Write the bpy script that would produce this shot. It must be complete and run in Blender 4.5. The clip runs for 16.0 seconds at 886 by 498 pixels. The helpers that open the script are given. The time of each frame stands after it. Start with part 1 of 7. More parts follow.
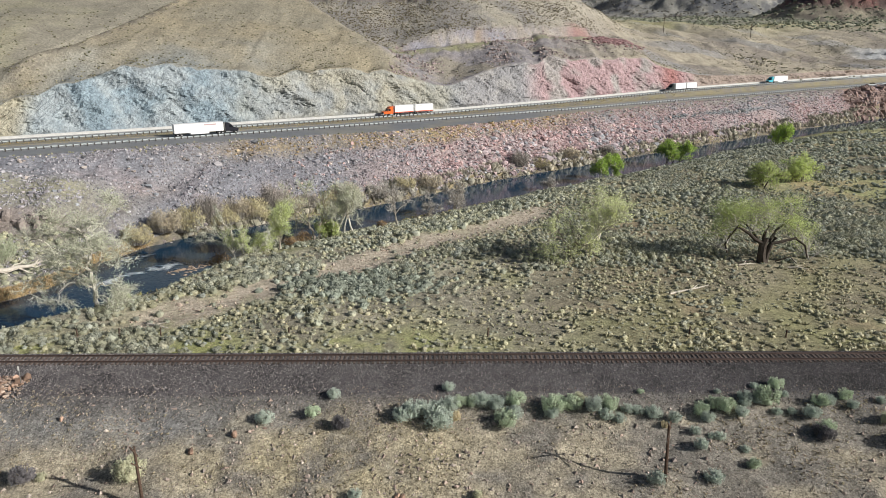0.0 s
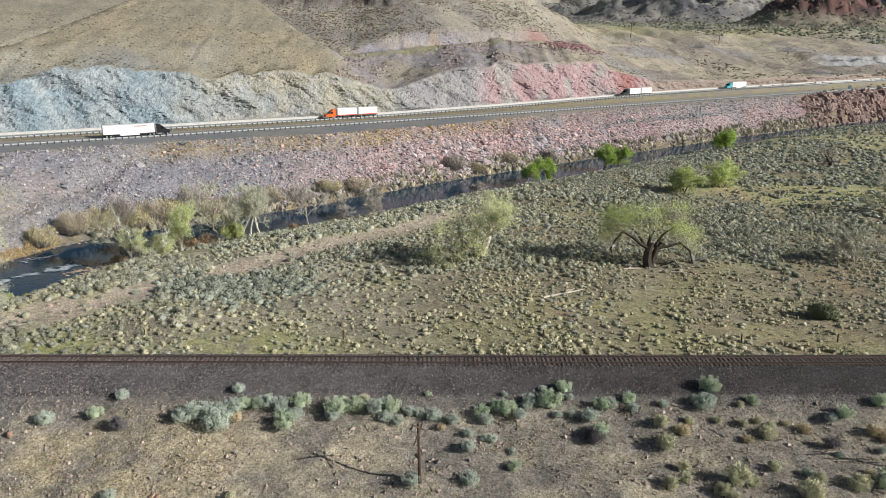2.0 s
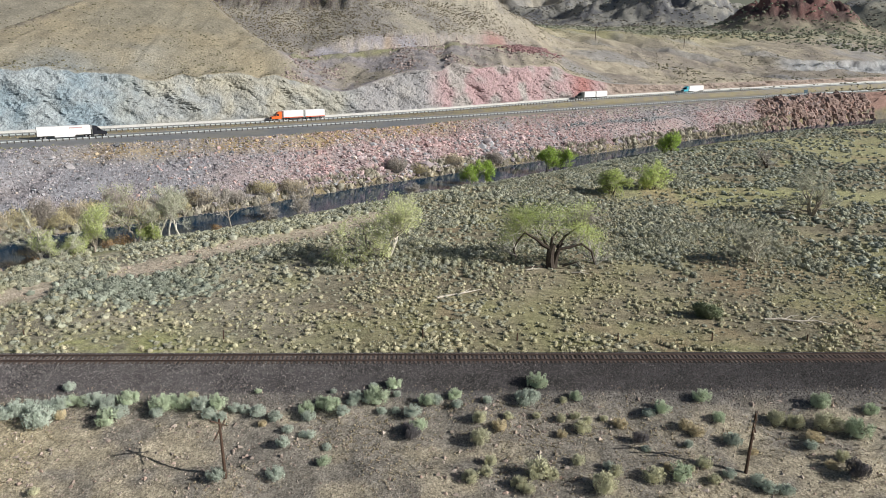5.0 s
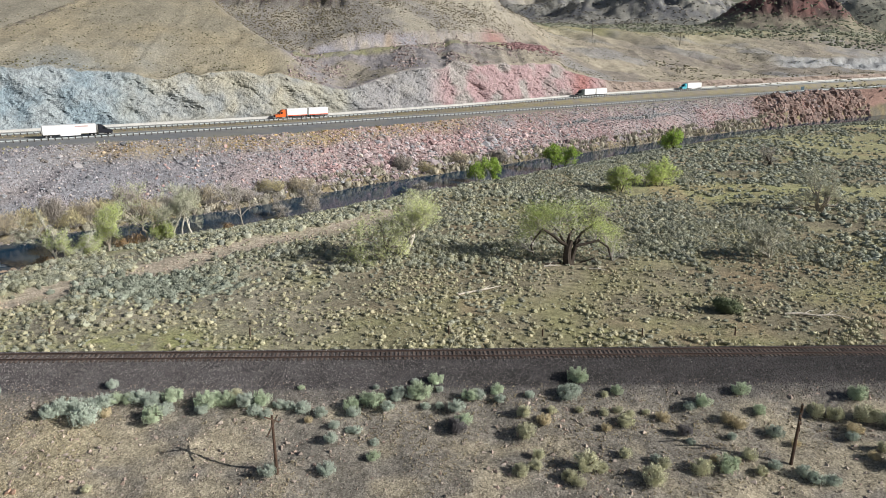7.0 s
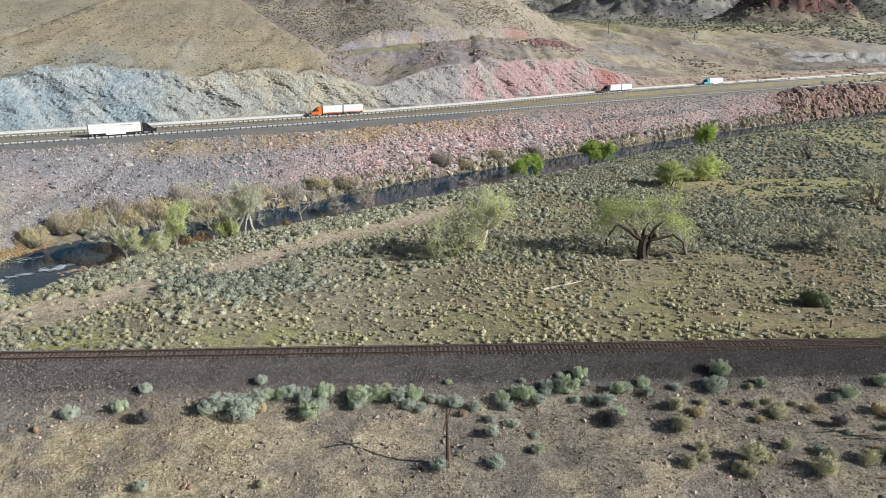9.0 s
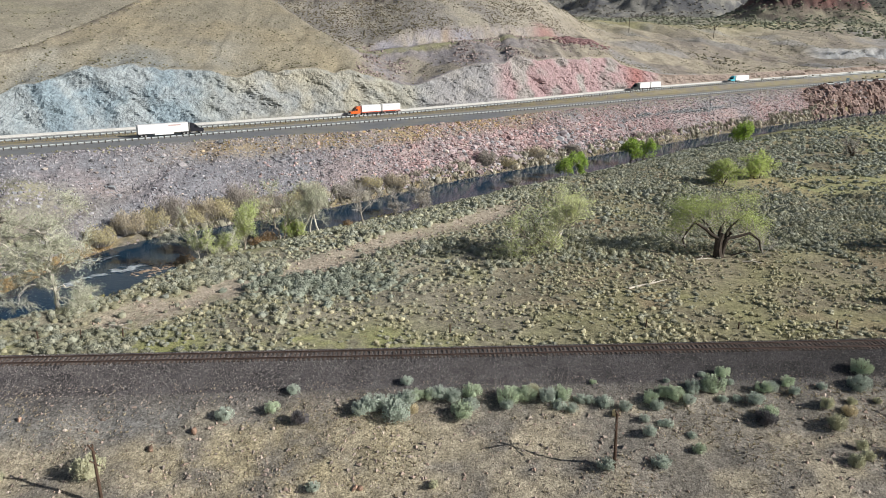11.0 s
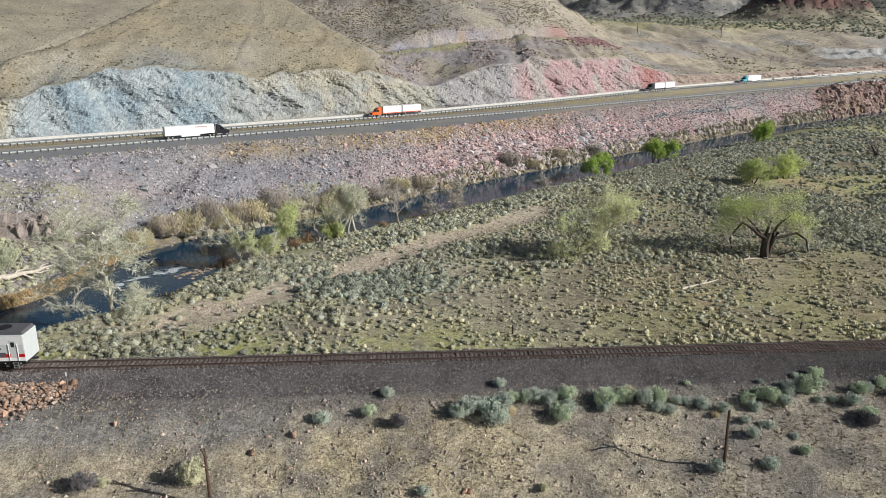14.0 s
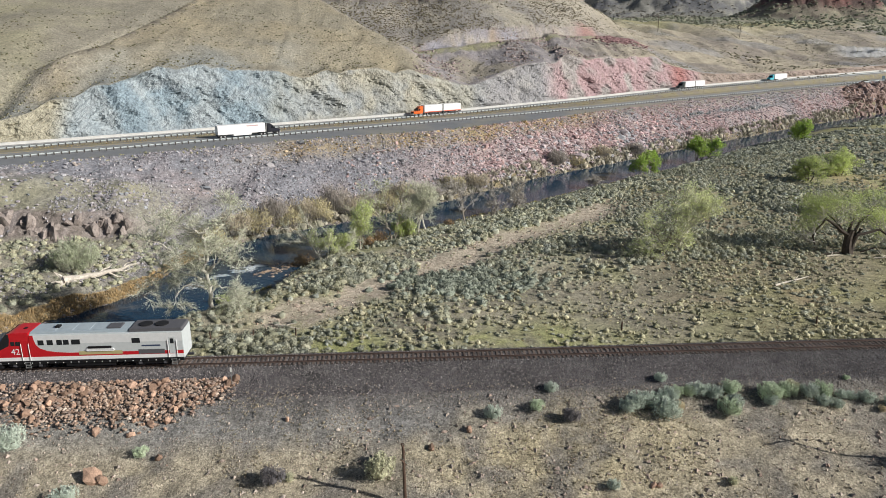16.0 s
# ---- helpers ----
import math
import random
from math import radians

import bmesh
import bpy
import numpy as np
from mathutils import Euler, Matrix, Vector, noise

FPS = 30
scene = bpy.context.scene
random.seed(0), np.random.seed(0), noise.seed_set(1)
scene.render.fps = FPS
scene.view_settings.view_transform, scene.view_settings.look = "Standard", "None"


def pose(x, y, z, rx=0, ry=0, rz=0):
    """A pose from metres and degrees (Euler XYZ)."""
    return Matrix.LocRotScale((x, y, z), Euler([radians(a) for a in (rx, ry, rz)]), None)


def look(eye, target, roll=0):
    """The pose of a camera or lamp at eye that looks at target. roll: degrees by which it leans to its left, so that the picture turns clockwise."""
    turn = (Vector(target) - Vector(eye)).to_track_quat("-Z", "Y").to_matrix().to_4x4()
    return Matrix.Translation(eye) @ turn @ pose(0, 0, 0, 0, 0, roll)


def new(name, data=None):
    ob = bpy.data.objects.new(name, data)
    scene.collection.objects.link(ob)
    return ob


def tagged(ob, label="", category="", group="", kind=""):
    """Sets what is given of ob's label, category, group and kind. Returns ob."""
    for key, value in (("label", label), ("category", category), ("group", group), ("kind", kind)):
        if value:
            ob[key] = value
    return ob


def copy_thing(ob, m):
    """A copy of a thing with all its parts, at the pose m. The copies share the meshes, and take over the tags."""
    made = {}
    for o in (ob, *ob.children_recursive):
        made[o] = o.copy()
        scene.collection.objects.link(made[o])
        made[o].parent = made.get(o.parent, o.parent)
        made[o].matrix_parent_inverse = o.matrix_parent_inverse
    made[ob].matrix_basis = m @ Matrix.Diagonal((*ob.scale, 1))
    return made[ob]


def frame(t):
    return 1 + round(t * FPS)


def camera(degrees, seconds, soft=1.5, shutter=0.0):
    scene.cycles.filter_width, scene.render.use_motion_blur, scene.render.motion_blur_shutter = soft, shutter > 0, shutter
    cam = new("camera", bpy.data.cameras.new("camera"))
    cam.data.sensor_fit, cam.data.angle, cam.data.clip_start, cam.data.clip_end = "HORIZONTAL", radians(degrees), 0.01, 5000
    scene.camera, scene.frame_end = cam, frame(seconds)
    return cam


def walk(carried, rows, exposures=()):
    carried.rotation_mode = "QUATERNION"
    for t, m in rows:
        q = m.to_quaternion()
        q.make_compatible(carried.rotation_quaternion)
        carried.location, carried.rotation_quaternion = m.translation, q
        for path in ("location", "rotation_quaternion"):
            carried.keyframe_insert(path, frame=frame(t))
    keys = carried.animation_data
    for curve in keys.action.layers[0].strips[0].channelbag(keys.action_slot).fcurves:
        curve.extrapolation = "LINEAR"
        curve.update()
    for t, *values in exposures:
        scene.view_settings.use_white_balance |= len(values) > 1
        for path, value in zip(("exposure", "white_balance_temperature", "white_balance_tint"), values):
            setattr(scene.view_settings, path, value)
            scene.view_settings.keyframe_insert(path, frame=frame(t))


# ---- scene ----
cam = camera(63.2, 16.0, soft=0.45)
METRES, EYE, TILT, LEAN, TURN = 105.0, 45.15, -16.8, 0.0, 0.0
ROWS = [
    (0.0, 0.0, 0.0, 0.0, 0.0, 0.0, -0.0),
    (0.5, 0.0456, -0.001, 0.0008, -0.09, 0.06, -0.07),
    (1.0, 0.096, -0.0029, 0.0013, -0.2, 0.12, -0.16),
    (1.5, 0.1501, -0.0051, 0.0013, -0.33, 0.17, -0.29),
    (2.0, 0.2064, -0.0079, 0.001, -0.45, 0.23, -0.34),
    (2.5, 0.2629, -0.011, 0.0007, -0.57, 0.3, -0.38),
    (3.0, 0.3114, -0.014, 0.0005, -0.73, 0.39, -0.39),
    (3.5, 0.347, -0.0165, -0.0004, -0.91, 0.46, -0.42),
    (4.0, 0.3697, -0.0187, -0.0008, -1.09, 0.49, -0.4),
    (6.5, 0.3435, -0.0251, -0.0033, -2.0, 0.36, -0.09),
    (7.0, 0.3163, -0.025, -0.004, -2.14, 0.31, -0.01),
    (7.5, 0.2839, -0.0246, -0.0048, -2.23, 0.26, 0.09),
    (8.0, 0.2473, -0.0242, -0.0054, -2.28, 0.21, 0.19),
    (8.5, 0.2067, -0.0235, -0.0062, -2.32, 0.15, 0.28),
    (9.0, 0.163, -0.0224, -0.0064, -2.33, 0.09, 0.38),
    (9.5, 0.1169, -0.0212, -0.0065, -2.32, 0.03, 0.47),
    (10.0, 0.0693, -0.0198, -0.0055, -2.25, -0.04, 0.54),
    (12.5, -0.0127, -0.0116, -0.0004, -2.23, -0.05, 0.73),
    (13.0, -0.0293, -0.0102, -0.0008, -2.33, -0.01, 0.77),
    (13.5, -0.0526, -0.0084, -0.0013, -2.39, 0.02, 0.8),
    (14.0, -0.0818, -0.0067, -0.0019, -2.44, 0.04, 0.84),
    (14.5, -0.1163, -0.005, -0.0026, -2.48, 0.05, 0.88),
    (15.0, -0.1556, -0.0034, -0.0031, -2.48, 0.05, 0.92),
    (15.5, -0.1992, -0.0017, -0.0036, -2.49, 0.05, 0.95),
    (16.0, -0.2462, 0.0001, -0.0043, -2.48, 0.04, 0.97),
]
walk(cam, [(t, pose(0, 0, EYE, TILT, LEAN, TURN) @ pose(METRES * x, METRES * y, METRES * z, 90 + pitch, roll, yaw)) for t, x, y, z, yaw, pitch, roll in ROWS])

# ---- world, sun and exposure ----
SUN_AZ, SUN_EL = math.atan2(-4.2, 11.4), radians(27.0)
sun_way = Vector((math.cos(SUN_AZ) * math.cos(SUN_EL), math.sin(SUN_AZ) * math.cos(SUN_EL), math.sin(SUN_EL)))
world = bpy.data.worlds.new("sky")
scene.world = world
world.use_nodes = True
wn = world.node_tree.nodes
sky = wn.new("ShaderNodeTexSky")
sky.sky_type, sky.sun_disc = "NISHITA", False
sky.sun_elevation, sky.sun_rotation = SUN_EL, math.pi / 2 - SUN_AZ
sky.air_density, sky.dust_density = 1.0, 1.5
world.node_tree.links.new(sky.outputs[0], wn["Background"].inputs[0])
wn["Background"].inputs[1].default_value = 0.051
sun = new("sun", bpy.data.lights.new("sun", "SUN"))
sun.data.energy, sun.data.angle, sun.data.color = 5.4, radians(0.6), (1.0, 0.97, 0.92)
sun.matrix_world = look(sun_way * 300, (0, 0, 0))
scene.view_settings.exposure = 0.02


# ---- materials ----
def mat(name, colour, rough=0.85, metal=0.0, scale=3.0, amount=0.25, fine=25.0, bump=0.3, attr=False, spec=0.3, per_object=0.0, per_island=0.0, dist=0.05, speck=0.0, speck_size=0.1, dome=0.0, thin=0.0):
    """A surface with variation at two scales and fine relief; attr: the colour comes from the mesh's own tint."""
    m = bpy.data.materials.new(name)
    m.use_nodes = True
    nt = m.node_tree
    n, l = nt.nodes, nt.links
    b = n["Principled BSDF"]
    b.inputs["Roughness"].default_value, b.inputs["Metallic"].default_value = rough, metal
    b.inputs["Specular IOR Level"].default_value = spec
    tc = n.new("ShaderNodeNewGeometry") if attr else n.new("ShaderNodeTexCoord")
    co = tc.outputs["Position"] if attr else tc.outputs["Object"]
    big, small = n.new("ShaderNodeTexNoise"), n.new("ShaderNodeTexNoise")
    for node, s, d in ((big, scale, 4.0), (small, fine, 3.0)):
        node.inputs["Scale"].default_value, node.inputs["Detail"].default_value = s, d
        node.inputs["Roughness"].default_value = 0.65
        l.new(co, node.inputs["Vector"])
    mr = n.new("ShaderNodeMapRange")
    mr.inputs["From Min"].default_value, mr.inputs["From Max"].default_value = 0.3, 0.7
    mr.inputs["To Min"].default_value, mr.inputs["To Max"].default_value = 1 - amount, 1 + amount
    l.new(big.outputs[0], mr.inputs["Value"])
    ms = n.new("ShaderNodeMapRange")
    ms.inputs["From Min"].default_value, ms.inputs["From Max"].default_value = 0.3, 0.7
    ms.inputs["To Min"].default_value, ms.inputs["To Max"].default_value = 1 - amount, 1 + amount
    l.new(small.outputs[0], ms.inputs["Value"])
    mul = n.new("ShaderNodeMath")
    mul.operation = "MULTIPLY"
    l.new(mr.outputs[0], mul.inputs[0])
    l.new(ms.outputs[0], mul.inputs[1])
    out = mul.outputs[0]
    for on, src in ((per_object, "ShaderNodeObjectInfo"), (per_island, "ShaderNodeNewGeometry")):
        if on:
            inf = n.new(src)
            r = n.new("ShaderNodeMapRange")
            r.inputs["To Min"].default_value, r.inputs["To Max"].default_value = 1 - on, 1 + on
            l.new(inf.outputs["Random" if src.endswith("ObjectInfo") else "Random Per Island"], r.inputs["Value"])
            k = n.new("ShaderNodeMath")
            k.operation = "MULTIPLY"
            l.new(out, k.inputs[0])
            l.new(r.outputs[0], k.inputs[1])
            out = k.outputs[0]
    if speck:
        vo = n.new("ShaderNodeTexVoronoi")
        vo.inputs["Scale"].default_value = 1 / speck_size
        l.new(co, vo.inputs["Vector"])
        sp = n.new("ShaderNodeMapRange")
        sp.inputs["From Min"].default_value, sp.inputs["From Max"].default_value = 0.0, 1.0
        sp.inputs["To Min"].default_value, sp.inputs["To Max"].default_value = 1 - speck, 1 + speck
        l.new(vo.outputs["Color"], sp.inputs["Value"])
        k = n.new("ShaderNodeMath")
        k.operation = "MULTIPLY"
        l.new(out, k.inputs[0])
        l.new(sp.outputs[0], k.inputs[1])
        out = k.outputs[0]
    vm = n.new("ShaderNodeVectorMath")
    vm.operation = "SCALE"
    if attr:
        at = n.new("ShaderNodeAttribute")
        at.attribute_name = "tint"
        l.new(at.outputs["Color"], vm.inputs[0])
    else:
        vm.inputs[0].default_value = colour
    l.new(out, vm.inputs["Scale"])
    l.new(vm.outputs[0], b.inputs["Base Color"])
    if bump:
        bp = n.new("ShaderNodeBump")
        bp.inputs["Strength"].default_value, bp.inputs["Distance"].default_value = bump, dist
        l.new(small.outputs[0], bp.inputs["Height"])
        l.new(bp.outputs[0], b.inputs["Normal"])
    if dome:
        # shading normals bent outward from the clump, so it shades like a dome
        at, vt, geo, mx = n.new("ShaderNodeAttribute"), n.new("ShaderNodeVectorTransform"), n.new("ShaderNodeNewGeometry"), n.new("ShaderNodeVectorMath")
        at.attribute_name = "dome"
        vt.vector_type, vt.convert_from, vt.convert_to = "NORMAL", "OBJECT", "WORLD"
        mx.operation = "MULTIPLY_ADD"
        mx.inputs[1].default_value = (dome, dome, dome)
        nz = n.new("ShaderNodeVectorMath")
        nz.operation = "NORMALIZE"
        l.new(at.outputs["Vector"], vt.inputs[0])
        l.new(vt.outputs[0], mx.inputs[0])
        l.new(geo.outputs["Normal"], mx.inputs[2])
        l.new(mx.outputs[0], nz.inputs[0])
        l.new(nz.outputs[0], b.inputs["Normal"])
    if thin:
        # thin leaves let part of the light through
        tr, mix = n.new("ShaderNodeBsdfTranslucent"), n.new("ShaderNodeMixShader")
        mix.inputs[0].default_value = thin
        l.new(vm.outputs[0], tr.inputs["Color"])
        l.new(b.outputs[0], mix.inputs[1])
        l.new(tr.outputs[0], mix.inputs[2])
        l.new(mix.outputs[0], n["Material Output"].inputs["Surface"])
    return m


def plain(name, colour, rough=0.5, metal=0.0, **k):
    return mat(name, colour, rough, metal, **{**dict(scale=2.0, amount=0.06, fine=30.0, bump=0.05), **k})


M_GROUND = mat("ground", None, 0.95, scale=0.9, amount=0.34, fine=7.0, bump=0.8, attr=True, dist=0.14, spec=0.1, speck=0.5, speck_size=0.17)
M_HILL = mat("hillside", None, 0.95, scale=0.12, amount=0.16, fine=1.2, bump=0.8, attr=True, dist=0.8, spec=0.1, speck=0.18, speck_size=0.8)
M_CUT = mat("cut rock", None, 0.9, scale=0.3, amount=0.2, fine=0.9, bump=0.9, attr=True, dist=1.2, spec=0.15, speck=0.12, speck_size=0.9)
M_BALLAST = mat("ballast stone", None, 0.9, scale=1.2, amount=0.2, fine=9.0, bump=1.0, attr=True, dist=0.2, spec=0.2, speck=0.6, speck_size=0.11)
M_ASPHALT = mat("asphalt", None, 0.85, scale=0.3, amount=0.1, fine=8.0, bump=0.2, attr=True, spec=0.3)


# ---- noise and plan curves ----
def hashed(i, j, seed):
    v = np.sin(i * 127.1 + j * 311.7 + seed * 74.7) * 43758.5453
    return v - np.floor(v)


def vnoise(x, y, seed=0):
    i, j = np.floor(x), np.floor(y)
    u, v = x - i, y - j
    u, v = u * u * (3 - 2 * u), v * v * (3 - 2 * v)
    a, b = hashed(i, j, seed), hashed(i + 1, j, seed)
    c, d = hashed(i, j + 1, seed), hashed(i + 1, j + 1, seed)
    return (a + (b - a) * u) * (1 - v) + (c + (d - c) * u) * v - 0.5


def fbm(x, y, size, octaves=4, seed=0, rough=0.5):
    total, amp = 0.0, 1.0
    for k in range(octaves):
        total = total + amp * vnoise(x / size * 2 ** k + 13.7 * k, y / size * 2 ** k - 7.1 * k, seed + k)
        amp *= rough
    return total


def knots(x, *xy):
    return np.interp(x, xy[::2], xy[1::2])


def soft_knots(x, w, *xy):
    """The same, rounded over a width."""
    return sum(np.interp(x + w * o, xy[::2], xy[1::2]) for o in (-1, -0.6, -0.2, 0.2, 0.6, 1)) / 6


def step(x, a, b):
    t = np.clip((x - a) / (b - a), 0, 1)
    return t * t * (3 - 2 * t)


WATER, RAIL_TOP = -5.2, 9.95


def track_y(x):
    return 74.8 + 0.0085 * x


def near_bank(x):
    w = fbm(x, 0 * x, 9, 3, 5) * 1.2
    return w + knots(x, -600, 94, -160, 94, -112, 97, -92, 104, -78, 107.5, -71, 113.5, -67, 126, -62.5, 133.5, -57.5, 139.5, -52.5, 145, -50.5, 154, -43, 170, -22, 186, 3, 208, 41, 241,
                     73, 266, 130, 320, 182, 366, 257, 426, 332, 466, 480, 530, 1200, 800)


def far_bank(x):
    w = fbm(x, 0 * x, 7, 3, 9) * 1.4
    return w + knots(x, -600, 104, -160, 105, -120, 111, -98, 119, -88, 127, -81, 138, -77.5, 156, -72.5, 168, -64, 178, -52, 186, -24, 208, 17, 248, 60, 284, 105, 320,
                     184, 383, 260, 437, 352, 498, 480, 565, 1200, 850)


def near_rail(x):
    return knots(x, -900, -60, -240, 139, -127.5, 206.6, -72, 240, -14, 276, 53.5, 320, 114, 363, 200, 423.5, 285, 480, 420, 568, 1200, 1020)


def shoulder(x):
    return near_rail(x) - knots(x, -240, 7, -125, 9, -70, 9, -14, 19, 20, 17, 51, 8, 90, 4.5, 272, 4)


def far_lane_z(x):
    return knots(x, 0, 12, 60, 13, 135, 14.5, 350, 15.5)


def cut_foot(x):
    return near_rail(x) + 36.5


def cut_top_z(x):
    return soft_knots(x, 4, -400, 17, -160, 18, -153, 19, -145, 21.5, -137.5, 24.6, -131, 28, -116, 32, -93, 32.8, -73, 29.8, -51, 30.1, -28, 30, -14, 26, 1.5, 21.5, 14, 25.5, 23, 29,
                 45.6, 32.3, 81, 33.4, 113, 29.8, 132, 24.2, 150, 20.9, 200, 19, 243, 19.3, 365, 19.1) + fbm(x, 0 * x, 11, 4, 15, 0.6) * 2.6 * step(x, -160, -140) * step(x, 140, 110) * (1 - step(x, -22, -12) * step(x, 46, 32))


def cut_top(x):
    return cut_foot(x) + 0.55 * (cut_top_z(x) - far_lane_z(x)) + 0.5


def near_slope(x, y):
    z = knots(y, -400, -3, 20, -2, 40, 1.2, 56.5, 5.8, 60, 6.4, 64.8, 7.6, 68, 8.6, 70, 9.15, 71.3, 9.5)
    return z + (0.03 * (np.clip(x, -60, 60) - 20)) * step(y, 66, 50) + fbm(x, y, 5, 5, 3, 0.62) * 0.6 * step(y, 69, 65)


def field_z(x, y):
    b1 = near_bank(x)
    z = -0.6 + fbm(x, y, 30, 4, 21) * 1.1 + 1.2 * step(y, 105, 150) * step(x, 0, 60)
    # a dry wash of bare gravel runs through the field
    z = z - 0.5 * np.exp(-((y - wash(x)) / 4.0) ** 2) * step(x, -60, -45) * step(x, 40, 20)
    w = knots(x, -72, 12, -62, 20, -50, 26, 0, 28, 100, 36, 300, 50)
    return z + (WATER + 0.35 - z) * np.clip((y - b1 + w) / (w - knots(x, -50, 7, -30, 3)), 0, 1)


def wash(x):
    return knots(x, -60, 105, -42, 116, -30, 128, -10, 150, 16, 174.5, 26, 184, 60, 215)


def scarp_y(x):
    return 160 + 0.16 * (x + 122) + fbm(x, 0 * x, 7, 3, 33) * 4.5


def far_slope(x, y):
    b2, s0 = far_bank(x), shoulder(x)
    u = np.clip((y - b2) / (s0 - b2), 0, 1)
    run = -3.4 + 15.0 * knots(u, 0, 0, 0.08, 0.05, 0.2, 0.17, 0.45, 0.46, 0.75, 0.78, 0.93, 0.985, 1, 1)
    left = knots(u, 0, -3.6, 0.12, -2.6, 0.3, -1.9, 0.42, 0.2, 0.6, 3.0, 0.85, 10.5, 0.93, 11.5, 1, 11.6)
    z = run + (left - run) * step(x, -62, -88)
    # a low scarp of jointed rock over the bench, with soil above it
    ys = scarp_y(x)
    z = z + 4.6 * step(y, ys - 1.6, ys + 1.6) * step(y, ys + 34, ys + 12) * step(x, -84, -97)
    # crags above the river at the bend upstream
    crag = step(x, 232, 268) * step(x, 420, 380)
    z = z + crag * (-3.4 + 15.0 * knots(u, 0, 0, 0.1, 0.3, 0.35, 0.75, 0.7, 0.95, 1, 1) - z)
    return z + fbm(x, y, 7, 5, 31, 0.6) * (1.4 + 3.2 * crag) * step(u, 1, 0.93) * step(u, 0, 0.06)


def left_edge(y):
    return soft_knots(y, 8, 220, -157, 250, -149, 272, -140.5, 293, -133, 320, -127, 347, -122, 400, -114, 600, -100)


def right_edge(y):
    return soft_knots(y, 6, 300, 2, 331, -21, 345, -35, 361, -50, 384, -69.5, 420, -92, 600, -170)


def bench_y(x):
    """The old wagon road that crosses the slope above the cut."""
    return soft_knots(x, 6, -60, 340, -40, 352, -18, 366, 19, 387, 44, 404, 78, 430, 105, 452, 160, 500, 400, 690)


def bench_z(x):
    return soft_knots(x, 6, -60, 31, -40, 33.5, -18, 36, 19, 40, 44, 41.3, 78, 43, 105, 42, 130, 38, 170, 36)


def bank_rise(x):
    """Height of the cut bank above the wagon road."""
    return soft_knots(x, 4, -24, 0.8, -14, 4.0, 2, 8.5, 28, 7.8, 60, 5.6, 80, 6.0, 92, 3.0, 102, 0)


def brown_hill(x, y):
    """1 on the brown hill above the wagon road, 0 on the open slope beside it."""
    return step(x - 0.3 * np.clip(y - 430, -80, 120), 108, 58) * step(y - bench_y(x), 330, 190)


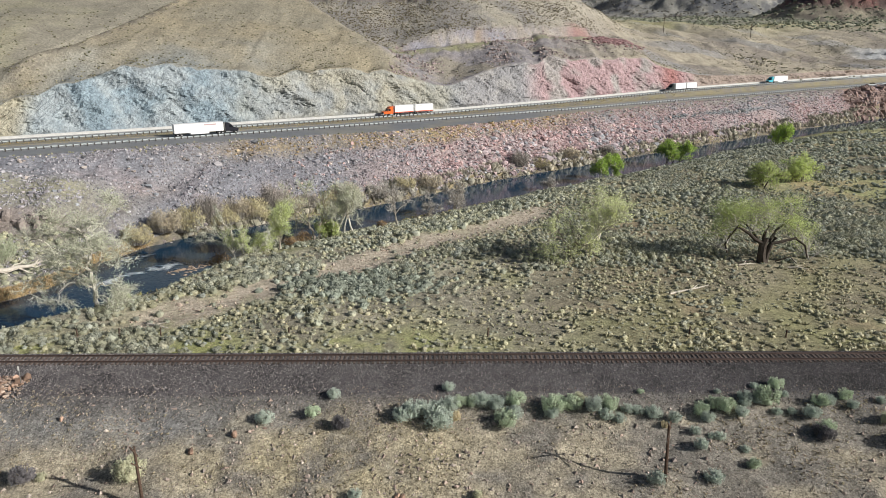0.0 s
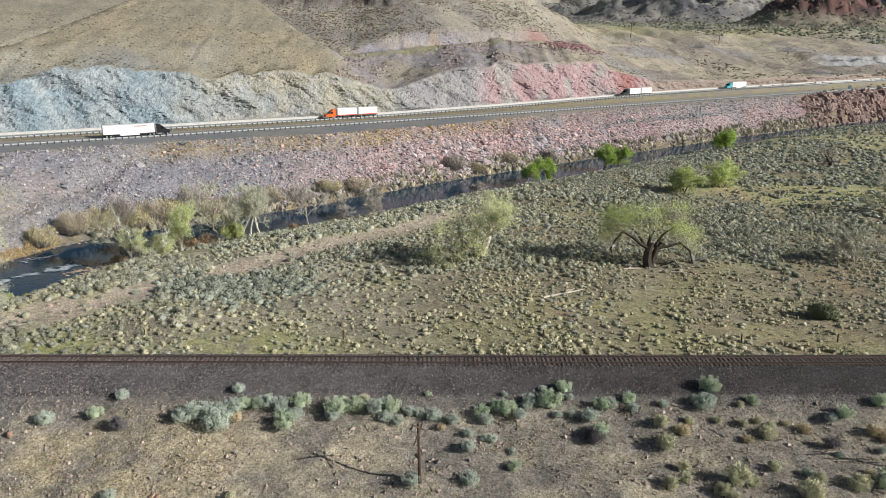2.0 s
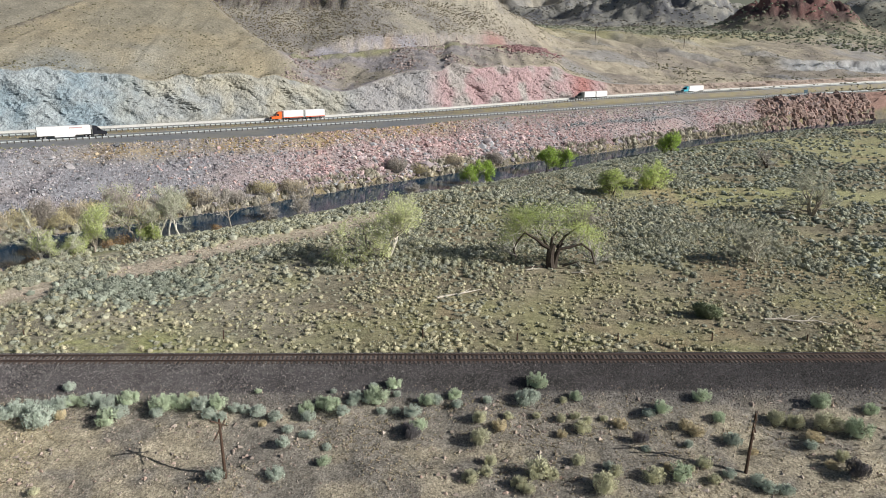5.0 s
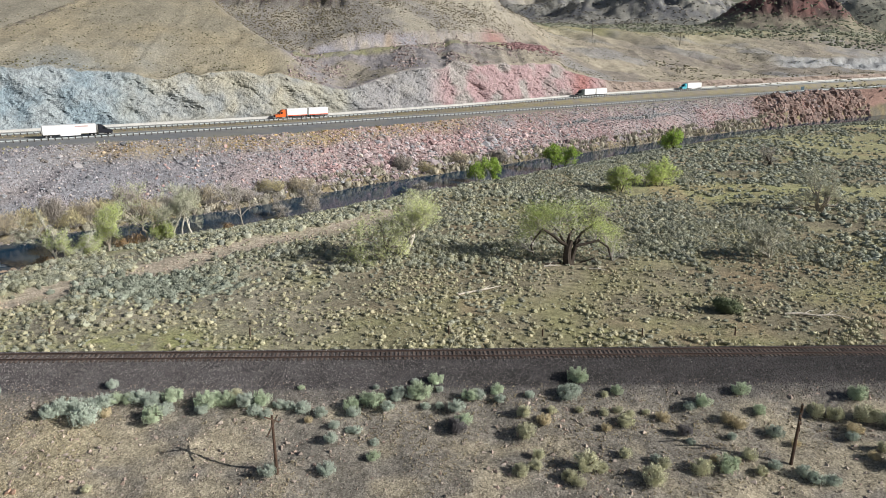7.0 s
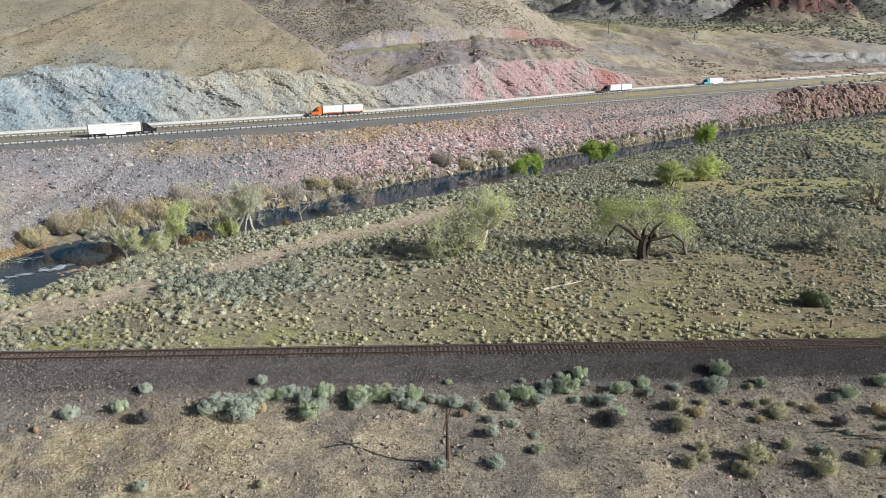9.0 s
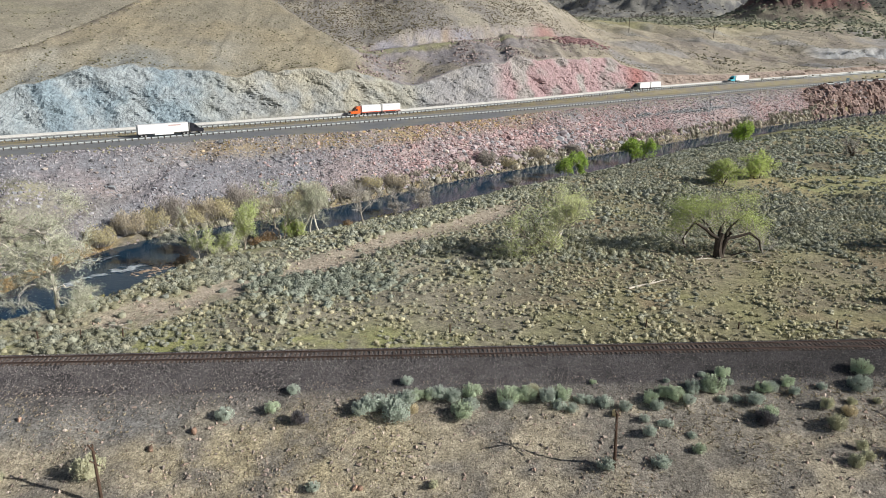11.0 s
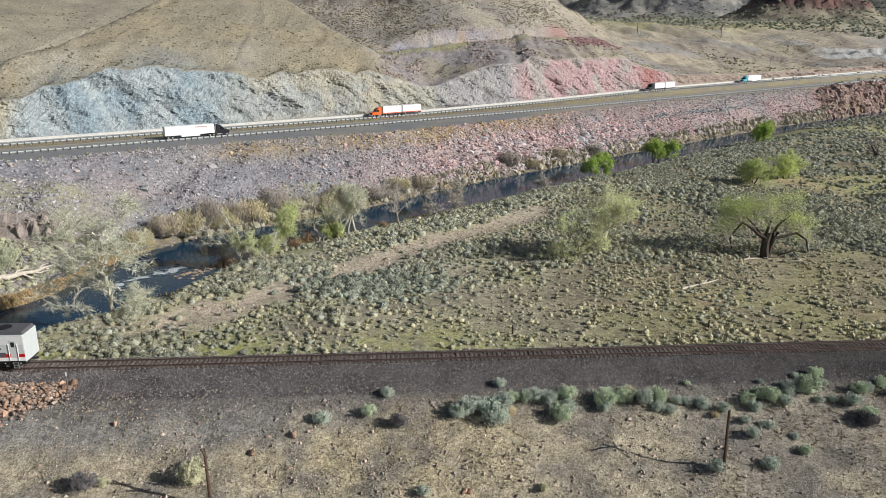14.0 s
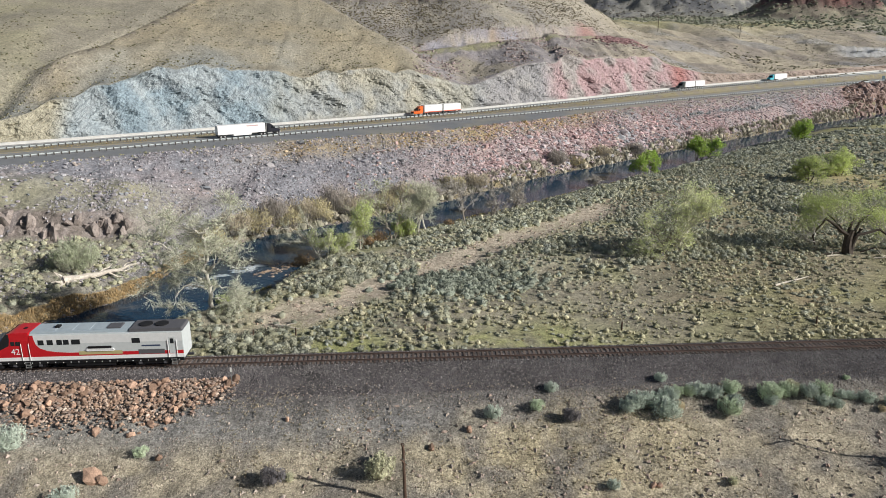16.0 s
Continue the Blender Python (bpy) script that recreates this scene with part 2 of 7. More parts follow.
def hill_z(x, y):
    c1 = cut_top(x)
    d = y - c1
    t = cut_top_z(x)
    front = 31.5 + ((y - near_rail(x)) * 0.85 - 41) * 0.36 + fbm(x, y, 40, 4, 41) * 2.0 + np.abs(fbm(x * 1.6, y * 0.5, 16, 3, 42)) * -1.4
    front = t + (front - t) * step(d, 0, 28)
    # beyond its left edge the front hill drops to a draw, with another hill behind
    lx = left_edge(y) - x
    back = 24 + 0.27 * (y - 225) + 0.10 * np.clip(-150 - x, -60, 400) + fbm(x, y, 60, 4, 44) * 4
    z = front + (np.minimum(back, front - 5.0) - front) * step(lx, 0, 9)
    z = np.where(lx > 9, np.maximum(z, np.minimum(back, front - 5.0 + 0.35 * (lx - 9))), z)
    # talus up to the wagon road, its cut bank, and a brown hill with a dark rim
    yb, zb, hb = bench_y(x), bench_z(x), bank_rise(x)
    u = np.clip(d / np.maximum(yb - c1, 4), 0, 1)
    talus = t + (zb - t) * u ** (1 + 0.4 * step(x, -34, -10) * step(x, 36, 8)) + 3.5 * np.exp(-((x - 105) / 8) ** 2 - ((y - 455) / 7) ** 2)
    e = y - yb
    rough = fbm(x, y, 9, 4, 43, 0.6)
    brown = talus + 0.8 * hb * step(e, 5 + rough * 2, 12.5 + rough * 2) + 0.46 * np.clip(e - 8, 0, 46 + 45 * step(x, 20, -30))
    over = brown - 60.0 - 6 * step(x, -12, 14) - 3 * fbm(x, y, 30, 2, 51)
    brown = brown + 5.0 * step(over, 0, 2.5) * (0.75 + fbm(x, y, 5, 3, 52)) + 2.4 * fbm(x, y, 5, 4, 53, 0.6) * np.exp(-((over - 1.5) / 2.5) ** 2)
    brown = brown + 0.35 * hb * fbm(x, y, 7, 3, 141) * np.exp(-((e - 9) / 5) ** 2) + rough * (0.6 + 1.3 * step(u, 0.05, 0.3) * step(e, 2, -2)) * step(d, 0, 4) * (1 - 0.8 * np.exp(-((e - 1.5) / 2.5) ** 2))
    # the open slope further along, with a mound, a gully and a pale eroded bank
    s1 = soft_knots(x, 14, 80, 0.21, 125, 0.17, 200, 0.15, 420, 0.12)
    plain_ = t + s1 * np.clip(d, 0, 45) + 0.155 * np.clip(d - 45, 0, 160) + 0.028 * np.clip(d - 205, 0, 900)
    plain_ = plain_ + fbm(x, y, 60, 4, 45) * 6 * step(d, 15, 70) + rough * 0.9 * step(d, 0, 4) + np.abs(fbm(x + 0.5 * y, y - 0.4 * x, 26, 3, 54)) * -3.0 * step(d, 4, 20)
    gully = (y - 600 + 0.9 * (x - 252)) / 1.35
    plain_ = plain_ - 7.5 * np.exp(-(gully / 13) ** 2) * step(d, 4, 30) * step(y, 700, 640)
    plain_ = plain_ + 2.0 * np.exp(-((x - 176) / 22) ** 2 - ((y - 604) / 16) ** 2)
    pale = step(x, 318, 352) * step(x, 640, 560)
    wav = fbm(x, 0 * x, 14, 3, 46) * 9
    plain_ = plain_ + pale * (-6.0 * step(e, -60, -20) * step(d, 2, 12) + 6.0 * step(d, 44 + wav, 50 + wav) + 4.0 * step(d, 60 + wav, 64 + wav)) + pale * np.abs(fbm(x, y * 0.25, 7, 3, 56)) * -6 * np.exp(-((d - 54 - wav) / 10) ** 2)
    hill = brown_hill(x, y)
    side = plain_ + (np.maximum(brown, plain_) - plain_) * hill
    rx = x - right_edge(y)
    z = z + (side - z) * step(rx, 0, 16)
    # far ridges and the red mesa
    z = z + 105 * np.exp(-((x - 540) / 165) ** 2 - ((y - 1560) / 190) ** 2) * (1 + 0.9 * fbm(x, y, 120, 5, 47, 0.6) - 0.7 * np.abs(fbm(x * 1.3, y * 0.5, 70, 4, 58)))
    z = z + 70 * np.exp(-((x - 860) / 150) ** 2 - ((y - 1330) / 170) ** 2) * (1 + 0.8 * fbm(x, y, 110, 4, 59))
    mesa = np.hypot((x - 565) / 1.1, (y - 1060) / 1.2) + 30 * fbm(x, y, 70, 4, 48)
    z = z + 40 * step(mesa, 128, 15) + 7 * step(mesa, 70, 46) * (0.8 + 1.2 * fbm(x, y, 18, 3, 57)) + 15 * fbm(x, y, 20, 4, 50, 0.62) * step(mesa, 90, 55)
    return z + (50 + 190 * fbm(x, y, 420, 5, 49, 0.55)) * step(y, 1500, 2300) * step(x, 900, 500) + 110 * step(y, 2300, 3400)


# ---- the ground: one sheet from behind the camera to the far ridges ----
def mixc(a, b, f):
    f = np.clip(f, 0, 1)[..., None]
    return a * (1 - f) + b * f


def col(*c):
    return np.array(c, float)


xs = np.concatenate([np.linspace(-2600, -420, 16)[:-1], np.linspace(-420, -190, 52)[:-1], np.linspace(-190, 120, 360)[:-1], np.linspace(120, 330, 170)[:-1],
                     np.linspace(330, 900, 170)[:-1], np.linspace(900, 2600, 36)])
one = np.ones_like(xs)
B1, B2, S0, N1, C0, C1 = near_bank(xs), far_bank(xs), shoulder(xs), near_rail(xs), cut_foot(xs), cut_top(xs)
B2 = np.maximum(B2, B1 + 6)
S0 = np.maximum(S0, B2 + 20)
N1 = np.maximum(N1, S0 + 5)
C0, C1 = np.maximum(C0, N1 + 36.5), np.maximum(C1, N1 + 38)
T0 = track_y(xs)
edges = [(-400 * one, "near", 8), (25 * one, "near", 20), (44 * one, "near", 46), (T0 - 6.4, "ballast", 10), (T0 - 2.3, "ballast", 4), (T0 - 1.75, "ballast", 5), (T0 + 1.75, "ballast", 10), (T0 + 17, "field", 48),
         (B1 - 3, "bank", 5), (B1, "bed", 6), (B2, "bank2", 6), (B2 + 4, "slope", 50), (S0, "road", 8), (N1, "road", 24), (C0, "cut", 34), (C1, "hill", 46), (C1 + 75, "hill", 74), (C1 + 300, "hill", 70),
         (np.maximum(C1 + 900, 1400), "hill", 44), (np.maximum(C1 + 1700, 2200), "hill", 24), (4200 * one, "end", 1)]
ys, kinds = [], []
for (a, kind, n), (b, _, _) in zip(edges[:-1], edges[1:]):
    for k in range(n):
        ys.append(a + (b - a) * k / n)
        kinds.append(kind)
ys.append(edges[-1][0])
kinds.append("end")
Y = np.array(ys)
X = np.broadcast_to(xs, Y.shape).copy()
K = np.array(kinds)


def ground_z(x, y):
    """Height of the ground at a place."""
    x, y = np.asarray(x, float), np.asarray(y, float)
    ty, b1, b2, s0 = track_y(x), near_bank(x), far_bank(x), shoulder(x)
    b2 = np.maximum(b2, b1 + 6)
    s0 = np.maximum(s0, b2 + 20)
    n1 = np.maximum(near_rail(x), s0 + 5)
    c0 = np.maximum(cut_foot(x), n1 + 36.5)
    c1 = np.maximum(cut_top(x), n1 + 38)
    z = near_slope(x, y)
    f = field_z(x, y)
    z = np.where(y > ty - 2.3, 9.55 - 0.02 * np.abs(y - ty), z)
    z = np.where(y > ty + 1.75, 9.5 + (f - 9.5) * np.clip((y - ty - 1.75) / 15.2, 0, 1) ** 0.75, z)
    z = np.where(y > ty + 17, f, z)
    z = np.where(y > b1 - 3, f + (WATER - 0.5 - f) * np.clip((y - b1 + 3) / 3, 0, 1), z)
    z = np.where(y > b1, WATER - 0.5 - 1.0 * np.sin(np.pi * np.clip((y - b1) / (b2 - b1), 0, 1)), z)
    s = far_slope(x, y)
    z = np.where(y > b2, WATER - 0.4 + (s - WATER + 0.4) * np.clip((y - b2) / 4, 0, 1), z)
    z = np.where(y > b2 + 4, s, z)
    z = np.where(y > s0, 11.6 + 0.4 * np.clip((y - s0) / (n1 - s0), 0, 1), z)
    z = np.where(y > n1, 12 + (far_lane_z(x) - 12) * step(y, n1 + 15, n1 + 22), z)
    u = np.clip((y - c0) / (c1 - c0), 0, 1)
    z = np.where(y > c0, far_lane_z(x) + (cut_top_z(x) - far_lane_z(x)) * u, z)
    return np.where(y > c1, hill_z(x, y), z)


Z = ground_z(X, Y)
# crags of the blasted rock cut: blocky ledges and gullies pushed out of the face
iscut = (K == "cut")[:, None] & np.ones_like(Z, bool)
along = X * 0.83 + Y * 0.56
dip, bed = along * 0.77 - Z * 0.64, along * 0.64 + Z * 0.77
crag = fbm(dip * 0.45, bed, 17, 3, 63, 0.55) * 3.6 + fbm(dip * 0.42, bed, 6.5, 5, 61, 0.58) * 2.2 + np.abs(fbm(dip * 0.5, bed, 12, 4, 67, 0.55)) * -2.6 + 0.7
crag = crag - 0.8 * step(np.abs(fbm(dip * 0.35, bed, 8, 4, 69)), 0.05, 0.0) - 0.7 * step(np.abs(fbm(along - Z * 0.3, Z * 0.8, 4, 3, 70)), 0.06, 0.0)
top_fade = np.clip((Z - far_lane_z(X)) / 2.0, 0, 1) * np.clip((cut_top_z(X) - Z) / 1.5, 0, 1)
Y = np.where(iscut, Y - crag * top_fade * 0.85, Y)
X = np.where(iscut, X + crag * top_fade * 0.4, X)

# colours of soil, stone and rock
n1_, n2_, n3_ = fbm(X, Y, 12, 4, 71), fbm(X, Y, 2.5, 3, 73), fbm(X, Y, 45, 4, 79)
tint = np.zeros(Z.shape + (3,))
dirt = mixc(col(.236, .207, .173), col(.368, .311, .228), 0.52 + n1_ * 1.7 + n2_ * 2.2)
dirt = mixc(dirt, col(.235, .225, .215), step(X + 3 * n1_, -12, -30) * step(Y, 60, 64) * 0.8)
dirt = mixc(dirt, col(.44, .365, .23), np.clip(0.9 * np.exp(-((X + 11) / 11) ** 2 - ((Y - 60) / 4.5) ** 2) * (0.7 + 2 * n2_ + n1_), 0, 0.8))
dirt = mixc(dirt, col(.135, .122, .115), step(Y + 3 * n1_, 63.5, 68.6) * 0.95)
soil = mixc(col(.25, .222, .166), col(.375, .33, .248), 0.5 + n1_ * 1.5 + n2_ * 1.6)
soil = mixc(soil, col(.335, .325, .175), (n1_ + n3_ * 0.8) * 1.6 - 0.25 + 0.3 * step(Y, 112, 100) + 0.35 * step(X, 50, 110))
washf = np.exp(-((Y - wash(X) + 4 * n1_) / 8.2) ** 4) * step(X, -60, -48) * step(X, 36, 22)
soil = mixc(soil, soil * col(.86, .83, .75), step(X, 0, 40) * 0.9)
soil = mixc(soil, col(.45, .43, .22), step(fbm(X, Y, 42, 3, 93), 0.08, 0.25) * step(X, 80, 110) * step(near_bank(X) - Y, 18, 40) * 0.55)
soil = mixc(soil, col(.40, .29, .18), np.clip(fbm(X, Y, 9, 3, 94) * 2.2 - 0.35, 0, 0.5) * step(X, 10, 40))
soil = mixc(soil, col(.34, .335, .14), step(Y, 112, 100) * step(X, 20, 0) * np.clip(1.6 * n1_ + 0.35 + n2_, 0, 0.85))
soil = mixc(soil, col(.47, .39, .305), washf * (0.95 + n2_))
ball = mixc(col(.075, .068, .068), col(.125, .112, .112), 0.5 + n2_ * 1.8)
ball = mixc(ball, ball * 0.64, step(X, 10, 50))
bank = mixc(col(.16, .14, .11), col(.25, .2, .12), 0.5 + n2_ * 2)
u = np.clip((Y - far_bank(X)) / (shoulder(X) - far_bank(X)), 0, 1)
pinkness = step(X, -45, 25) * knots(u, 0, 0.5, 0.25, 0.95, 0.6, 1.0, 0.8, 0.6, 1, 0.4)
grav = mixc(col(.262, .252, .268), col(.35, .275, .262), pinkness + n1_ * 1.2)
grav = mixc(grav, col(.34, .26, .15), step(u, 0.62, 0.82) * step(X, -90, -40) * step(X, 70, 40) * (0.75 + n1_))
grav = mixc(grav, col(.24, .22, .19), step(u, 0.72, 0.9) * step(X, 40, 80) * 0.8)
grav = mixc(grav, col(.27, .24, .18), step(X, -70, -95) * step(u, 0.72, 0.5) * 0.9)
sc = Y - scarp_y(X)
grav = mixc(grav, mixc(col(.31, .285, .2), col(.27, .25, .21), 0.5 + n1_ * 2), step(X, -82, -95) * step(sc, 1, 3) * step(sc, 30, 14) * 0.9)
grav = mixc(grav, mixc(col(.2, .165, .145), col(.3, .255, .235), 0.5 + 2.5 * fbm(X * 2.2, Y, 3, 3, 34)), step(X, -84, -95) * step(sc, -3.5, -2) * step(sc, 3.5, 2))
grav = mixc(grav, col(.2, .22, .23), np.exp(-((u - 0.62) / 0.05) ** 2) * step(X, 85, 105) * step(X, 185, 165) * 0.8)
grav = mixc(grav, col(.27, .17, .14), step(X, 228, 250))
rd = (Y - near_rail(X))
road = np.where((rd < 13.5)[..., None], col(.245, .24, .235), col(.33, .3, .25))
road = np.where((rd < -1)[..., None], mixc(mixc(col(.19, .19, .195), col(.24, .225, .2), 0.4 + n1_ * 2), col(.27, .235, .19), step(X, 30, 70)), road)
road = np.where(((rd > 15.2) & (rd < 21.5))[..., None], mixc(col(.27, .23, .14), col(.23, .2, .16), 0.5 + n2_ * 3), road)
road = np.where((rd > 21.8)[..., None], col(.25, .25, .25), road)
road = np.where((rd > 32.5)[..., None], col(.36, .34, .3), road)
rock = mixc(col(.245, .297, .33), col(.33, .355, .365), 0.5 + n1_ * 2 + 1.6 * fbm(along, Z, 6, 4, 83))
rock = mixc(rock, mixc(col(.315, .32, .315), col(.36, .34, .29), 0.5 + 2 * fbm(along, Z, 9, 3, 84)), step(X, -84, -62))
rock = mixc(rock, col(.38, .34, .26), step(X, -85, -62) * step(X, 15, -5) * (0.12 + 1.3 * fbm(along, Z, 9, 4, 85)))
rock = mixc(rock, mixc(col(.36, .335, .32), col(.30, .285, .285), 0.5 + 2.5 * fbm(along, Z, 7, 3, 88)), step(X, -2, 14) * step(X, 52, 38))
pk = mixc(col(.36, .32, .30), col(.415, .285, .285), 0.2 + 2.8 * fbm(along, Z, 10, 4, 87) + 0.5 * np.exp(-((X - 80) / 18) ** 2))
rock = mixc(rock, pk, step(X, 36, 50))
rock = mixc(rock, col(.33, .12, .1), np.exp(-((X - 128) / 7) ** 2) * 0.7)
rock = mixc(rock, col(.33, .26, .22), step(X, 136, 150))
rock = mixc(rock, col(.385, .345, .26), step(X, -134, -142)) * 1.0
d = Y - cut_top(X)
hill = mixc(col(.35, .295, .205), col(.30, .265, .2), 0.5 + n3_ * 1.5 + n1_)
hill = mixc(hill, col(.27, .275, .26), np.exp(-(d / 30) ** 2) * step(X, -55, -80) * 0.8 * (0.7 + n1_))
hill = mixc(hill, mixc(col(.30, .27, .215), col(.36, .325, .22), 0.5 + n3_ * 2 + n1_), step(left_edge(Y) - X, 0, 10) * 0.85)
# dark band down the draw: dark rock, with the hollow's shade painted in
hill = mixc(hill, col(.15, .13, .11), np.exp(-((left_edge(Y) - X - 2) / 4.0) ** 2) * step(Y, 240, 265) * (0.5 + n2_ * 2))
rx = step(X - right_edge(Y), -3, 6)
up = brown_hill(X, Y)
e = Y - bench_y(X)
ut = np.clip(d / np.maximum(bench_y(X) - cut_top(X), 4), 0, 1)
side = mixc(col(.24, .213, .205), col(.32, .277, .245), 0.5 + n2_ * 2 + n1_ * 1.8)
side = mixc(side, col(.30, .255, .16), step(n1_, 0.1, 0.3) * 0.5)
side = mixc(side, col(.285, .265, .15), np.exp(-((e + 1.5) / 4.0) ** 4) * 0.95 * (0.8 + n2_))
lift = step(e, 3, 5) * step(e, 12, 9.5) * step(X, -22, -12) * step(X, 104, 92)
side = mixc(side, mixc(col(.305, .28, .285), col(.36, .305, .245), 0.5 + n1_ * 1.5 + n2_ + step(X, 25, 50) - 0.5), lift * 0.95)
side = mixc(side, col(.42, .27, .12), lift * np.exp(-((X - 19) / 3) ** 2) * 0.4)
side = mixc(side, col(.37, .165, .15), step(e, 2.5, 4) * step(e, 16, 12) * np.exp(-((X - 81) / 7) ** 2) * 0.85)
side = mixc(side, col(.3, .12, .09), np.exp(-((X + 18) / 3) ** 2 - ((e - 3) / 2) ** 2) * 0.8)
side = mixc(side, mixc(col(.245, .218, .185), col(.355, .31, .235), 0.32 + n1_ * 1.8 + step(X, 10, 75) * 0.6 + 0.8 * n2_), step(e, 9.5, 13))
side = mixc(side, col(.36, .175, .16), step(e, 3, 5) * step(e, 20, 14) * np.exp(-((X - 81) / 8) ** 2) * (0.8 + n2_))
side = mixc(side, col(.085, .068, .06), step(Z - 6 * step(X, -12, 14), 59.6, 61.4) * step(e, 10, 15) * step(X, 40, 10) * (0.7 + n2_ * 1.6 + n1_))
open_ = mixc(col(.41, .345, .25), col(.29, .245, .195), 0.42 + n3_ * 2.0 + n1_ * 1.6 + 0.7 * n2_)
open_ = mixc(open_, col(.335, .315, .29), step(fbm(X, Y, 34, 3, 96), 0.1, 0.3) * 0.6)
open_ = mixc(open_, col(.17, .13, .12), np.exp(-((Y - 600 + 0.9 * (X - 252)) / 1.35 / 9) ** 2) * step(Y, 690, 640) * step(d, 20, 40) * np.clip(0.5 + 2.5 * n1_, 0, 0.9))
open_ = mixc(open_, col(.36, .325, .16), np.exp(-((d - 235) / 60) ** 2) * 0.75 * (0.9 + n1_))
open_ = mixc(open_, mixc(col(.34, .335, .315), col(.26, .25, .24), 0.35 + n2_ * 2.5), step(X, 318, 350) * np.exp(-((d - 54 - fbm(X, 0 * X, 14, 3, 46) * 9) / 13) ** 4))
side = mixc(open_, side, up)
side = mixc(side, mixc(col(.2, .2, .15), col(.34, .31, .22), 0.45 + n1_ * 2.2 + n3_), step(Y, 800, 900) * 0.85)
hill = hill * col(.95, .945, .95)
hill = mixc(hill, side * col(.985, 1.0, 1.06), rx)
far_ = mixc(col(.17, .165, .17), col(.31, .29, .255), 0.45 + n3_ * 2.2 + n1_ * 2.0)
hill = mixc(hill, far_, step(Y, 1180, 1330))
hill = mixc(hill, mixc(col(.36, .32, .26), col(.27, .25, .23), 0.5 + n3_ * 3 + n1_), step(Y, 1750, 2000))
mesa_ = np.hypot((X - 565) / 1.1, (Y - 1060) / 1.2) + 30 * fbm(X, Y, 70, 4, 48)
hill = mixc(hill, mixc(col(.24, .19, .15), col(.3, .26, .19), 0.5 + n1_ * 2.5), step(mesa_, 120, 95) * 0.8)
hill = mixc(hill, mixc(col(.2, .105, .095), col(.1, .07, .065), 0.5 + n1_ * 3), step(mesa_, 78, 60))
for kind, c in (("near", dirt), ("ballast", ball), ("field", soil), ("bank", bank), ("bed", bank * 0.5), ("bank2", bank), ("slope", grav), ("road", road), ("cut", rock), ("hill", hill), ("end", hill)):
    sel = K == kind
    tint[sel] = c[sel]

rows_n, cols_n = Z.shape
ids = np.arange(rows_n * cols_n).reshape(rows_n, cols_n)
quads = np.stack([ids[:-1, :-1], ids[:-1, 1:], ids[1:, 1:], ids[1:, :-1]], -1).reshape(-1, 4)


def sheet(name, verts, faces, tints=None, smooth=False, dome=None):
    me = bpy.data.meshes.new(name)
    faces = np.asarray(faces)
    k = faces.shape[1]
    me.vertices.add(len(verts))
    me.vertices.foreach_set("co", np.asarray(verts, np.float32).ravel())
    me.loops.add(faces.size)
    me.loops.foreach_set("vertex_index", faces.astype(np.int32).ravel())
    me.polygons.add(len(faces))
    me.polygons.foreach_set("loop_start", np.arange(0, faces.size, k, dtype=np.int32))
    me.polygons.foreach_set("use_smooth", np.full(len(faces), smooth))
    me.update(calc_edges=True)
    if tints is not None:
        at = me.attributes.new("tint", "FLOAT_COLOR", "POINT")
        at.data.foreach_set("color", np.concatenate([tints, np.ones((len(tints), 1))], 1).astype(np.float32).ravel())
    if dome is not None:
        me.attributes.new("dome", "FLOAT_VECTOR", "POINT").data.foreach_set("vector", np.asarray(dome, np.float32).ravel())
    return me


def outward(v, centre=(0, 0, 0.15)):
    o = np.asarray(v) - np.asarray(centre, float)
    return o / (np.linalg.norm(o, axis=1, keepdims=True) + 1e-6)


gm = sheet("ground", np.stack([X, Y, Z], -1).reshape(-1, 3), quads, np.clip(tint.reshape(-1, 3) * col(0.96, 1.0, 1.02), 0.02, 0.9))
for m in (M_GROUND, M_BALLAST, M_ASPHALT, M_CUT, M_HILL):
    gm.materials.append(m)
slot = {"near": 0, "ballast": 1, "field": 0, "bank": 0, "bed": 0, "bank2": 0, "slope": 0, "road": 2, "cut": 3, "hill": 4, "end": 4}
gm.polygons.foreach_set("material_index", np.repeat([slot[k] for k in kinds[:-1]], cols_n - 1).astype(np.int32))
gm.polygons.foreach_set("use_smooth", np.repeat([k not in ("cut",) for k in kinds[:-1]], cols_n - 1))
gm.update()
ground = tagged(new("ground", gm), "dry canyon floor and tan hillsides with a blasted rock cut", "ground", kind="structure")


def gz(x, y):
    return float(ground_z(x, y))


# ---- the river ----
wmat = bpy.data.materials.new("river water")
wmat.use_nodes = True
wb = wmat.node_tree.nodes["Principled BSDF"]
wb.inputs["Base Color"].default_value = (0.012, 0.04, 0.074, 1)
wb.inputs["Roughness"].default_value = 0.08
wb.inputs["Specular IOR Level"].default_value = 0.2
wt = wmat.node_tree.nodes.new("ShaderNodeTexNoise")
wt.inputs["Scale"].default_value, wt.inputs["Detail"].default_value = 1.3, 5
wbp = wmat.node_tree.nodes.new("ShaderNodeBump")
wbp.inputs["Strength"].default_value, wbp.inputs["Distance"].default_value = 0.3, 0.06
wg = wmat.node_tree.nodes.new("ShaderNodeNewGeometry")
wmat.node_tree.links.new(wg.outputs["Position"], wt.inputs["Vector"])
wmat.node_tree.links.new(wt.outputs[0], wbp.inputs["Height"])
wmat.node_tree.links.new(wbp.outputs[0], wb.inputs["Normal"])
sel = xs[(xs > -420) & (xs < 700)]
lo, hi = near_bank(sel) - 2.5, np.maximum(far_bank(sel), near_bank(sel) + 6) + 3
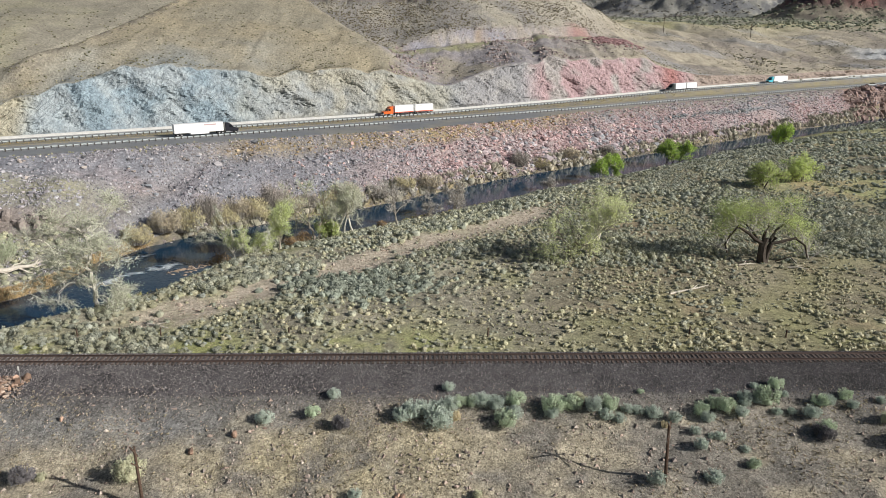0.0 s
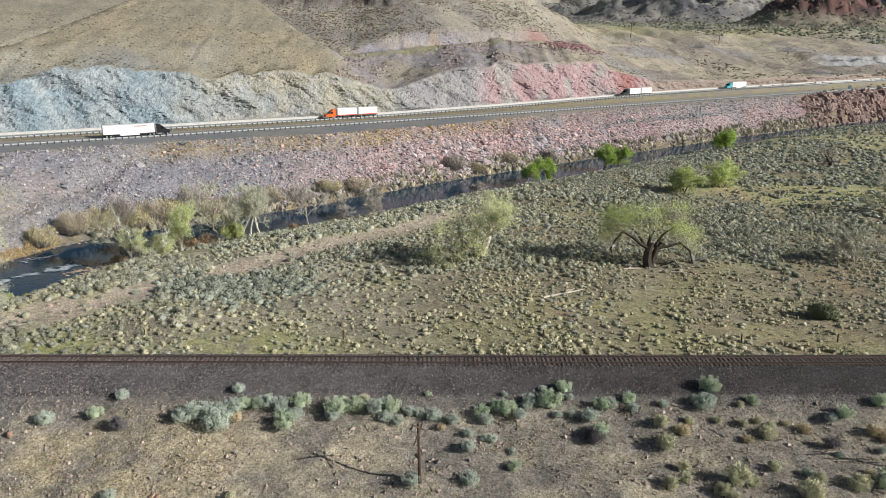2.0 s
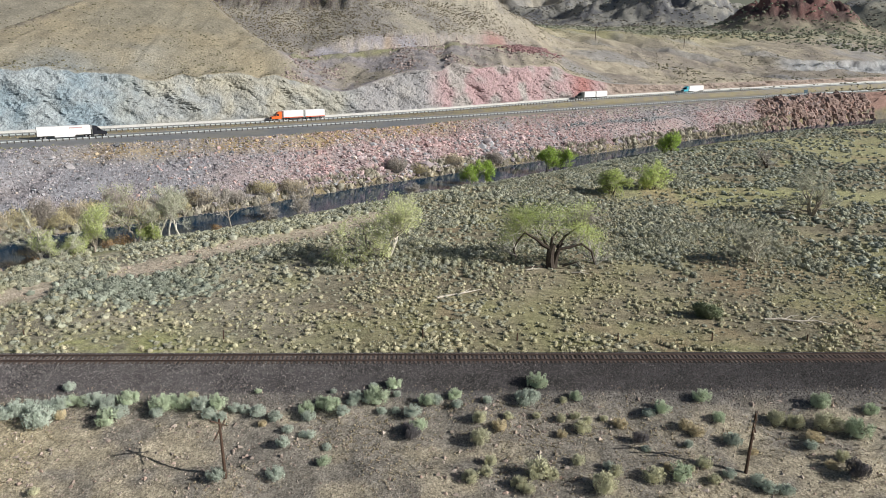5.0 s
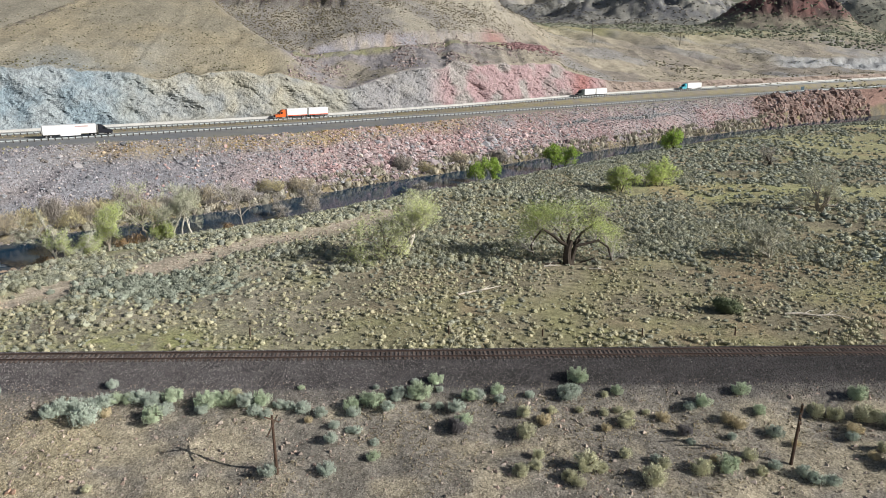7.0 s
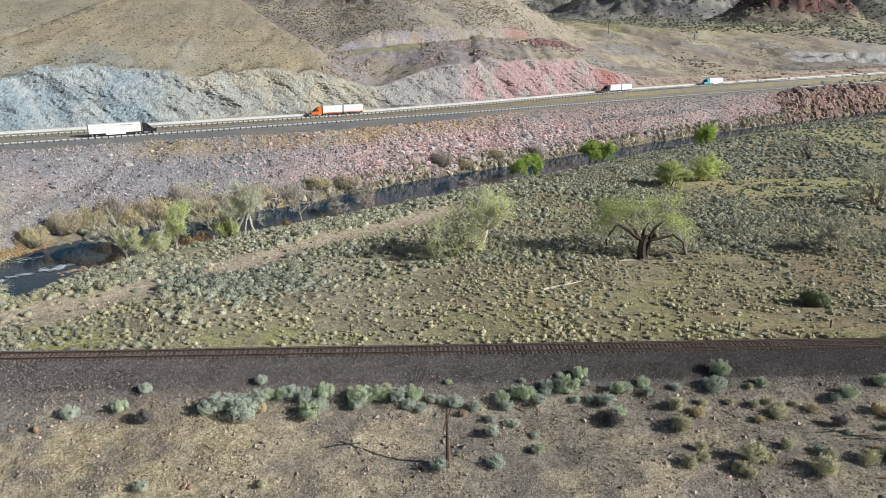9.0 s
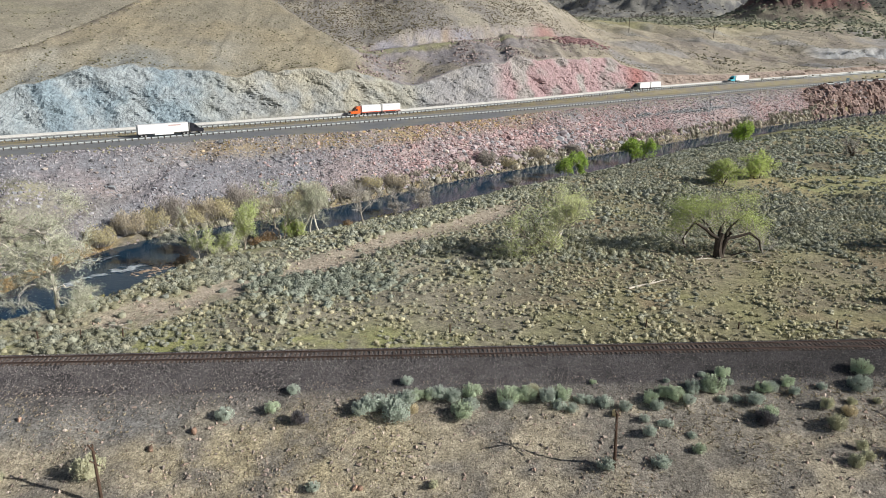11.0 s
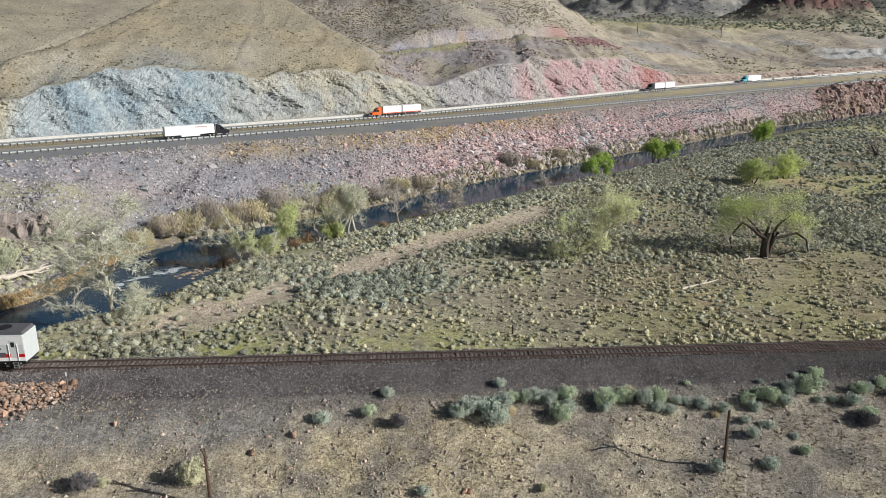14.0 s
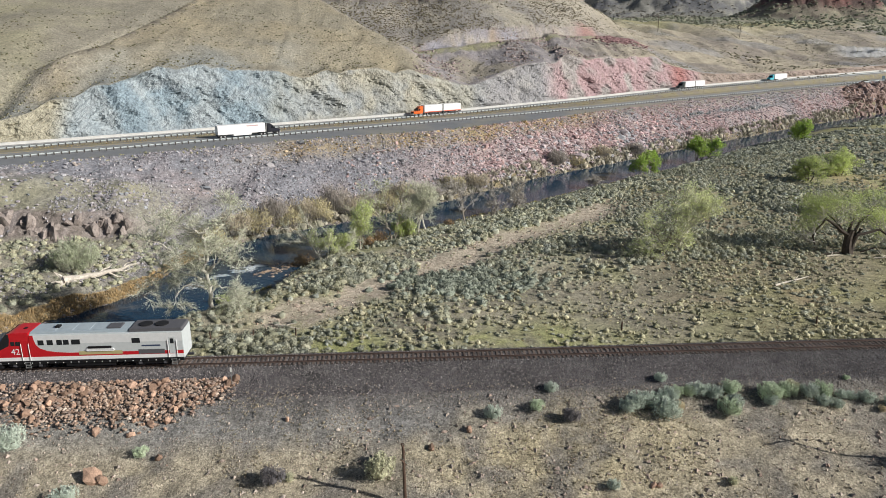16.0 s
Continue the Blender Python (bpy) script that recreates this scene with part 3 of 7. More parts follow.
wv = np.concatenate([np.stack([sel, lo + (hi - lo) * f, 0 * sel + WATER], -1) for f in (0, 0.33, 0.66, 1)])
nn = len(sel)
wi = np.arange(4 * nn).reshape(4, nn)
wf = np.stack([wi[:-1, :-1], wi[:-1, 1:], wi[1:, 1:], wi[1:, :-1]], -1).reshape(-1, 4)
wm = sheet("river", wv, wf)
wm.materials.append(wmat)
river = tagged(new("water", wm), "dark slow river with a small riffle between brushy banks", "river", kind="structure")


# ---- mesh tools ----
def part(name, me, material, parent=None, label=""):
    """One mesh object, under a thing or a part; me: a mesh or a bmesh."""
    if isinstance(me, bmesh.types.BMesh):
        data = bpy.data.meshes.new(name)
        me.to_mesh(data)
        me.free()
        me = data
    if not me.materials and material:
        me.materials.append(material)
    ob = new(name, me)
    ob.parent = parent
    if label:
        ob["label"] = label
    return ob


def thing(name, x, y, z, label, category, group="", turn=0.0):
    ob = new(name)
    ob.empty_display_size = 0.3
    ob.matrix_world = pose(x, y, z, 0, 0, turn)
    return tagged(ob, label, category, group)


def box(bm, x0, x1, y0, y1, z0, z1, m=None):
    vs = [bm.verts.new(Vector((x, y, z)) if m is None else m @ Vector((x, y, z))) for x in (x0, x1) for y in (y0, y1) for z in (z0, z1)]
    for f in ((0, 1, 3, 2), (4, 6, 7, 5), (0, 4, 5, 1), (2, 3, 7, 6), (0, 2, 6, 4), (1, 5, 7, 3)):
        bm.faces.new([vs[i] for i in f])


def boxes(*dims, bevel=0.0):
    bm = bmesh.new()
    for d in dims:
        box(bm, *d)
    if bevel:
        bmesh.ops.bevel(bm, geom=bm.edges[:], offset=bevel, segments=2, affect="EDGES")
    return bm


def tube(points, radii, sides=6):
    """Vertices and quads of a tapered limb along a line of points."""
    p = np.asarray(points, float)
    d = np.gradient(p, axis=0)
    d /= np.linalg.norm(d, axis=1, keepdims=True) + 1e-9
    ref = np.where(np.abs(d[:, 2:3]) > 0.9, np.array([[1.0, 0, 0]]), np.array([[0, 0, 1.0]]))
    u = np.cross(d, ref)
    u /= np.linalg.norm(u, axis=1, keepdims=True) + 1e-9
    v = np.cross(d, u)
    a = np.arange(sides) * 2 * np.pi / sides
    r = np.asarray(radii, float)[:, None, None]
    ring = p[:, None] + r * (u[:, None] * np.cos(a)[None, :, None] + v[:, None] * np.sin(a)[None, :, None])
    n = len(p)
    i = np.arange(n * sides).reshape(n, sides)
    j = np.roll(i, -1, 1)
    return ring.reshape(-1, 3), np.stack([i[:-1], j[:-1], j[1:], i[1:]], -1).reshape(-1, 4)


def joined(pieces):
    vs, fs, k = [], [], 0
    for v, f in pieces:
        vs.append(v)
        fs.append(f + k)
        k += len(v)
    return np.concatenate(vs), np.concatenate(fs)


def leaves(rng, centres, size, outward=None, squash=0.45, cup=0.5):
    """Small pointed leaf blades at the centres, roughly facing along outward."""
    n = len(centres)
    nr = rng.normal(size=(n, 3))
    if outward is not None:
        nr = outward / (np.linalg.norm(outward, axis=1, keepdims=True) + 1e-6) + cup * nr
    nr /= np.linalg.norm(nr, axis=1, keepdims=True)
    t = np.cross(nr, rng.normal(size=(n, 3)))
    t /= np.linalg.norm(t, axis=1, keepdims=True) + 1e-9
    b = np.cross(nr, t)
    s = (size * (0.6 + 0.8 * rng.random(n)))[:, None]
    v = np.stack([centres - t * s * 0.7 - b * s * squash, centres - t * s * 0.7 + b * s * squash, centres + t * s], 1)
    return v.reshape(-1, 3), np.arange(3 * n).reshape(n, 3)


def tussock(seed, n=14, w=1.0):
    """Unit grass tuft: thin blades leaning out from the root."""
    rng = np.random.default_rng(seed)
    a, o = rng.uniform(0, 6.28, n), rng.uniform(0.15, 0.9, n)
    h = rng.uniform(0.5, 1.0, n)
    root = np.stack([np.cos(a) * o * 0.45, np.sin(a) * o * 0.45, 0 * a], -1)
    tip = np.stack([np.cos(a) * o, np.sin(a) * o, h], -1)
    side = np.stack([-np.sin(a + 0.8), np.cos(a + 0.8), 0 * a], -1) * w * rng.uniform(0.08, 0.17, n)[:, None]
    v = np.stack([root - side, root + side, tip], 1)
    return v.reshape(-1, 3), np.arange(3 * n).reshape(n, 3)


def shrub(seed, n, size, flat=0.75, lumps=7, core=True):
    """Unit shrub, radius about 1 and standing on the origin: lumps of leaf tufts on a rounded, broken outline."""
    rng = np.random.default_rng(seed)
    c = rng.normal(size=(lumps, 3))
    c /= np.linalg.norm(c, axis=1, keepdims=True)
    c[:, 2] = np.abs(c[:, 2])
    c *= (0.45 + 0.25 * rng.random((lumps, 1)))
    w = rng.integers(0, lumps, n)
    o = rng.normal(size=(n, 3))
    o /= np.linalg.norm(o, axis=1, keepdims=True)
    o[:, 2] = np.where(rng.random(n) < 0.7, np.abs(o[:, 2]), o[:, 2])
    p = c[w] + o * (0.30 + 0.15 * rng.random((n, 1)))
    p[:, 2] = np.abs(p[:, 2]) * flat * 1.3 + 0.04
    lv, lf = leaves(rng, p, size, p * [1, 1, 1.2] + o, 0.5, 0.5)
    if not core:
        return lv, lf
    bm = bmesh.new()
    bmesh.ops.create_icosphere(bm, subdivisions=1, radius=0.62)
    cv = np.array([q.co[:] for q in bm.verts]) * (0.85 + 0.35 * rng.random((len(bm.verts), 1)))
    cf = np.array([[q.index for q in t.verts] for t in bm.faces if t.calc_center_median().z > -0.25])
    bm.free()
    cv[:, 2] = np.maximum(cv[:, 2] * flat * 1.1 + 0.12, -0.05)
    return joined([(lv, lf), (cv, cf)])


def tufted(seed, lobes, per, length, width, core=0.52):
    """Unit sagebrush: upright feathery lobes of pointed twigs on a broken dome."""
    rng = np.random.default_rng(seed)
    a, o = rng.uniform(0, 6.28, lobes), np.sqrt(rng.random(lobes)) * 0.72
    foot = np.stack([np.cos(a) * o, np.sin(a) * o, 0 * a], -1)
    top = (1.05 - 0.55 * o ** 2) * rng.uniform(0.75, 1.15, lobes)
    w = np.repeat(np.arange(lobes), per)
    n = len(w)
    side = rng.normal(size=(n, 3)) * [1, 1, 0.35]
    side /= np.linalg.norm(side, axis=1, keepdims=True)
    h = rng.random(n) ** 0.7
    base = foot[w] * (0.75 + 0.35 * h[:, None]) + side * (0.1 + 0.13 * (1 - h[:, None]))
    base[:, 2] = 0.06 + h * top[w] * 0.8
    way = side * (1.05 - 0.55 * h[:, None]) + foot[w] * 0.5 + np.array([0, 0, 0.55]) + rng.normal(0, 0.5, (n, 3))
    way /= np.linalg.norm(way, axis=1, keepdims=True)
    across = np.cross(way, side + foot[w] * 1.3 + rng.normal(0, 0.28, (n, 3)))
    across /= np.linalg.norm(across, axis=1, keepdims=True) + 1e-9
    ln = length * rng.uniform(0.6, 1.3, (n, 1))
    v = np.stack([base - across * width, base + across * width, base + way * ln], 1).reshape(-1, 3)
    f = np.arange(3 * n).reshape(n, 3)
    if not core:
        return v, f
    bm = bmesh.new()
    bmesh.ops.create_icosphere(bm, subdivisions=1, radius=core)
    cv = np.array([q.co[:] for q in bm.verts]) * (0.8 + 0.4 * rng.random((len(bm.verts), 1))) * [1.25, 1.25, 1] + [0, 0, 0.2]
    cf = np.array([[q.index for q in t.verts] for t in bm.faces if t.calc_center_median().z > -0.2])
    bm.free()
    return joined([(v, f), (cv, cf)])


def scatter(templates, x, y, z, r, tints, rng, height=None):
    """Many copies of unit templates as one soup with a tint for each copy."""
    pick = rng.integers(0, len(templates), len(x))
    vs, fs, ts, ds, k = [], [], [], [], 0
    for i, (tv, tf) in enumerate(templates):
        s = np.nonzero(pick == i)[0]
        if not len(s):
            continue
        a = rng.random(len(s)) * 2 * np.pi
        ca, sa, rr = np.cos(a), np.sin(a), r[s]
        hh = rr if height is None else height[s]
        vx = (tv[None, :, 0] * ca[:, None] - tv[None, :, 1] * sa[:, None]) * rr[:, None] + x[s, None]
        vy = (tv[None, :, 0] * sa[:, None] + tv[None, :, 1] * ca[:, None]) * rr[:, None] + y[s, None]
        vz = tv[None, :, 2] * hh[:, None] + z[s, None]
        vs.append(np.stack([vx, vy, vz], -1).reshape(-1, 3))
        o = outward(tv)
        ds.append(np.stack([o[None, :, 0] * ca[:, None] - o[None, :, 1] * sa[:, None], o[None, :, 0] * sa[:, None] + o[None, :, 1] * ca[:, None], np.broadcast_to(o[None, :, 2], vx.shape)], -1).reshape(-1, 3))
        fs.append((tf[None] + (np.arange(len(s)) * len(tv))[:, None, None]).reshape(-1, tf.shape[1]) + k)
        ts.append(np.repeat(tints[s], len(tv), 0))
        k += len(s) * len(tv)
    return np.concatenate(vs), np.concatenate(fs), np.concatenate(ts), False, np.concatenate(ds)


def stuff(name, soup, material, label, category):
    me = sheet(name, *soup)
    me.materials.append(material)
    return tagged(new(name, me), label, category, kind="stuff")


M_LEAF = mat("scrub foliage", None, 0.9, scale=2.0, amount=0.12, fine=20.0, bump=0.0, attr=True, spec=0.1, per_island=0.25, dome=0.55)
M_STONE = mat("loose stone", None, 0.9, scale=1.5, amount=0.15, fine=9.0, bump=0.5, attr=True, spec=0.2, per_island=0.28)


def palette(rng, n, *colours):
    c = np.array(colours)
    w = rng.random((n, len(c))) ** 3 + 0.02
    w /= w.sum(1, keepdims=True)
    return (w @ c) * (0.8 + 0.4 * rng.random((n, 1)))


# ---- sagebrush over the field ----
rng = np.random.default_rng(11)
SAGE = [tufted(s, 8, 9, 0.21, 0.09, 0.56) for s in range(8)]
SAGE_MID = [tufted(20 + s, 6, 5, 0.34, 0.165, 0.64) for s in range(8)]
SAGE_FAR = [tufted(40 + s, 5, 3, 0.42, 0.2, 0.62) for s in range(6)]
TUFT = [tufted(60 + s, 4, 2, 0.42, 0.2, 0.55) for s in range(6)]
GRASS = [tussock(80 + s) for s in range(6)]
REED = [tussock(90 + s, 34, 0.45) for s in range(6)]
BLADES = [tussock(70 + s, 7, 1.3) for s in range(6)]


def kept(x, y, p):
    k = rng.random(len(x)) < p
    return x[k], y[k]


def field_cover(x, y):
    """How thickly the sage stands, 0 to 1."""
    b1 = near_bank(x)
    c = 0.2 + 0.3 * step(x, 70, 110) * step(y, 100, 120)
    c = np.maximum(c, 1.0 * step(y, wash(x) + 4, wash(x) + 8) * step(x, -55, -40) * step(x, 60, 40))
    c = np.maximum(c, 0.8 * step(y, b1 - 30, b1 - 16) * step(x, 10, 30))
    c = np.maximum(c, 0.95 * step(y - 0.12 * x, 126, 138) * step(x, 8, 26))
    c = np.maximum(c, 0.75 * step(y, wash(x) - 5, wash(x) - 9) * step(y, wash(x) - 26, wash(x) - 16) * step(x, -48, -38) * step(x, 18, 4))
    c = np.maximum(c, 0.8 * np.exp(-((x + 16) / 12) ** 2 - ((y - 127) / 7) ** 2))
    c = np.maximum(c, 0.6 * step(y, 101, 97))
    c = np.maximum(c, 0.75 * step(x, -38, -50) * step(y, b1 - 3, b1 - 5))
    c = c * (0.75 + 1.3 * fbm(x, y, 14, 3, 91)) * (1 - 0.8 * step(fbm(x, y, 42, 3, 93), 0.08, 0.25) * step(x, 80, 110) * step(near_bank(x) - y, 18, 40))
    c = c * (1 - 0.95 * np.exp(-((y - wash(x) + 4 * fbm(x, y, 12, 4, 71)) / 7.6) ** 4) * step(x, -60, -50) * step(x, 36, 24))
    return np.clip(c, 0, 1) * (y < b1 - knots(x, -45, 5.5, -30, 2.2))


def sprinkle(n, x0, x1, y0, y1):
    return rng.uniform(x0, x1, n), rng.uniform(y0, y1, n)


GREYGREEN, BLUEGREY, OLIVE, STRAW, DEEP = (.355, .37, .295), (.385, .41, .36), (.32, .315, .2), (.43, .40, .28), (.2, .215, .165)
x, y = sprinkle(84000, -110, 130, 91, 270)
x, y = kept(x, y, field_cover(x, y) * 0.85)
r = rng.uniform(0.36, 0.86, len(x)) * (0.8 + 0.75 * step(fbm(x, y, 10, 2, 95), -0.1, 0.3))
n = 240
cx, cy = -15 + rng.normal(0, 7.5, n), 127 + rng.normal(0, 4.0, n)
x, y, r = np.append(x, cx), np.append(y, cy), np.append(r, rng.uniform(0.9, 1.6, n))
front = step(y, 134, 124) * step(x, -25, 0)
r = r * (1 - 0.3 * front)
tn = mixc(palette(rng, len(x), GREYGREEN, BLUEGREY, OLIVE, DEEP, STRAW), palette(rng, len(x), STRAW, STRAW, (.38, .37, .28), GREYGREEN, GREYGREEN), front * 0.8)
tn = tn * (0.96 + 0.02 * step(x, 0, 30) + 0.14 * step(y, wash(x) + 3, wash(x) + 7) * step(x, 70, 40))[:, None]
tn = tn * (1 - 0.15 * step(x, -15, -38))[:, None]
tn[-n:] = palette(rng, n, (.28, .31, .25), (.34, .37, .305), DEEP)
tall = r * rng.uniform(0.85, 1.25, len(x)) * (1 - 0.3 * front)
edge = step(near_bank(x) - y, 3, 9)
r, tall = r * (0.55 + 0.45 * edge), tall * (0.4 + 0.6 * edge)
near = y < 150 + 0.2 * np.maximum(x, 0)
for on, kind, name in ((near, SAGE, "sagebrush_scrub"), (~near, SAGE_MID, "river_sagebrush")):
    stuff(name, scatter(kind, x[on], y[on], ground_z(x[on], y[on]) - 0.05, r[on], tn[on], rng, tall[on]), M_LEAF, "grey-green sagebrush covering the dry river flat", "sagebrush")
x, y = sprinkle(60000, 128, 330, 91, 340)
x, y = kept(x, y, field_cover(x, y) * 0.36 * (1 - 0.35 * step(y, 150, 120)))
fx, fy = sprinkle(16000, 200, 460, 340, 470)
fx, fy = kept(fx, fy, field_cover(fx, fy) * 0.5)
mx, my = sprinkle(7000, 60, 132, 266, 335)
mx, my = kept(mx, my, field_cover(mx, my) * 0.6)
x, y = np.concatenate([x, fx, mx]), np.concatenate([y, fy, my])
r = rng.uniform(0.6, 1.35, len(x))
stuff("distant_sagebrush", scatter(SAGE_FAR, x, y, ground_z(x, y) - 0.05, r, palette(rng, len(x), GREYGREEN, BLUEGREY, OLIVE, DEEP) * 1.0, rng, r * 0.85), M_LEAF,
      "grey-green sagebrush thinning towards the upper bend", "sagebrush")
# low dry tussocks between the sage
x, y = sprinkle(30000, -60, 260, 91, 240)
x, y = kept(x, y, (y < near_bank(x) - 4) * 0.6 * np.clip(0.55 + 1.9 * fbm(x, y, 11, 3, 116), 0.06, 1) * (1 - np.exp(-((y - wash(x)) / 4) ** 4)))
fx, fy = sprinkle(9000, 15, 135, 92, 136)
fx, fy = kept(fx, fy, np.clip(0.05 + 1.5 * fbm(fx, fy, 9, 3, 106), 0, 1))
x, y = np.append(x, fx), np.append(y, fy)
r = rng.uniform(0.28, 0.72, len(x)) * (1 + 0.25 * step(y, 130, 115))
stuff("dry_tussocks", scatter(TUFT + GRASS, x, y, ground_z(x, y) - 0.03, r, palette(rng, len(x), (.47, .425, .29), STRAW, OLIVE, (.37, .365, .24)), rng, r * 0.95), M_LEAF,
      "low straw-coloured grass tussocks on bare soil", "grass")
# thin dry grass on the bare soil nearest the track
x, y = sprinkle(16000, -60, 150, 92, 136)
x, y = kept(x, y, (y < near_bank(x) - 5) * np.clip(0.5 + 1.6 * fbm(x, y, 8, 3, 104), 0.05, 1) * (1 - np.exp(-((y - wash(x)) / 7) ** 4)))
r = rng.uniform(0.14, 0.34, len(x))
stuff("flat_grass", scatter(BLADES, x, y, ground_z(x, y) - 0.02, r, mixc(palette(rng, len(x), (.42, .37, .25), (.36, .32, .21), (.4, .31, .19)), palette(rng, len(x), (.4, .4, .19), (.36, .37, .2)), step(fbm(x, y, 16, 2, 105), -0.05, 0.25)), rng, r * 0.7), M_LEAF,
      "thin straw and green grass on the river flat", "grass")
# scrub dots on the hills
x = rng.uniform(-330, 420, 34000)
y = cut_top(x) + 3 + 330 * rng.random(len(x)) ** 1.5
x, y = kept(x, y, (0.4 + 0.9 * fbm(x, y, 40, 3, 97)) * (1 - 0.75 * ((x > -12) & (x < 100) & (y < bench_y(x) + 8))))
r = rng.uniform(0.25, 0.68, len(x))
stuff("hillside_scrub", scatter(TUFT, x, y, ground_z(x, y) - 0.05, r, palette(rng, len(x), (.22, .21, .13), (.14, .14, .09), (.3, .27, .18), (.15, .14, .1)), rng, r * 0.9), M_LEAF,
      "scattered low brush dotting the tan hillsides", "brush")
x = rng.uniform(-75, 125, 11000)
y = bench_y(x) + 10 + 75 * rng.random(len(x))
x, y = kept(x, y, brown_hill(x, y) * step(x - right_edge(y), 2, 10) * np.clip(0.6 + 1.2 * fbm(x, y, 18, 3, 98), 0, 1))
r = rng.uniform(0.3, 0.85, len(x))
stuff("rim_scrub", scatter(TUFT, x, y, ground_z(x, y) - 0.05, r, palette(rng, len(x), (.17, .15, .11), (.24, .21, .15), (.13, .11, .09), (.3, .27, .19)), rng, r * 0.85), M_LEAF,
      "dense dark brush on the brown hillside", "brush")
# dark brush clumps on the open slope beyond the cut
x, y = sprinkle(5000, 130, 420, 470, 760)
x, y = kept(x, y, 2.2 * np.clip(fbm(x, y, 55, 3, 113) - 0.12, 0, 1))
r = rng.uniform(0.6, 1.5, len(x))
stuff("valley_brush", scatter(TUFT, x, y, ground_z(x, y) - 0.05, r, palette(rng, len(x), (.16, .14, .12), (.2, .2, .13), (.24, .22, .15)), rng, r * 0.9), M_LEAF, "dark low brush in patches on the open slope", "brush")
x, y = sprinkle(5500, 150, 1100, 1150, 1900)
r = rng.uniform(1.4, 3.6, len(x))
stuff("far_brush", scatter(TUFT, x, y, ground_z(x, y) - 0.1, r, palette(rng, len(x), (.13, .125, .12), (.2, .19, .16), (.26, .24, .2)), rng, r * 0.8), M_LEAF, "dark brush and rock speckling the far ridges", "brush")
x, y = sprinkle(4000, 120, 700, 740, 1150)
r = rng.uniform(1.2, 3.4, len(x))
stuff("valley_sagebrush", scatter(TUFT, x, y, ground_z(x, y) - 0.05, r, palette(rng, len(x), (.25, .27, .2), (.2, .22, .16), (.3, .3, .22)), rng, r * 0.8), M_LEAF, "grey-green sagebrush across the distant valley floor", "sagebrush")
# brush along the far bank and the road verge
x = rng.uniform(-66, 260, 2200)
y = far_bank(x) + rng.uniform(0.8, 6.5, len(x)) * step(x, -90, -40)
x, y = kept(x, y, 0.5 + 1.2 * fbm(x, y, 12, 2, 99))
r = rng.uniform(0.9, 2.0, len(x))
stuff("riverside_willow_brush", scatter(REED + SAGE_MID[:2], x, y, ground_z(x, y) - 0.1, r, palette(rng, len(x), (.37, .33, .25), (.33, .3, .24), (.3, .29, .21), (.4, .38, .33)), rng, r * 1.3), M_LEAF,
      "tan and olive willow brush along the water's edge", "willow brush")
x = rng.uniform(-130, 300, 700)
y = shoulder(x) + rng.uniform(-9, 1, len(x))
r = rng.uniform(0.25, 0.6, len(x))
stuff("roadside_weeds", scatter(TUFT, x, y, ground_z(x, y) - 0.05, r, palette(rng, len(x), OLIVE, (.16, .16, .09), STRAW), rng, r), M_LEAF,
      "small weeds along the highway embankment", "weeds")
x = rng.uniform(-140, 320, 1500)
y = near_rail(x) + rng.uniform(16, 21, len(x))
r = rng.uniform(0.25, 0.55, len(x))
stuff("median_grass", scatter(GRASS, x, y, ground_z(x, y) - 0.03, r, palette(rng, len(x), (.3, .21, .09), STRAW), rng, r * 0.8), M_LEAF, "dry orange-tan grass along the highway median", "grass")
# orange reeds on the inner bend
x = rng.uniform(-130, -72, 4200)
y = far_bank(x) + rng.uniform(0.2, 4.6, len(x))
r = rng.uniform(0.35, 0.7, len(x))
stuff("bank_reeds", scatter(REED, x, y, ground_z(x, y) - 0.1, r, palette(rng, len(x), (.52, .36, .17), (.5, .39, .22), (.36, .28, .18)), rng, r * 1.2), M_LEAF, "rust-orange dry reeds on the river's inner bank", "reeds")
x, y = sprinkle(3200, -140, -72, 112, 178)
x, y = kept(x, y, (y > far_bank(x) + 6) * (y < scarp_y(x) - 2.5) * 0.7)
r = rng.uniform(0.5, 1.1, len(x))
stuff("bench_sagebrush", scatter(SAGE_MID, x, y, ground_z(x, y) - 0.1, r, palette(rng, len(x), GREYGREEN, OLIVE, DEEP, STRAW), rng, r * 0.9), M_LEAF, "sagebrush on the low bench beside the river", "sagebrush")
# yellow-green rushes at the near water's edge
x = rng.uniform(-64, 70, 420)
y = near_bank(x) - rng.uniform(0.3, 2.4, len(x))
r = rng.uniform(0.35, 0.7, len(x))
stuff("water_edge_rushes", scatter(GRASS, x, y, ground_z(x, y) - 0.1, r, palette(rng, len(x), (.3, .27, .09), (.34, .25, .1), (.24, .25, .08)), rng, r * 1.3), M_LEAF, "yellowish rushes fringing the river", "rushes")
# grass and weeds on the slope below the track
x, y = sprinkle(32000, -75, 110, 48, 70)
x, y = kept(x, y, np.clip(0.22 + 1.8 * fbm(x, y, 7, 3, 103) + 0.5 * np.exp(-((x + 10) / 9) ** 2 - ((y - 59) / 5) ** 2), 0, 1) * step(y, 69.5, 66))
r = rng.uniform(0.08, 0.26, len(x))
stuff("dry_grass", scatter(GRASS, x, y, ground_z(x, y) - 0.02, r, palette(rng, len(x), (.54, .47, .32), (.48, .42, .29), (.38, .34, .25), (.4, .32, .22)), rng, r * 0.8), M_LEAF,
      "bleached dry grass on the gravelly slope", "grass")


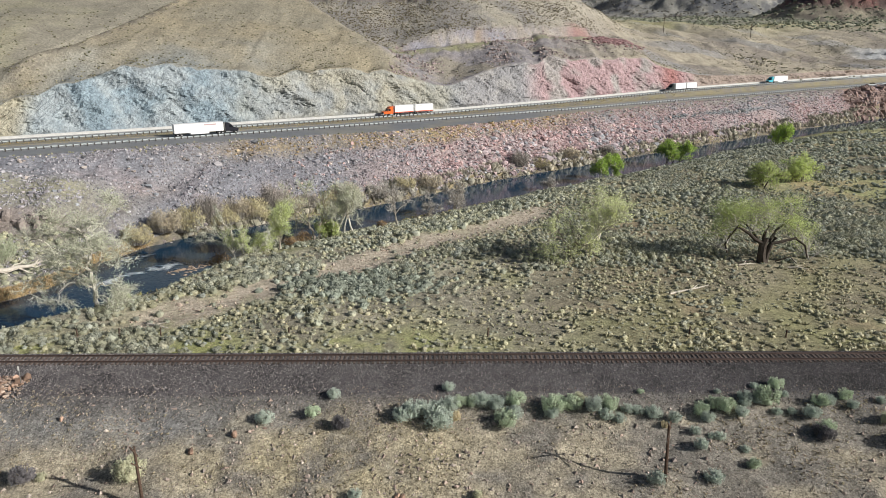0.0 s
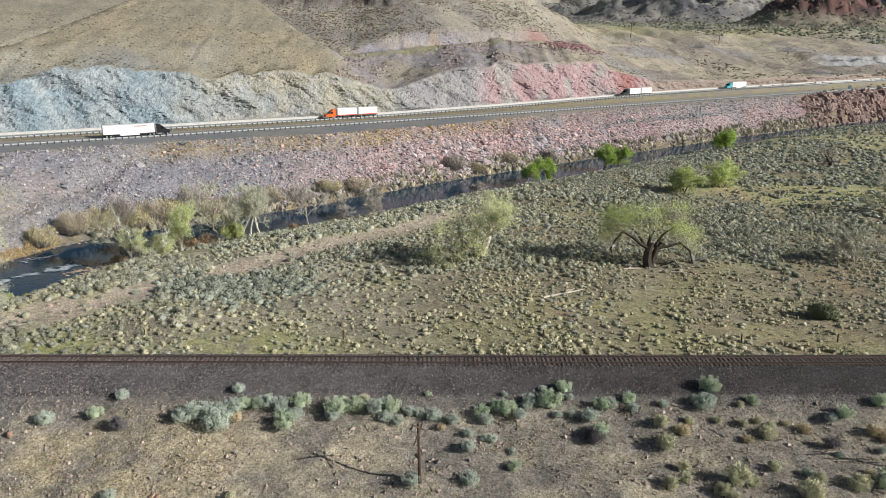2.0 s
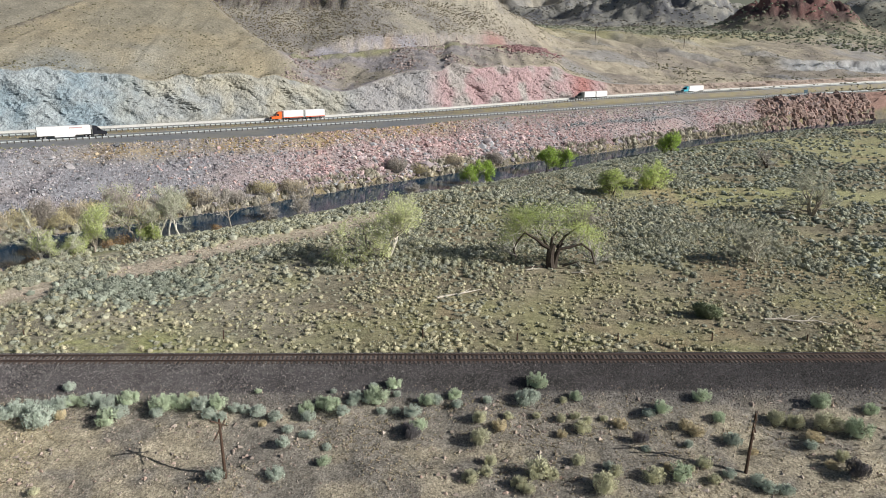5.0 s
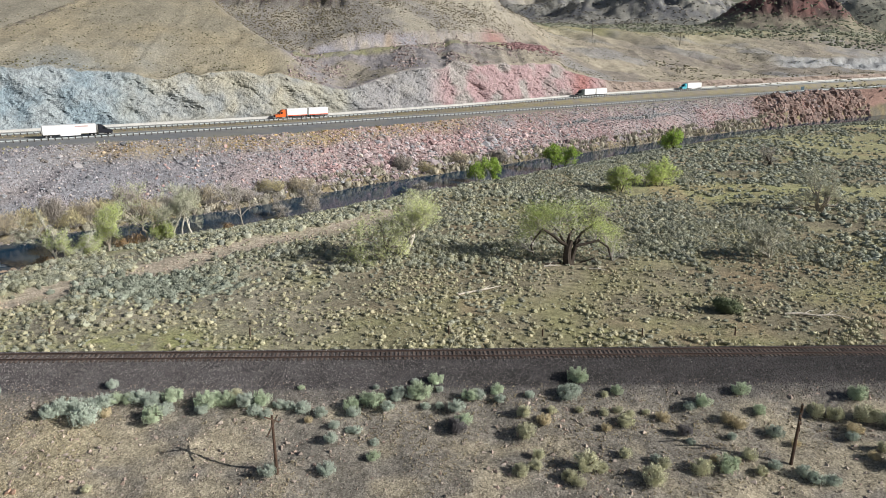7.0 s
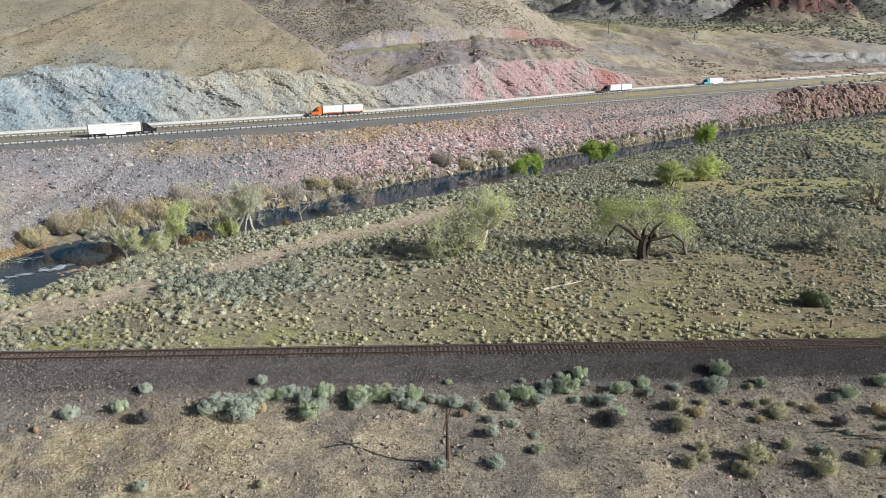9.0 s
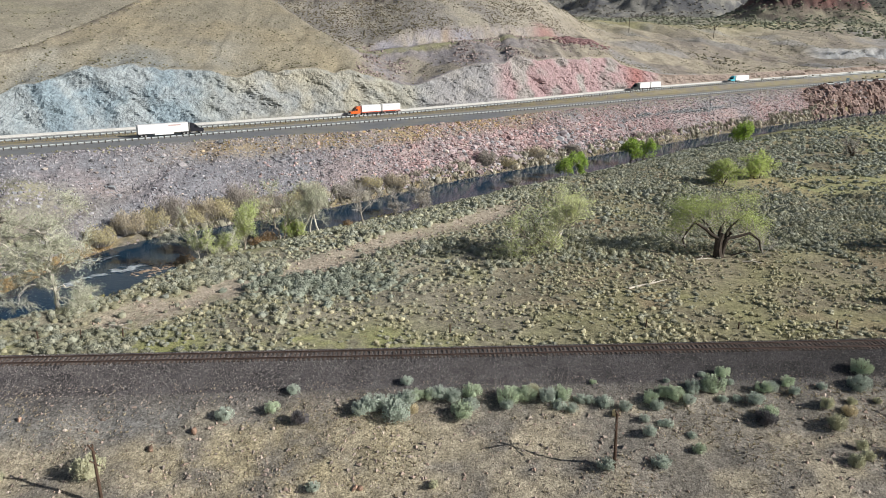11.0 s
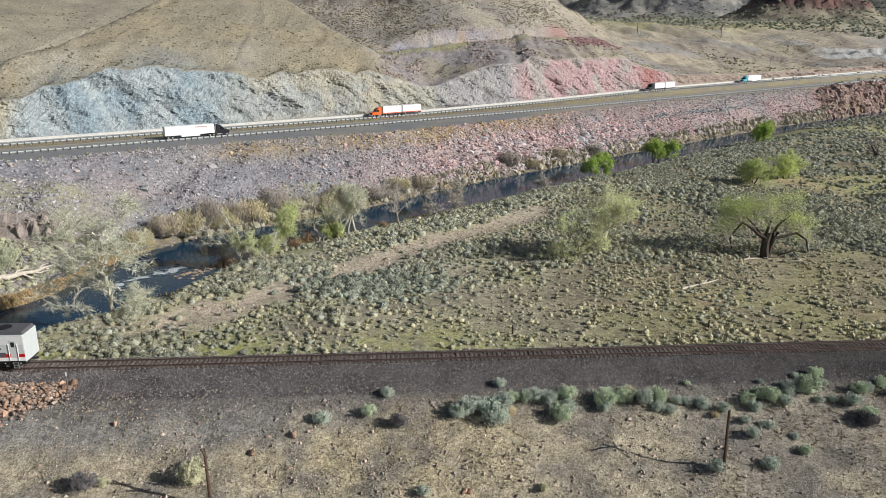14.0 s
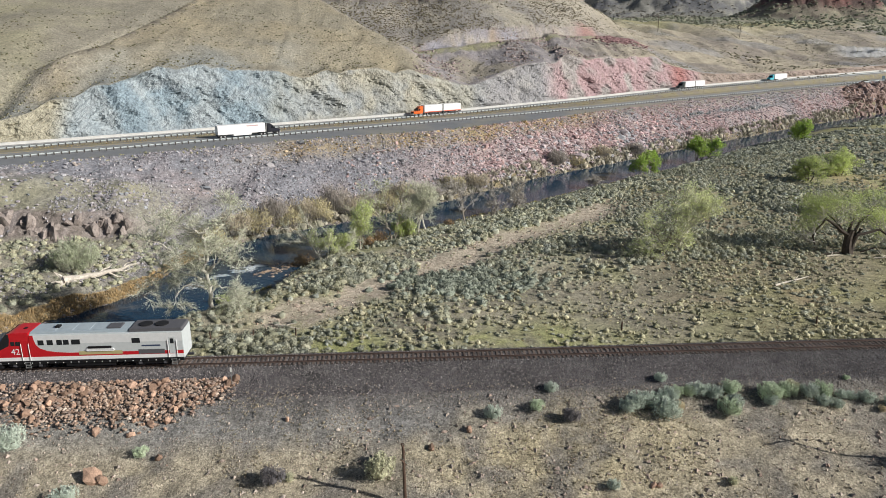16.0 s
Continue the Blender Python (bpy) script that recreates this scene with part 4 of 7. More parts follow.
# ---- loose rock ----
def pebble(seed, rough=0.28, flat=0.75, fine=False):
    g = np.random.default_rng(seed)
    bm = bmesh.new()
    bmesh.ops.create_icosphere(bm, subdivisions=2 if fine else 1, radius=1.0)
    v = np.array([q.co[:] for q in bm.verts])
    f = np.array([[q.index for q in t.verts] for t in bm.faces])
    bm.free()
    for _ in range(5):
        d = g.normal(size=3)
        d /= np.linalg.norm(d)
        h = v @ d
        cutoff = 0.45 + 0.35 * g.random()
        v = v - np.clip(h - cutoff, 0, None)[:, None] * d
    v = v * (1 + rough * (g.random((len(v), 1)) - 0.5)) * (0.7 + 0.6 * g.random(3)) * [1, 1, flat]
    return v, f


ROCKS = [pebble(s) for s in range(10)]
OCTA = np.array([[0, 2, 4], [2, 1, 4], [1, 3, 4], [3, 0, 4], [2, 0, 5], [1, 2, 5], [3, 1, 5], [0, 3, 5]])
CHIPS = [(np.array([[1, 0, 0], [-1, 0, 0], [0, 1, 0], [0, -1, 0], [0, 0, .8], [0, 0, -.6]]) * np.random.default_rng(s).uniform(0.6, 1.2, (6, 1)) + np.random.default_rng(s + 9).normal(0, 0.18, (6, 3)), OCTA) for s in range(8)]
tetra = (np.array([[1, 0, -.3], [-.5, .9, -.3], [-.5, -.9, -.3], [0, 0, 1.0]]), np.array([[0, 1, 3], [1, 2, 3], [2, 0, 3]]))
rng = np.random.default_rng(23)
x = rng.uniform(-175, 300, 36000)
b2, s0 = far_bank(x), shoulder(x)
u = rng.random(len(x))
y = b2 + u * (s0 - b2)
keep = (u > 0.06) & (u < 0.96) & (rng.random(len(x)) < np.clip(0.45 + 0.8 * fbm(x, y, 16, 3, 107) + 0.3 * step(x, -40, 10), 0.04, 1)) & ~((x < -72) & (u < 0.5) & (rng.random(len(x)) < 0.85))
x, y, u = x[keep], y[keep], u[keep]
n = len(x)
size = 0.24 + 0.55 * rng.random(n) ** 2.5 * (1.0 + 1.2 * step(x, -20, 30) * step(u, 0.75, 0.4) * step(x, 130, 70))
size = np.where(rng.random(n) < 0.03, size * 2.0, size)
purple, pink = np.array((.33, .32, .335)), np.array((.475, .333, .327))
tn = mixc(np.broadcast_to(purple, (n, 3)), pink, step(x, -40, 20) * (0.75 + 1.1 * fbm(x, y, 13, 3, 110)) * knots(u, 0, 0.35, 0.25, 0.9, 0.6, 1.0, 0.8, 0.5, 1, 0.3) + 0.5 * (rng.random(n) - 0.5))
tn = mixc(tn, np.array((.4, .29, .15)), step(u, 0.62, 0.8) * step(x, -95, -45) * step(x, 75, 45) * rng.random(n) * 1.3)
tn = mixc(tn, np.array((.3, .32, .34)), (rng.random(n) < 0.18) * 0.8)
tn = mixc(tn, np.array((.19, .215, .225)), np.exp(-((u - 0.62) / 0.06) ** 2) * step(x, 85, 105) * step(x, 190, 165))
tn = mixc(tn, np.array((.52, .45, .4)), (rng.random(n) < 0.06) * 0.9)
tn = tn * (0.55 + 0.8 * rng.random((n, 1)))
small = size < 0.42
stuff("riprap_chips", scatter(CHIPS, x[small], y[small], ground_z(x[small], y[small]) + 0.05, size[small], tn[small], rng, size[small]), M_STONE, "mauve and pink broken stone littering the highway embankment", "rock")
x, y, size, tn = x[~small], y[~small], size[~small], tn[~small]
stuff("riprap_stones", scatter(ROCKS, x, y, ground_z(x, y) + 0.05, size, tn, rng, size), M_STONE, "mauve and pink broken rock spilled down the highway embankment", "rock")
# small scree between the stones
x = rng.uniform(-110, 130, 40000)
b2, s0 = far_bank(x), shoulder(x)
u = 0.12 + 0.85 * rng.random(len(x))
y = b2 + u * (s0 - b2)
x, y = kept(x, y, np.clip(0.6 + 1.2 * fbm(x, y, 10, 3, 108), 0.1, 1))
n = len(x)
size = rng.uniform(0.12, 0.42, n)
tn = mixc(palette(rng, n, (.2, .19, .205), (.42, .4, .41), (.3, .29, .31)), palette(rng, n, (.38, .27, .265), (.5, .37, .36)), step(x, -45, 15))
stuff("embankment_scree", scatter([tetra], x, y, ground_z(x, y) + 0.03, size, tn, rng, size), M_STONE, "mauve and pink scree on the highway embankment", "scree")
# the larger blocks on the bank
bank = thing("riprap_bank", 40, 270, gz(40, 270), "bank of large pink and grey riprap boulders below the highway", "riprap")
M_BLOCK = [mat("pink boulder", (.46, .325, .305), 0.9, scale=1.0, amount=0.2, fine=6.0, bump=0.5, per_object=0.35, spec=0.2), mat("grey boulder", (.33, .31, .31), 0.9, scale=1.0, amount=0.2, fine=6.0, bump=0.5, per_object=0.35, spec=0.2)]
BLOCKS = []
for s in range(8):
    me = sheet("boulder", *pebble(230 + s, 0.3, 0.85))
    me.materials.append(M_BLOCK[s % 4 == 3])
    BLOCKS.append(me)
for i in range(290):
    bx = rng.uniform(-45, 110)
    bu = rng.uniform(0.12, 0.8)
    b2, s0 = float(far_bank(np.array(bx))), float(shoulder(np.array(bx)))
    by = b2 + bu * (s0 - b2)
    s = rng.uniform(0.55, 1.0) * (1.0 if bx > 0 else 0.8)
    ob = new("boulder", BLOCKS[i % 8])
    ob.parent = bank
    ob.matrix_basis = pose(bx - 40, by - 270, gz(bx, by) + 0.25 * s - bank.location.z, *rng.uniform(0, 360, 3)) @ Matrix.Diagonal((s, s * 0.85, s * 0.75, 1))
# ballast stones over the track bed
x = rng.uniform(-78, 118, 105000)
y = 66.0 + 11.2 * rng.random(len(x))
size = rng.uniform(0.04, 0.105, len(x))
lim = rng.random(len(x)) < step(y, 65.8, 69.4)
x, y, size = x[lim], y[lim], size[lim]
stuff("ballast_stones", scatter([tetra], x, y, ground_z(x, y), size, palette(rng, len(x), (.05, .045, .045), (.13, .115, .115), (.44, .41, .4), (.2, .18, .175)) * knots(x, 10, 1.0, 60, 0.68)[:, None], rng, size), M_STONE,
      "dark grey crushed stone ballast beneath the rails", "ballast")
# pebbles on the near slope
x, y = sprinkle(26000, -78, 118, 48, 69.5)
size = 0.035 + 0.12 * rng.random(len(x)) ** 3
stuff("slope_pebbles", scatter([tetra], x, y, ground_z(x, y), size, palette(rng, len(x), (.38, .33, .28), (.2, .18, .16), (.58, .5, .42), (.34, .25, .2)), rng, size), M_STONE, "small tan and grey stones on the dirt slope", "stone")
x, y = sprinkle(6500, -78, 118, 48, 67.5)
x, y = kept(x, y, np.clip(0.55 + 1.6 * fbm(x, y, 8, 3, 115), 0.1, 1))
size = 0.07 + 0.24 * rng.random(len(x)) ** 2.2
stuff("slope_stones", scatter(CHIPS, x, y, ground_z(x, y) + 0.02, size, palette(rng, len(x), (.36, .31, .27), (.22, .19, .17), (.5, .43, .37), (.38, .27, .22)), rng, size), M_STONE, "scattered tan and brown stones on the dirt slope", "stone")
# stones lining the water
x = rng.uniform(-125, 240, 2000)
y = far_bank(x) + rng.uniform(-0.8, 1.6, len(x))
size = rng.uniform(0.15, 0.5, len(x))
stuff("waterline_stones", scatter(ROCKS, x, y, np.maximum(ground_z(x, y), WATER - 0.15), size, palette(rng, len(x), (.25, .22, .2), (.32, .27, .25), (.15, .14, .13)), rng, size), M_STONE, "grey stones along the waterline", "stone")
# wash gravel
x = rng.uniform(-52, 34, 2400)
y = wash(x) + rng.normal(0, 3.6, len(x))
size = 0.05 + 0.22 * rng.random(len(x)) ** 3 + 0.3 * (rng.random(len(x)) < 0.03)
stuff("wash_gravel", scatter(ROCKS[:4] + [tetra] * 5, x, y, ground_z(x, y), size, palette(rng, len(x), (.4, .32, .25), (.33, .25, .19), (.45, .38, .32)), rng, size), M_STONE, "pinkish gravel strewn along the bare wash", "gravel")

# broken rock on the talus under the wagon bench and on its bank
x = rng.uniform(-24, 118, 9000)
f = rng.random(len(x))
y = cut_top(x) + 1 + f * (bench_y(x) + 10 - cut_top(x))
x, y = kept(x, y, np.clip(0.25 + 1.9 * fbm(x, y, 14, 3, 109), 0, 1) * (1 - 0.9 * np.exp(-((y - bench_y(x) - 1.5) / 2.5) ** 2)))
size = 0.25 + 0.85 * rng.random(len(x)) ** 3
stuff("talus_stones", scatter(CHIPS, x, y, ground_z(x, y) + 0.05, size, palette(rng, len(x), (.27, .23, .23), (.36, .28, .27), (.46, .39, .36), (.2, .16, .15)), rng, size), M_STONE, "grey-purple broken rock on the slope above the cut", "rock")
x = 102 + rng.normal(0, 7.5, 950)
y = bench_y(x) - 5 + rng.normal(0, 5.0, len(x))
size = 0.4 + 0.9 * rng.random(len(x)) ** 2
stuff("red_rock_dump", scatter(ROCKS, x, y, ground_z(x, y) + 0.2, size, palette(rng, len(x), (.3, .17, .17), (.36, .24, .24), (.2, .12, .12)), rng, size), M_STONE, "dump of dark red rock on the tan slope", "rock")
# crags over the upper bend
x = rng.uniform(240, 352, 1100)
u = rng.random(len(x)) ** 1.2
y = far_bank(x) + 1 + u * (shoulder(x) - far_bank(x) - 3)
size = rng.uniform(0.8, 2.6, len(x))
stuff("river_crags", scatter([pebble(400 + s, 0.3, 0.95) for s in range(8)], x, y, ground_z(x, y) - 0.7, size, palette(rng, len(x), (.27, .19, .17), (.2, .155, .14), (.34, .25, .22), (.25, .18, .15)), rng, size * 1.1), M_STONE, "rugged red-brown crags above the river bend", "rock")

# heap of rust-brown rock tipped beside the track
rng = np.random.default_rng(31)
M_HEAP = mat("rust-brown rock", (.36, .24, .175), 0.9, scale=1.2, amount=0.25, fine=9.0, bump=0.5, per_object=0.5, spec=0.2)
M_HEAP_S = mat("small rust-brown rock", None, 0.9, scale=1.5, amount=0.2, fine=9.0, bump=0.5, attr=True, per_island=0.35, spec=0.2)
heap_z = gz(-57, 67.5)
heap = thing("rock_heap", -57, 67.5, gz(-57, 67.5), "heap of rust-brown broken rock tipped beside the track", "rock heap")
HEAP = []
for s in range(8):
    v, f = pebble(200 + s, 0.3, 0.9)
    me = sheet("rock", v, f)
    me.materials.append(M_HEAP)
    HEAP.append(me)


def heap_spot():
    while True:
        hx, hy = rng.uniform(-72, -44.5), rng.uniform(63.2, 70.4)
        if hy > 64 + 4.5 * max(0, (hx + 52) / 7.5) + rng.uniform(-1, 1.6) and rng.random() < 1.15 - (70.4 - hy) / 10 and not (hx < -66 and rng.random() < 0.6):
            return hx, hy


for i in range(280):
    hx, hy = heap_spot()
    s = 0.17 + 0.4 * rng.random() ** 3
    ob = new("rock", HEAP[i % 8])
    ob.parent = heap
    ob.matrix_basis = pose(hx + 57, hy - 67.5, gz(hx, hy) - heap.location.z + s * 0.35 + 0.25 * rng.random() * step(hy, 64, 68), *rng.uniform(0, 360, 3)) @ Matrix.Diagonal((s, s * rng.uniform(.7, 1.2), s * rng.uniform(.6, 1), 1))
spots = np.array([heap_spot() for _ in range(3800)])
size = 0.07 + 0.2 * rng.random(len(spots)) ** 2
v, f, tn, _, _ = scatter(ROCKS, spots[:, 0], spots[:, 1], ground_z(spots[:, 0], spots[:, 1]) + 0.1 + 0.25 * rng.random(len(spots)), size, palette(rng, len(spots), (.3, .2, .15), (.42, .29, .2), (.22, .16, .135), (.52, .44, .37)), rng, size)
me = sheet("small_rock", v - np.array(heap.location)[None], f, tn)
ob = part("small_rock", me, M_HEAP_S, heap)
ob["kind"] = "stuff"
for bx, by, s in ((-55.6, 58.9, 1.0), (-54.7, 58.6, 0.8), (-50.2, 60.8, 0.45), (-57.0, 63.6, 0.6), (-38.6, 64.7, 0.4), (-20.5, 62.5, 0.45), (-3.6, 55.6, 0.4), (-4.2, 55.7, 0.35), (-24.3, 60.8, 0.5)):
    me = HEAP[int(abs(bx) * 7) % 8]
    ob = new("boulder", me)
    ob.matrix_world = pose(bx, by, gz(bx, by) + 0.35 * s, 20, 30, bx * 40) @ Matrix.Diagonal((s, s * 0.8, s * 0.75, 1))
    tagged(ob, "rust-brown boulder lying on the dirt slope", "boulder", "boulders on the slope")

# ---- shrubs on the slope below the track ----
M_STEM = plain("grey stems", (.16, .13, .1), 0.9)


def leafy(name, colour, thin=0.0):
    return mat(name, colour, 0.9, scale=1.5, amount=0.15, fine=18.0, bump=0.0, spec=0.1, per_object=0.15, per_island=0.16, dome=0.7, thin=thin)


M_SAGE, M_RABBIT, M_DARK = leafy("sage leaves", (.47, .53, .45)), leafy("rabbitbrush leaves", (.55, .54, .37)), leafy("dead brush", (.17, .16, .165))
M_GREEN, M_STRAW = leafy("green brush leaves", (.49, .57, .4)), leafy("straw brush", (.62, .53, .35))


def shrub_thing(name, seed, material, label, n=1000):
    rng = np.random.default_rng(seed)
    ob = thing(name, 0, 0, -200, label, "shrub", "shrubs on the slope below the track")
    v, f = tufted(seed, 26, n // 9, 0.09, 0.027, 0.3)
    me = sheet("foliage", v, f, None, False, outward(v))
    part("foliage", me, material, ob)
    limbs = []
    for k in range(9):
        a, h = rng.uniform(0, 6.28), rng.uniform(0.35, 0.7)
        e = np.array([math.cos(a) * rng.uniform(.2, .6), math.sin(a) * rng.uniform(.2, .6), h])
        limbs.append(tube([[0, 0, -0.08], e * 0.5 + [0, 0, 0.08], e], [0.045, 0.03, 0.015], 4))
    part("stem_clump", sheet("stem_clump", *joined(limbs)), M_STEM, ob)["kind"] = "stuff"
    return ob


def plant_all(kinds, spots, seed):
    rng = np.random.default_rng(seed)
    for x, y, r in zip(spots[::3], spots[1::3], spots[2::3]):
        src = kinds[int(rng.integers(len(kinds)))]
        s = r * rng.uniform(1.1, 1.3)
        copy_thing(src, pose(x, y, gz(x, y) - 0.03, 0, 0, rng.uniform(0, 360)) @ Matrix.Diagonal((s, s, s * rng.uniform(0.95, 1.25), 1)))


sage_kinds = [shrub_thing("sagebrush", 300 + i, (M_SAGE, M_SAGE, M_GREEN, M_GREEN)[i], "rounded grey-green sagebrush on gravelly ground beside the track") for i in range(4)]
rabbit_kinds = [shrub_thing("rabbitbrush", 320 + i, (M_RABBIT, M_RABBIT, M_STRAW)[i], "olive-tan rabbitbrush on the dry dirt slope") for i in range(3)]
dark_kinds = [shrub_thing("dead_shrub", 340, M_DARK, "dark leafless dead shrub on the dirt slope")]
plant_all(sage_kinds[:2], (-4, 64.5, 1, -3, 65, 1.3, -1.7, 65.3, 1.1, -0.4, 63.9, 1.6, -0.2, 65.9, 1.1, 0.8, 66.1, 1.1, 0.6, 68.7, 0.7, 3.9, 66.9, 1.1, 5.5, 66.4, 1.1, 7.2, 65, 1, 11.1, 65.1, 0.9, 15.4, 65.7, 1.1, 16.5, 64.8, 0.9, 17.7, 64.5, 0.8, 18.9, 65.8, 0.7, 19.8, 65.7, 0.7, 21.4, 65.2, 0.9, 23.3, 64.5, 0.8, 24.9, 62.8, 0.6, 24.8, 60.7, 0.7, 26.5, 62.4, 0.5, 27.2, 62.3, 0.6, 29.1, 60.7, 0.5, 24.8, 56.9, 1, 19.4, 56.4, 1, 26.7, 64.6, 0.8, 30.2, 65, 0.8, 28.9, 68.3, 0.4, 31.4, 67.2, 0.8, 31.1, 66.4, 0.6), 1)
plant_all(sage_kinds[:2], (32.6, 67, 0.6, 33.1, 69.1, 0.5, 35.8, 67.9, 0.5, 34.2, 65.8, 0.6, 35.7, 65.8, 0.5, 37.5, 65.2, 1, 39.9, 66.9, 0.8, 42.2, 66.2, 0.6, 45.4, 66.8, 0.6, 49.5, 66.7, 1.2, 50.3, 67.3, 0.9, 56.3, 57.2, 0.6, 62.3, 65, 0.7, 60.6, 59.9, 0.5, 65.1, 60.5, 0.5, 69.8, 61.2, 0.9, 77.2, 60, 0.7, 69.7, 55, 0.9, 70.4, 54.2, 0.9, 71.8, 53.9, 0.8, 67.5, 56.2, 0.6, -64.4, 62.1, 1.6, -57.2, 56.4, 1.4, -11.4, 67.7, 0.8, -17.9, 64.4, 1, -7.9, 55.4, 0.7), 2)
plant_all(sage_kinds[2:], (1.6, 66.6, 0.9, 3, 66.7, 0.9, 6.3, 64.1, 1.2, 7.5, 66.9, 1.1, 11.3, 66, 1.2, 11.8, 66.6, 1, 13.3, 66.3, 1.1, 17, 66.2, 1.1, 20.8, 68.3, 0.4, 29.1, 58.6, 0.7, 26.3, 65.7, 1, 27.8, 66.4, 0.9, 28.9, 65.8, 1, 33.6, 66.9, 1.3, 35.4, 69, 0.9, 38.1, 63.3, 1, 39, 66.8, 1, 41.9, 67.5, 0.9, 51.1, 69.2, 1.1, 55, 67.2, 0.8, 62.6, 55.7, 1.1, 63.8, 65.3, 1.1, 68.7, 67.2, 1.1, 69.4, 64.1, 0.8, 81.3, 66.2, 1.2, 82.7, 61.5, 1.4, 86.3, 65.6, 0.9, -52, 61.3, 0.8, -13.3, 65.4, 0.9), 3)
plant_all(rabbit_kinds[:2], (14.1, 67.1, 0.9, 53.6, 66.9, 0.5, 44.5, 63.8, 0.8, 44.3, 61.4, 1.1, 47.4, 64.5, 0.6, 45.2, 58.4, 0.8, 44.5, 56.5, 0.7, 43.1, 55.7, 0.9, 47.5, 54.8, 0.9, 48.2, 54.3, 0.7, 49.5, 56.3, 1.4, 50.8, 56.1, 0.8, 53.5, 57.9, 0.8, 56.6, 56, 0.8, 55.1, 54.2, 1.2, 54.5, 64.6, 0.6, 54.8, 62.9, 1, 55.6, 64, 0.6, 57.5, 64.6, 0.5, 60.1, 55.5, 1.1, 63.9, 56.8, 0.6, 65.6, 57.5, 0.9, 65.9, 55.5, 0.7, 75.6, 64, 1.1, 77.4, 63.5, 1, 80.2, 62.8, 1.6, 79.1, 58, 0.8, 52.9, 64.1, 0.6, 50.4, 64.7, 0.5, -29.2, 57.9, 1.6), 4)
plant_all(rabbit_kinds[:2], (-37.5, 58.1, 0.6, 3.1, 55.3, 0.6), 5)
plant_all(dark_kinds, (37.2, 62.3, 1.2, 60.4, 61.2, 0.9, 79.1, 55.6, 1.2, -38.9, 57.8, 1.3, -10.1, 63.6, 1.1), 6)
plant_all(rabbit_kinds[2:], (1.2, 64.9, 0.7, 22.2, 63.8, 0.5, 46.4, 63, 0.9, 52.7, 62.3, 0.6, 59, 63.7, 0.8, 65.5, 62.8, 0.8, 66.4, 62, 0.8, 78, 61.2, 1, 77.6, 57.1, 0.7, 71.2, 59.7, 0.5, 61.9, 57.1, 0.5), 7)
for ob in sage_kinds + rabbit_kinds + dark_kinds:
    for o in (*ob.children_recursive, ob):
        bpy.data.objects.remove(o)


# ---- trees ----
def bark(name, c):
    return mat(name, c, 0.9, scale=1.5, amount=0.25, fine=14.0, bump=0.8, spec=0.2)


M_PALE, M_GREYB, M_BLACKB = bark("pale cottonwood bark", (.62, .58, .5)), bark("grey bark", (.33, .29, .24)), bark("dark furrowed bark", (.07, .057, .047))
M_TWIG = plain("pale twigs", (.55, .54, .44), 0.9)
M_TWIG_G = plain("grey twigs", (.44, .41, .37), 0.9)
M_YOUNG = leafy("young cottonwood leaves", (.68, .72, .38), 0.3)
M_SPRING, M_PALELEAF, M_FRESH = leafy("spring leaves", (.56, .64, .25), 0.3), leafy("pale young leaves", (.52, .56, .39), 0.3), leafy("fresh green leaves", (.38, .52, .12), 0.3)
M_WILLOW = leafy("tan willow twigs", (.5, .43, .31))


def sprays(rng, at, way, length, width, n, fan=0.5):
    """Fans of fine pointed twigs springing from the ends of the boughs."""
    at, way = np.repeat(at, n, 0), np.repeat(way, n, 0)
    way = way + rng.normal(0, fan, way.shape)
    way /= np.linalg.norm(way, axis=1, keepdims=True)
    across = np.cross(way, rng.normal(size=way.shape))
    across /= np.linalg.norm(across, axis=1, keepdims=True) + 1e-9
    ln = length * rng.uniform(0.5, 1.25, (len(at), 1))
    at = at + way * ln * rng.uniform(-0.3, 0.3, (len(at), 1))
    tip = at + way * ln
    v = np.stack([at - across * width, at + across * width, tip], 1)
    return v.reshape(-1, 3), np.arange(3 * len(at)).reshape(-1, 3), tip, way


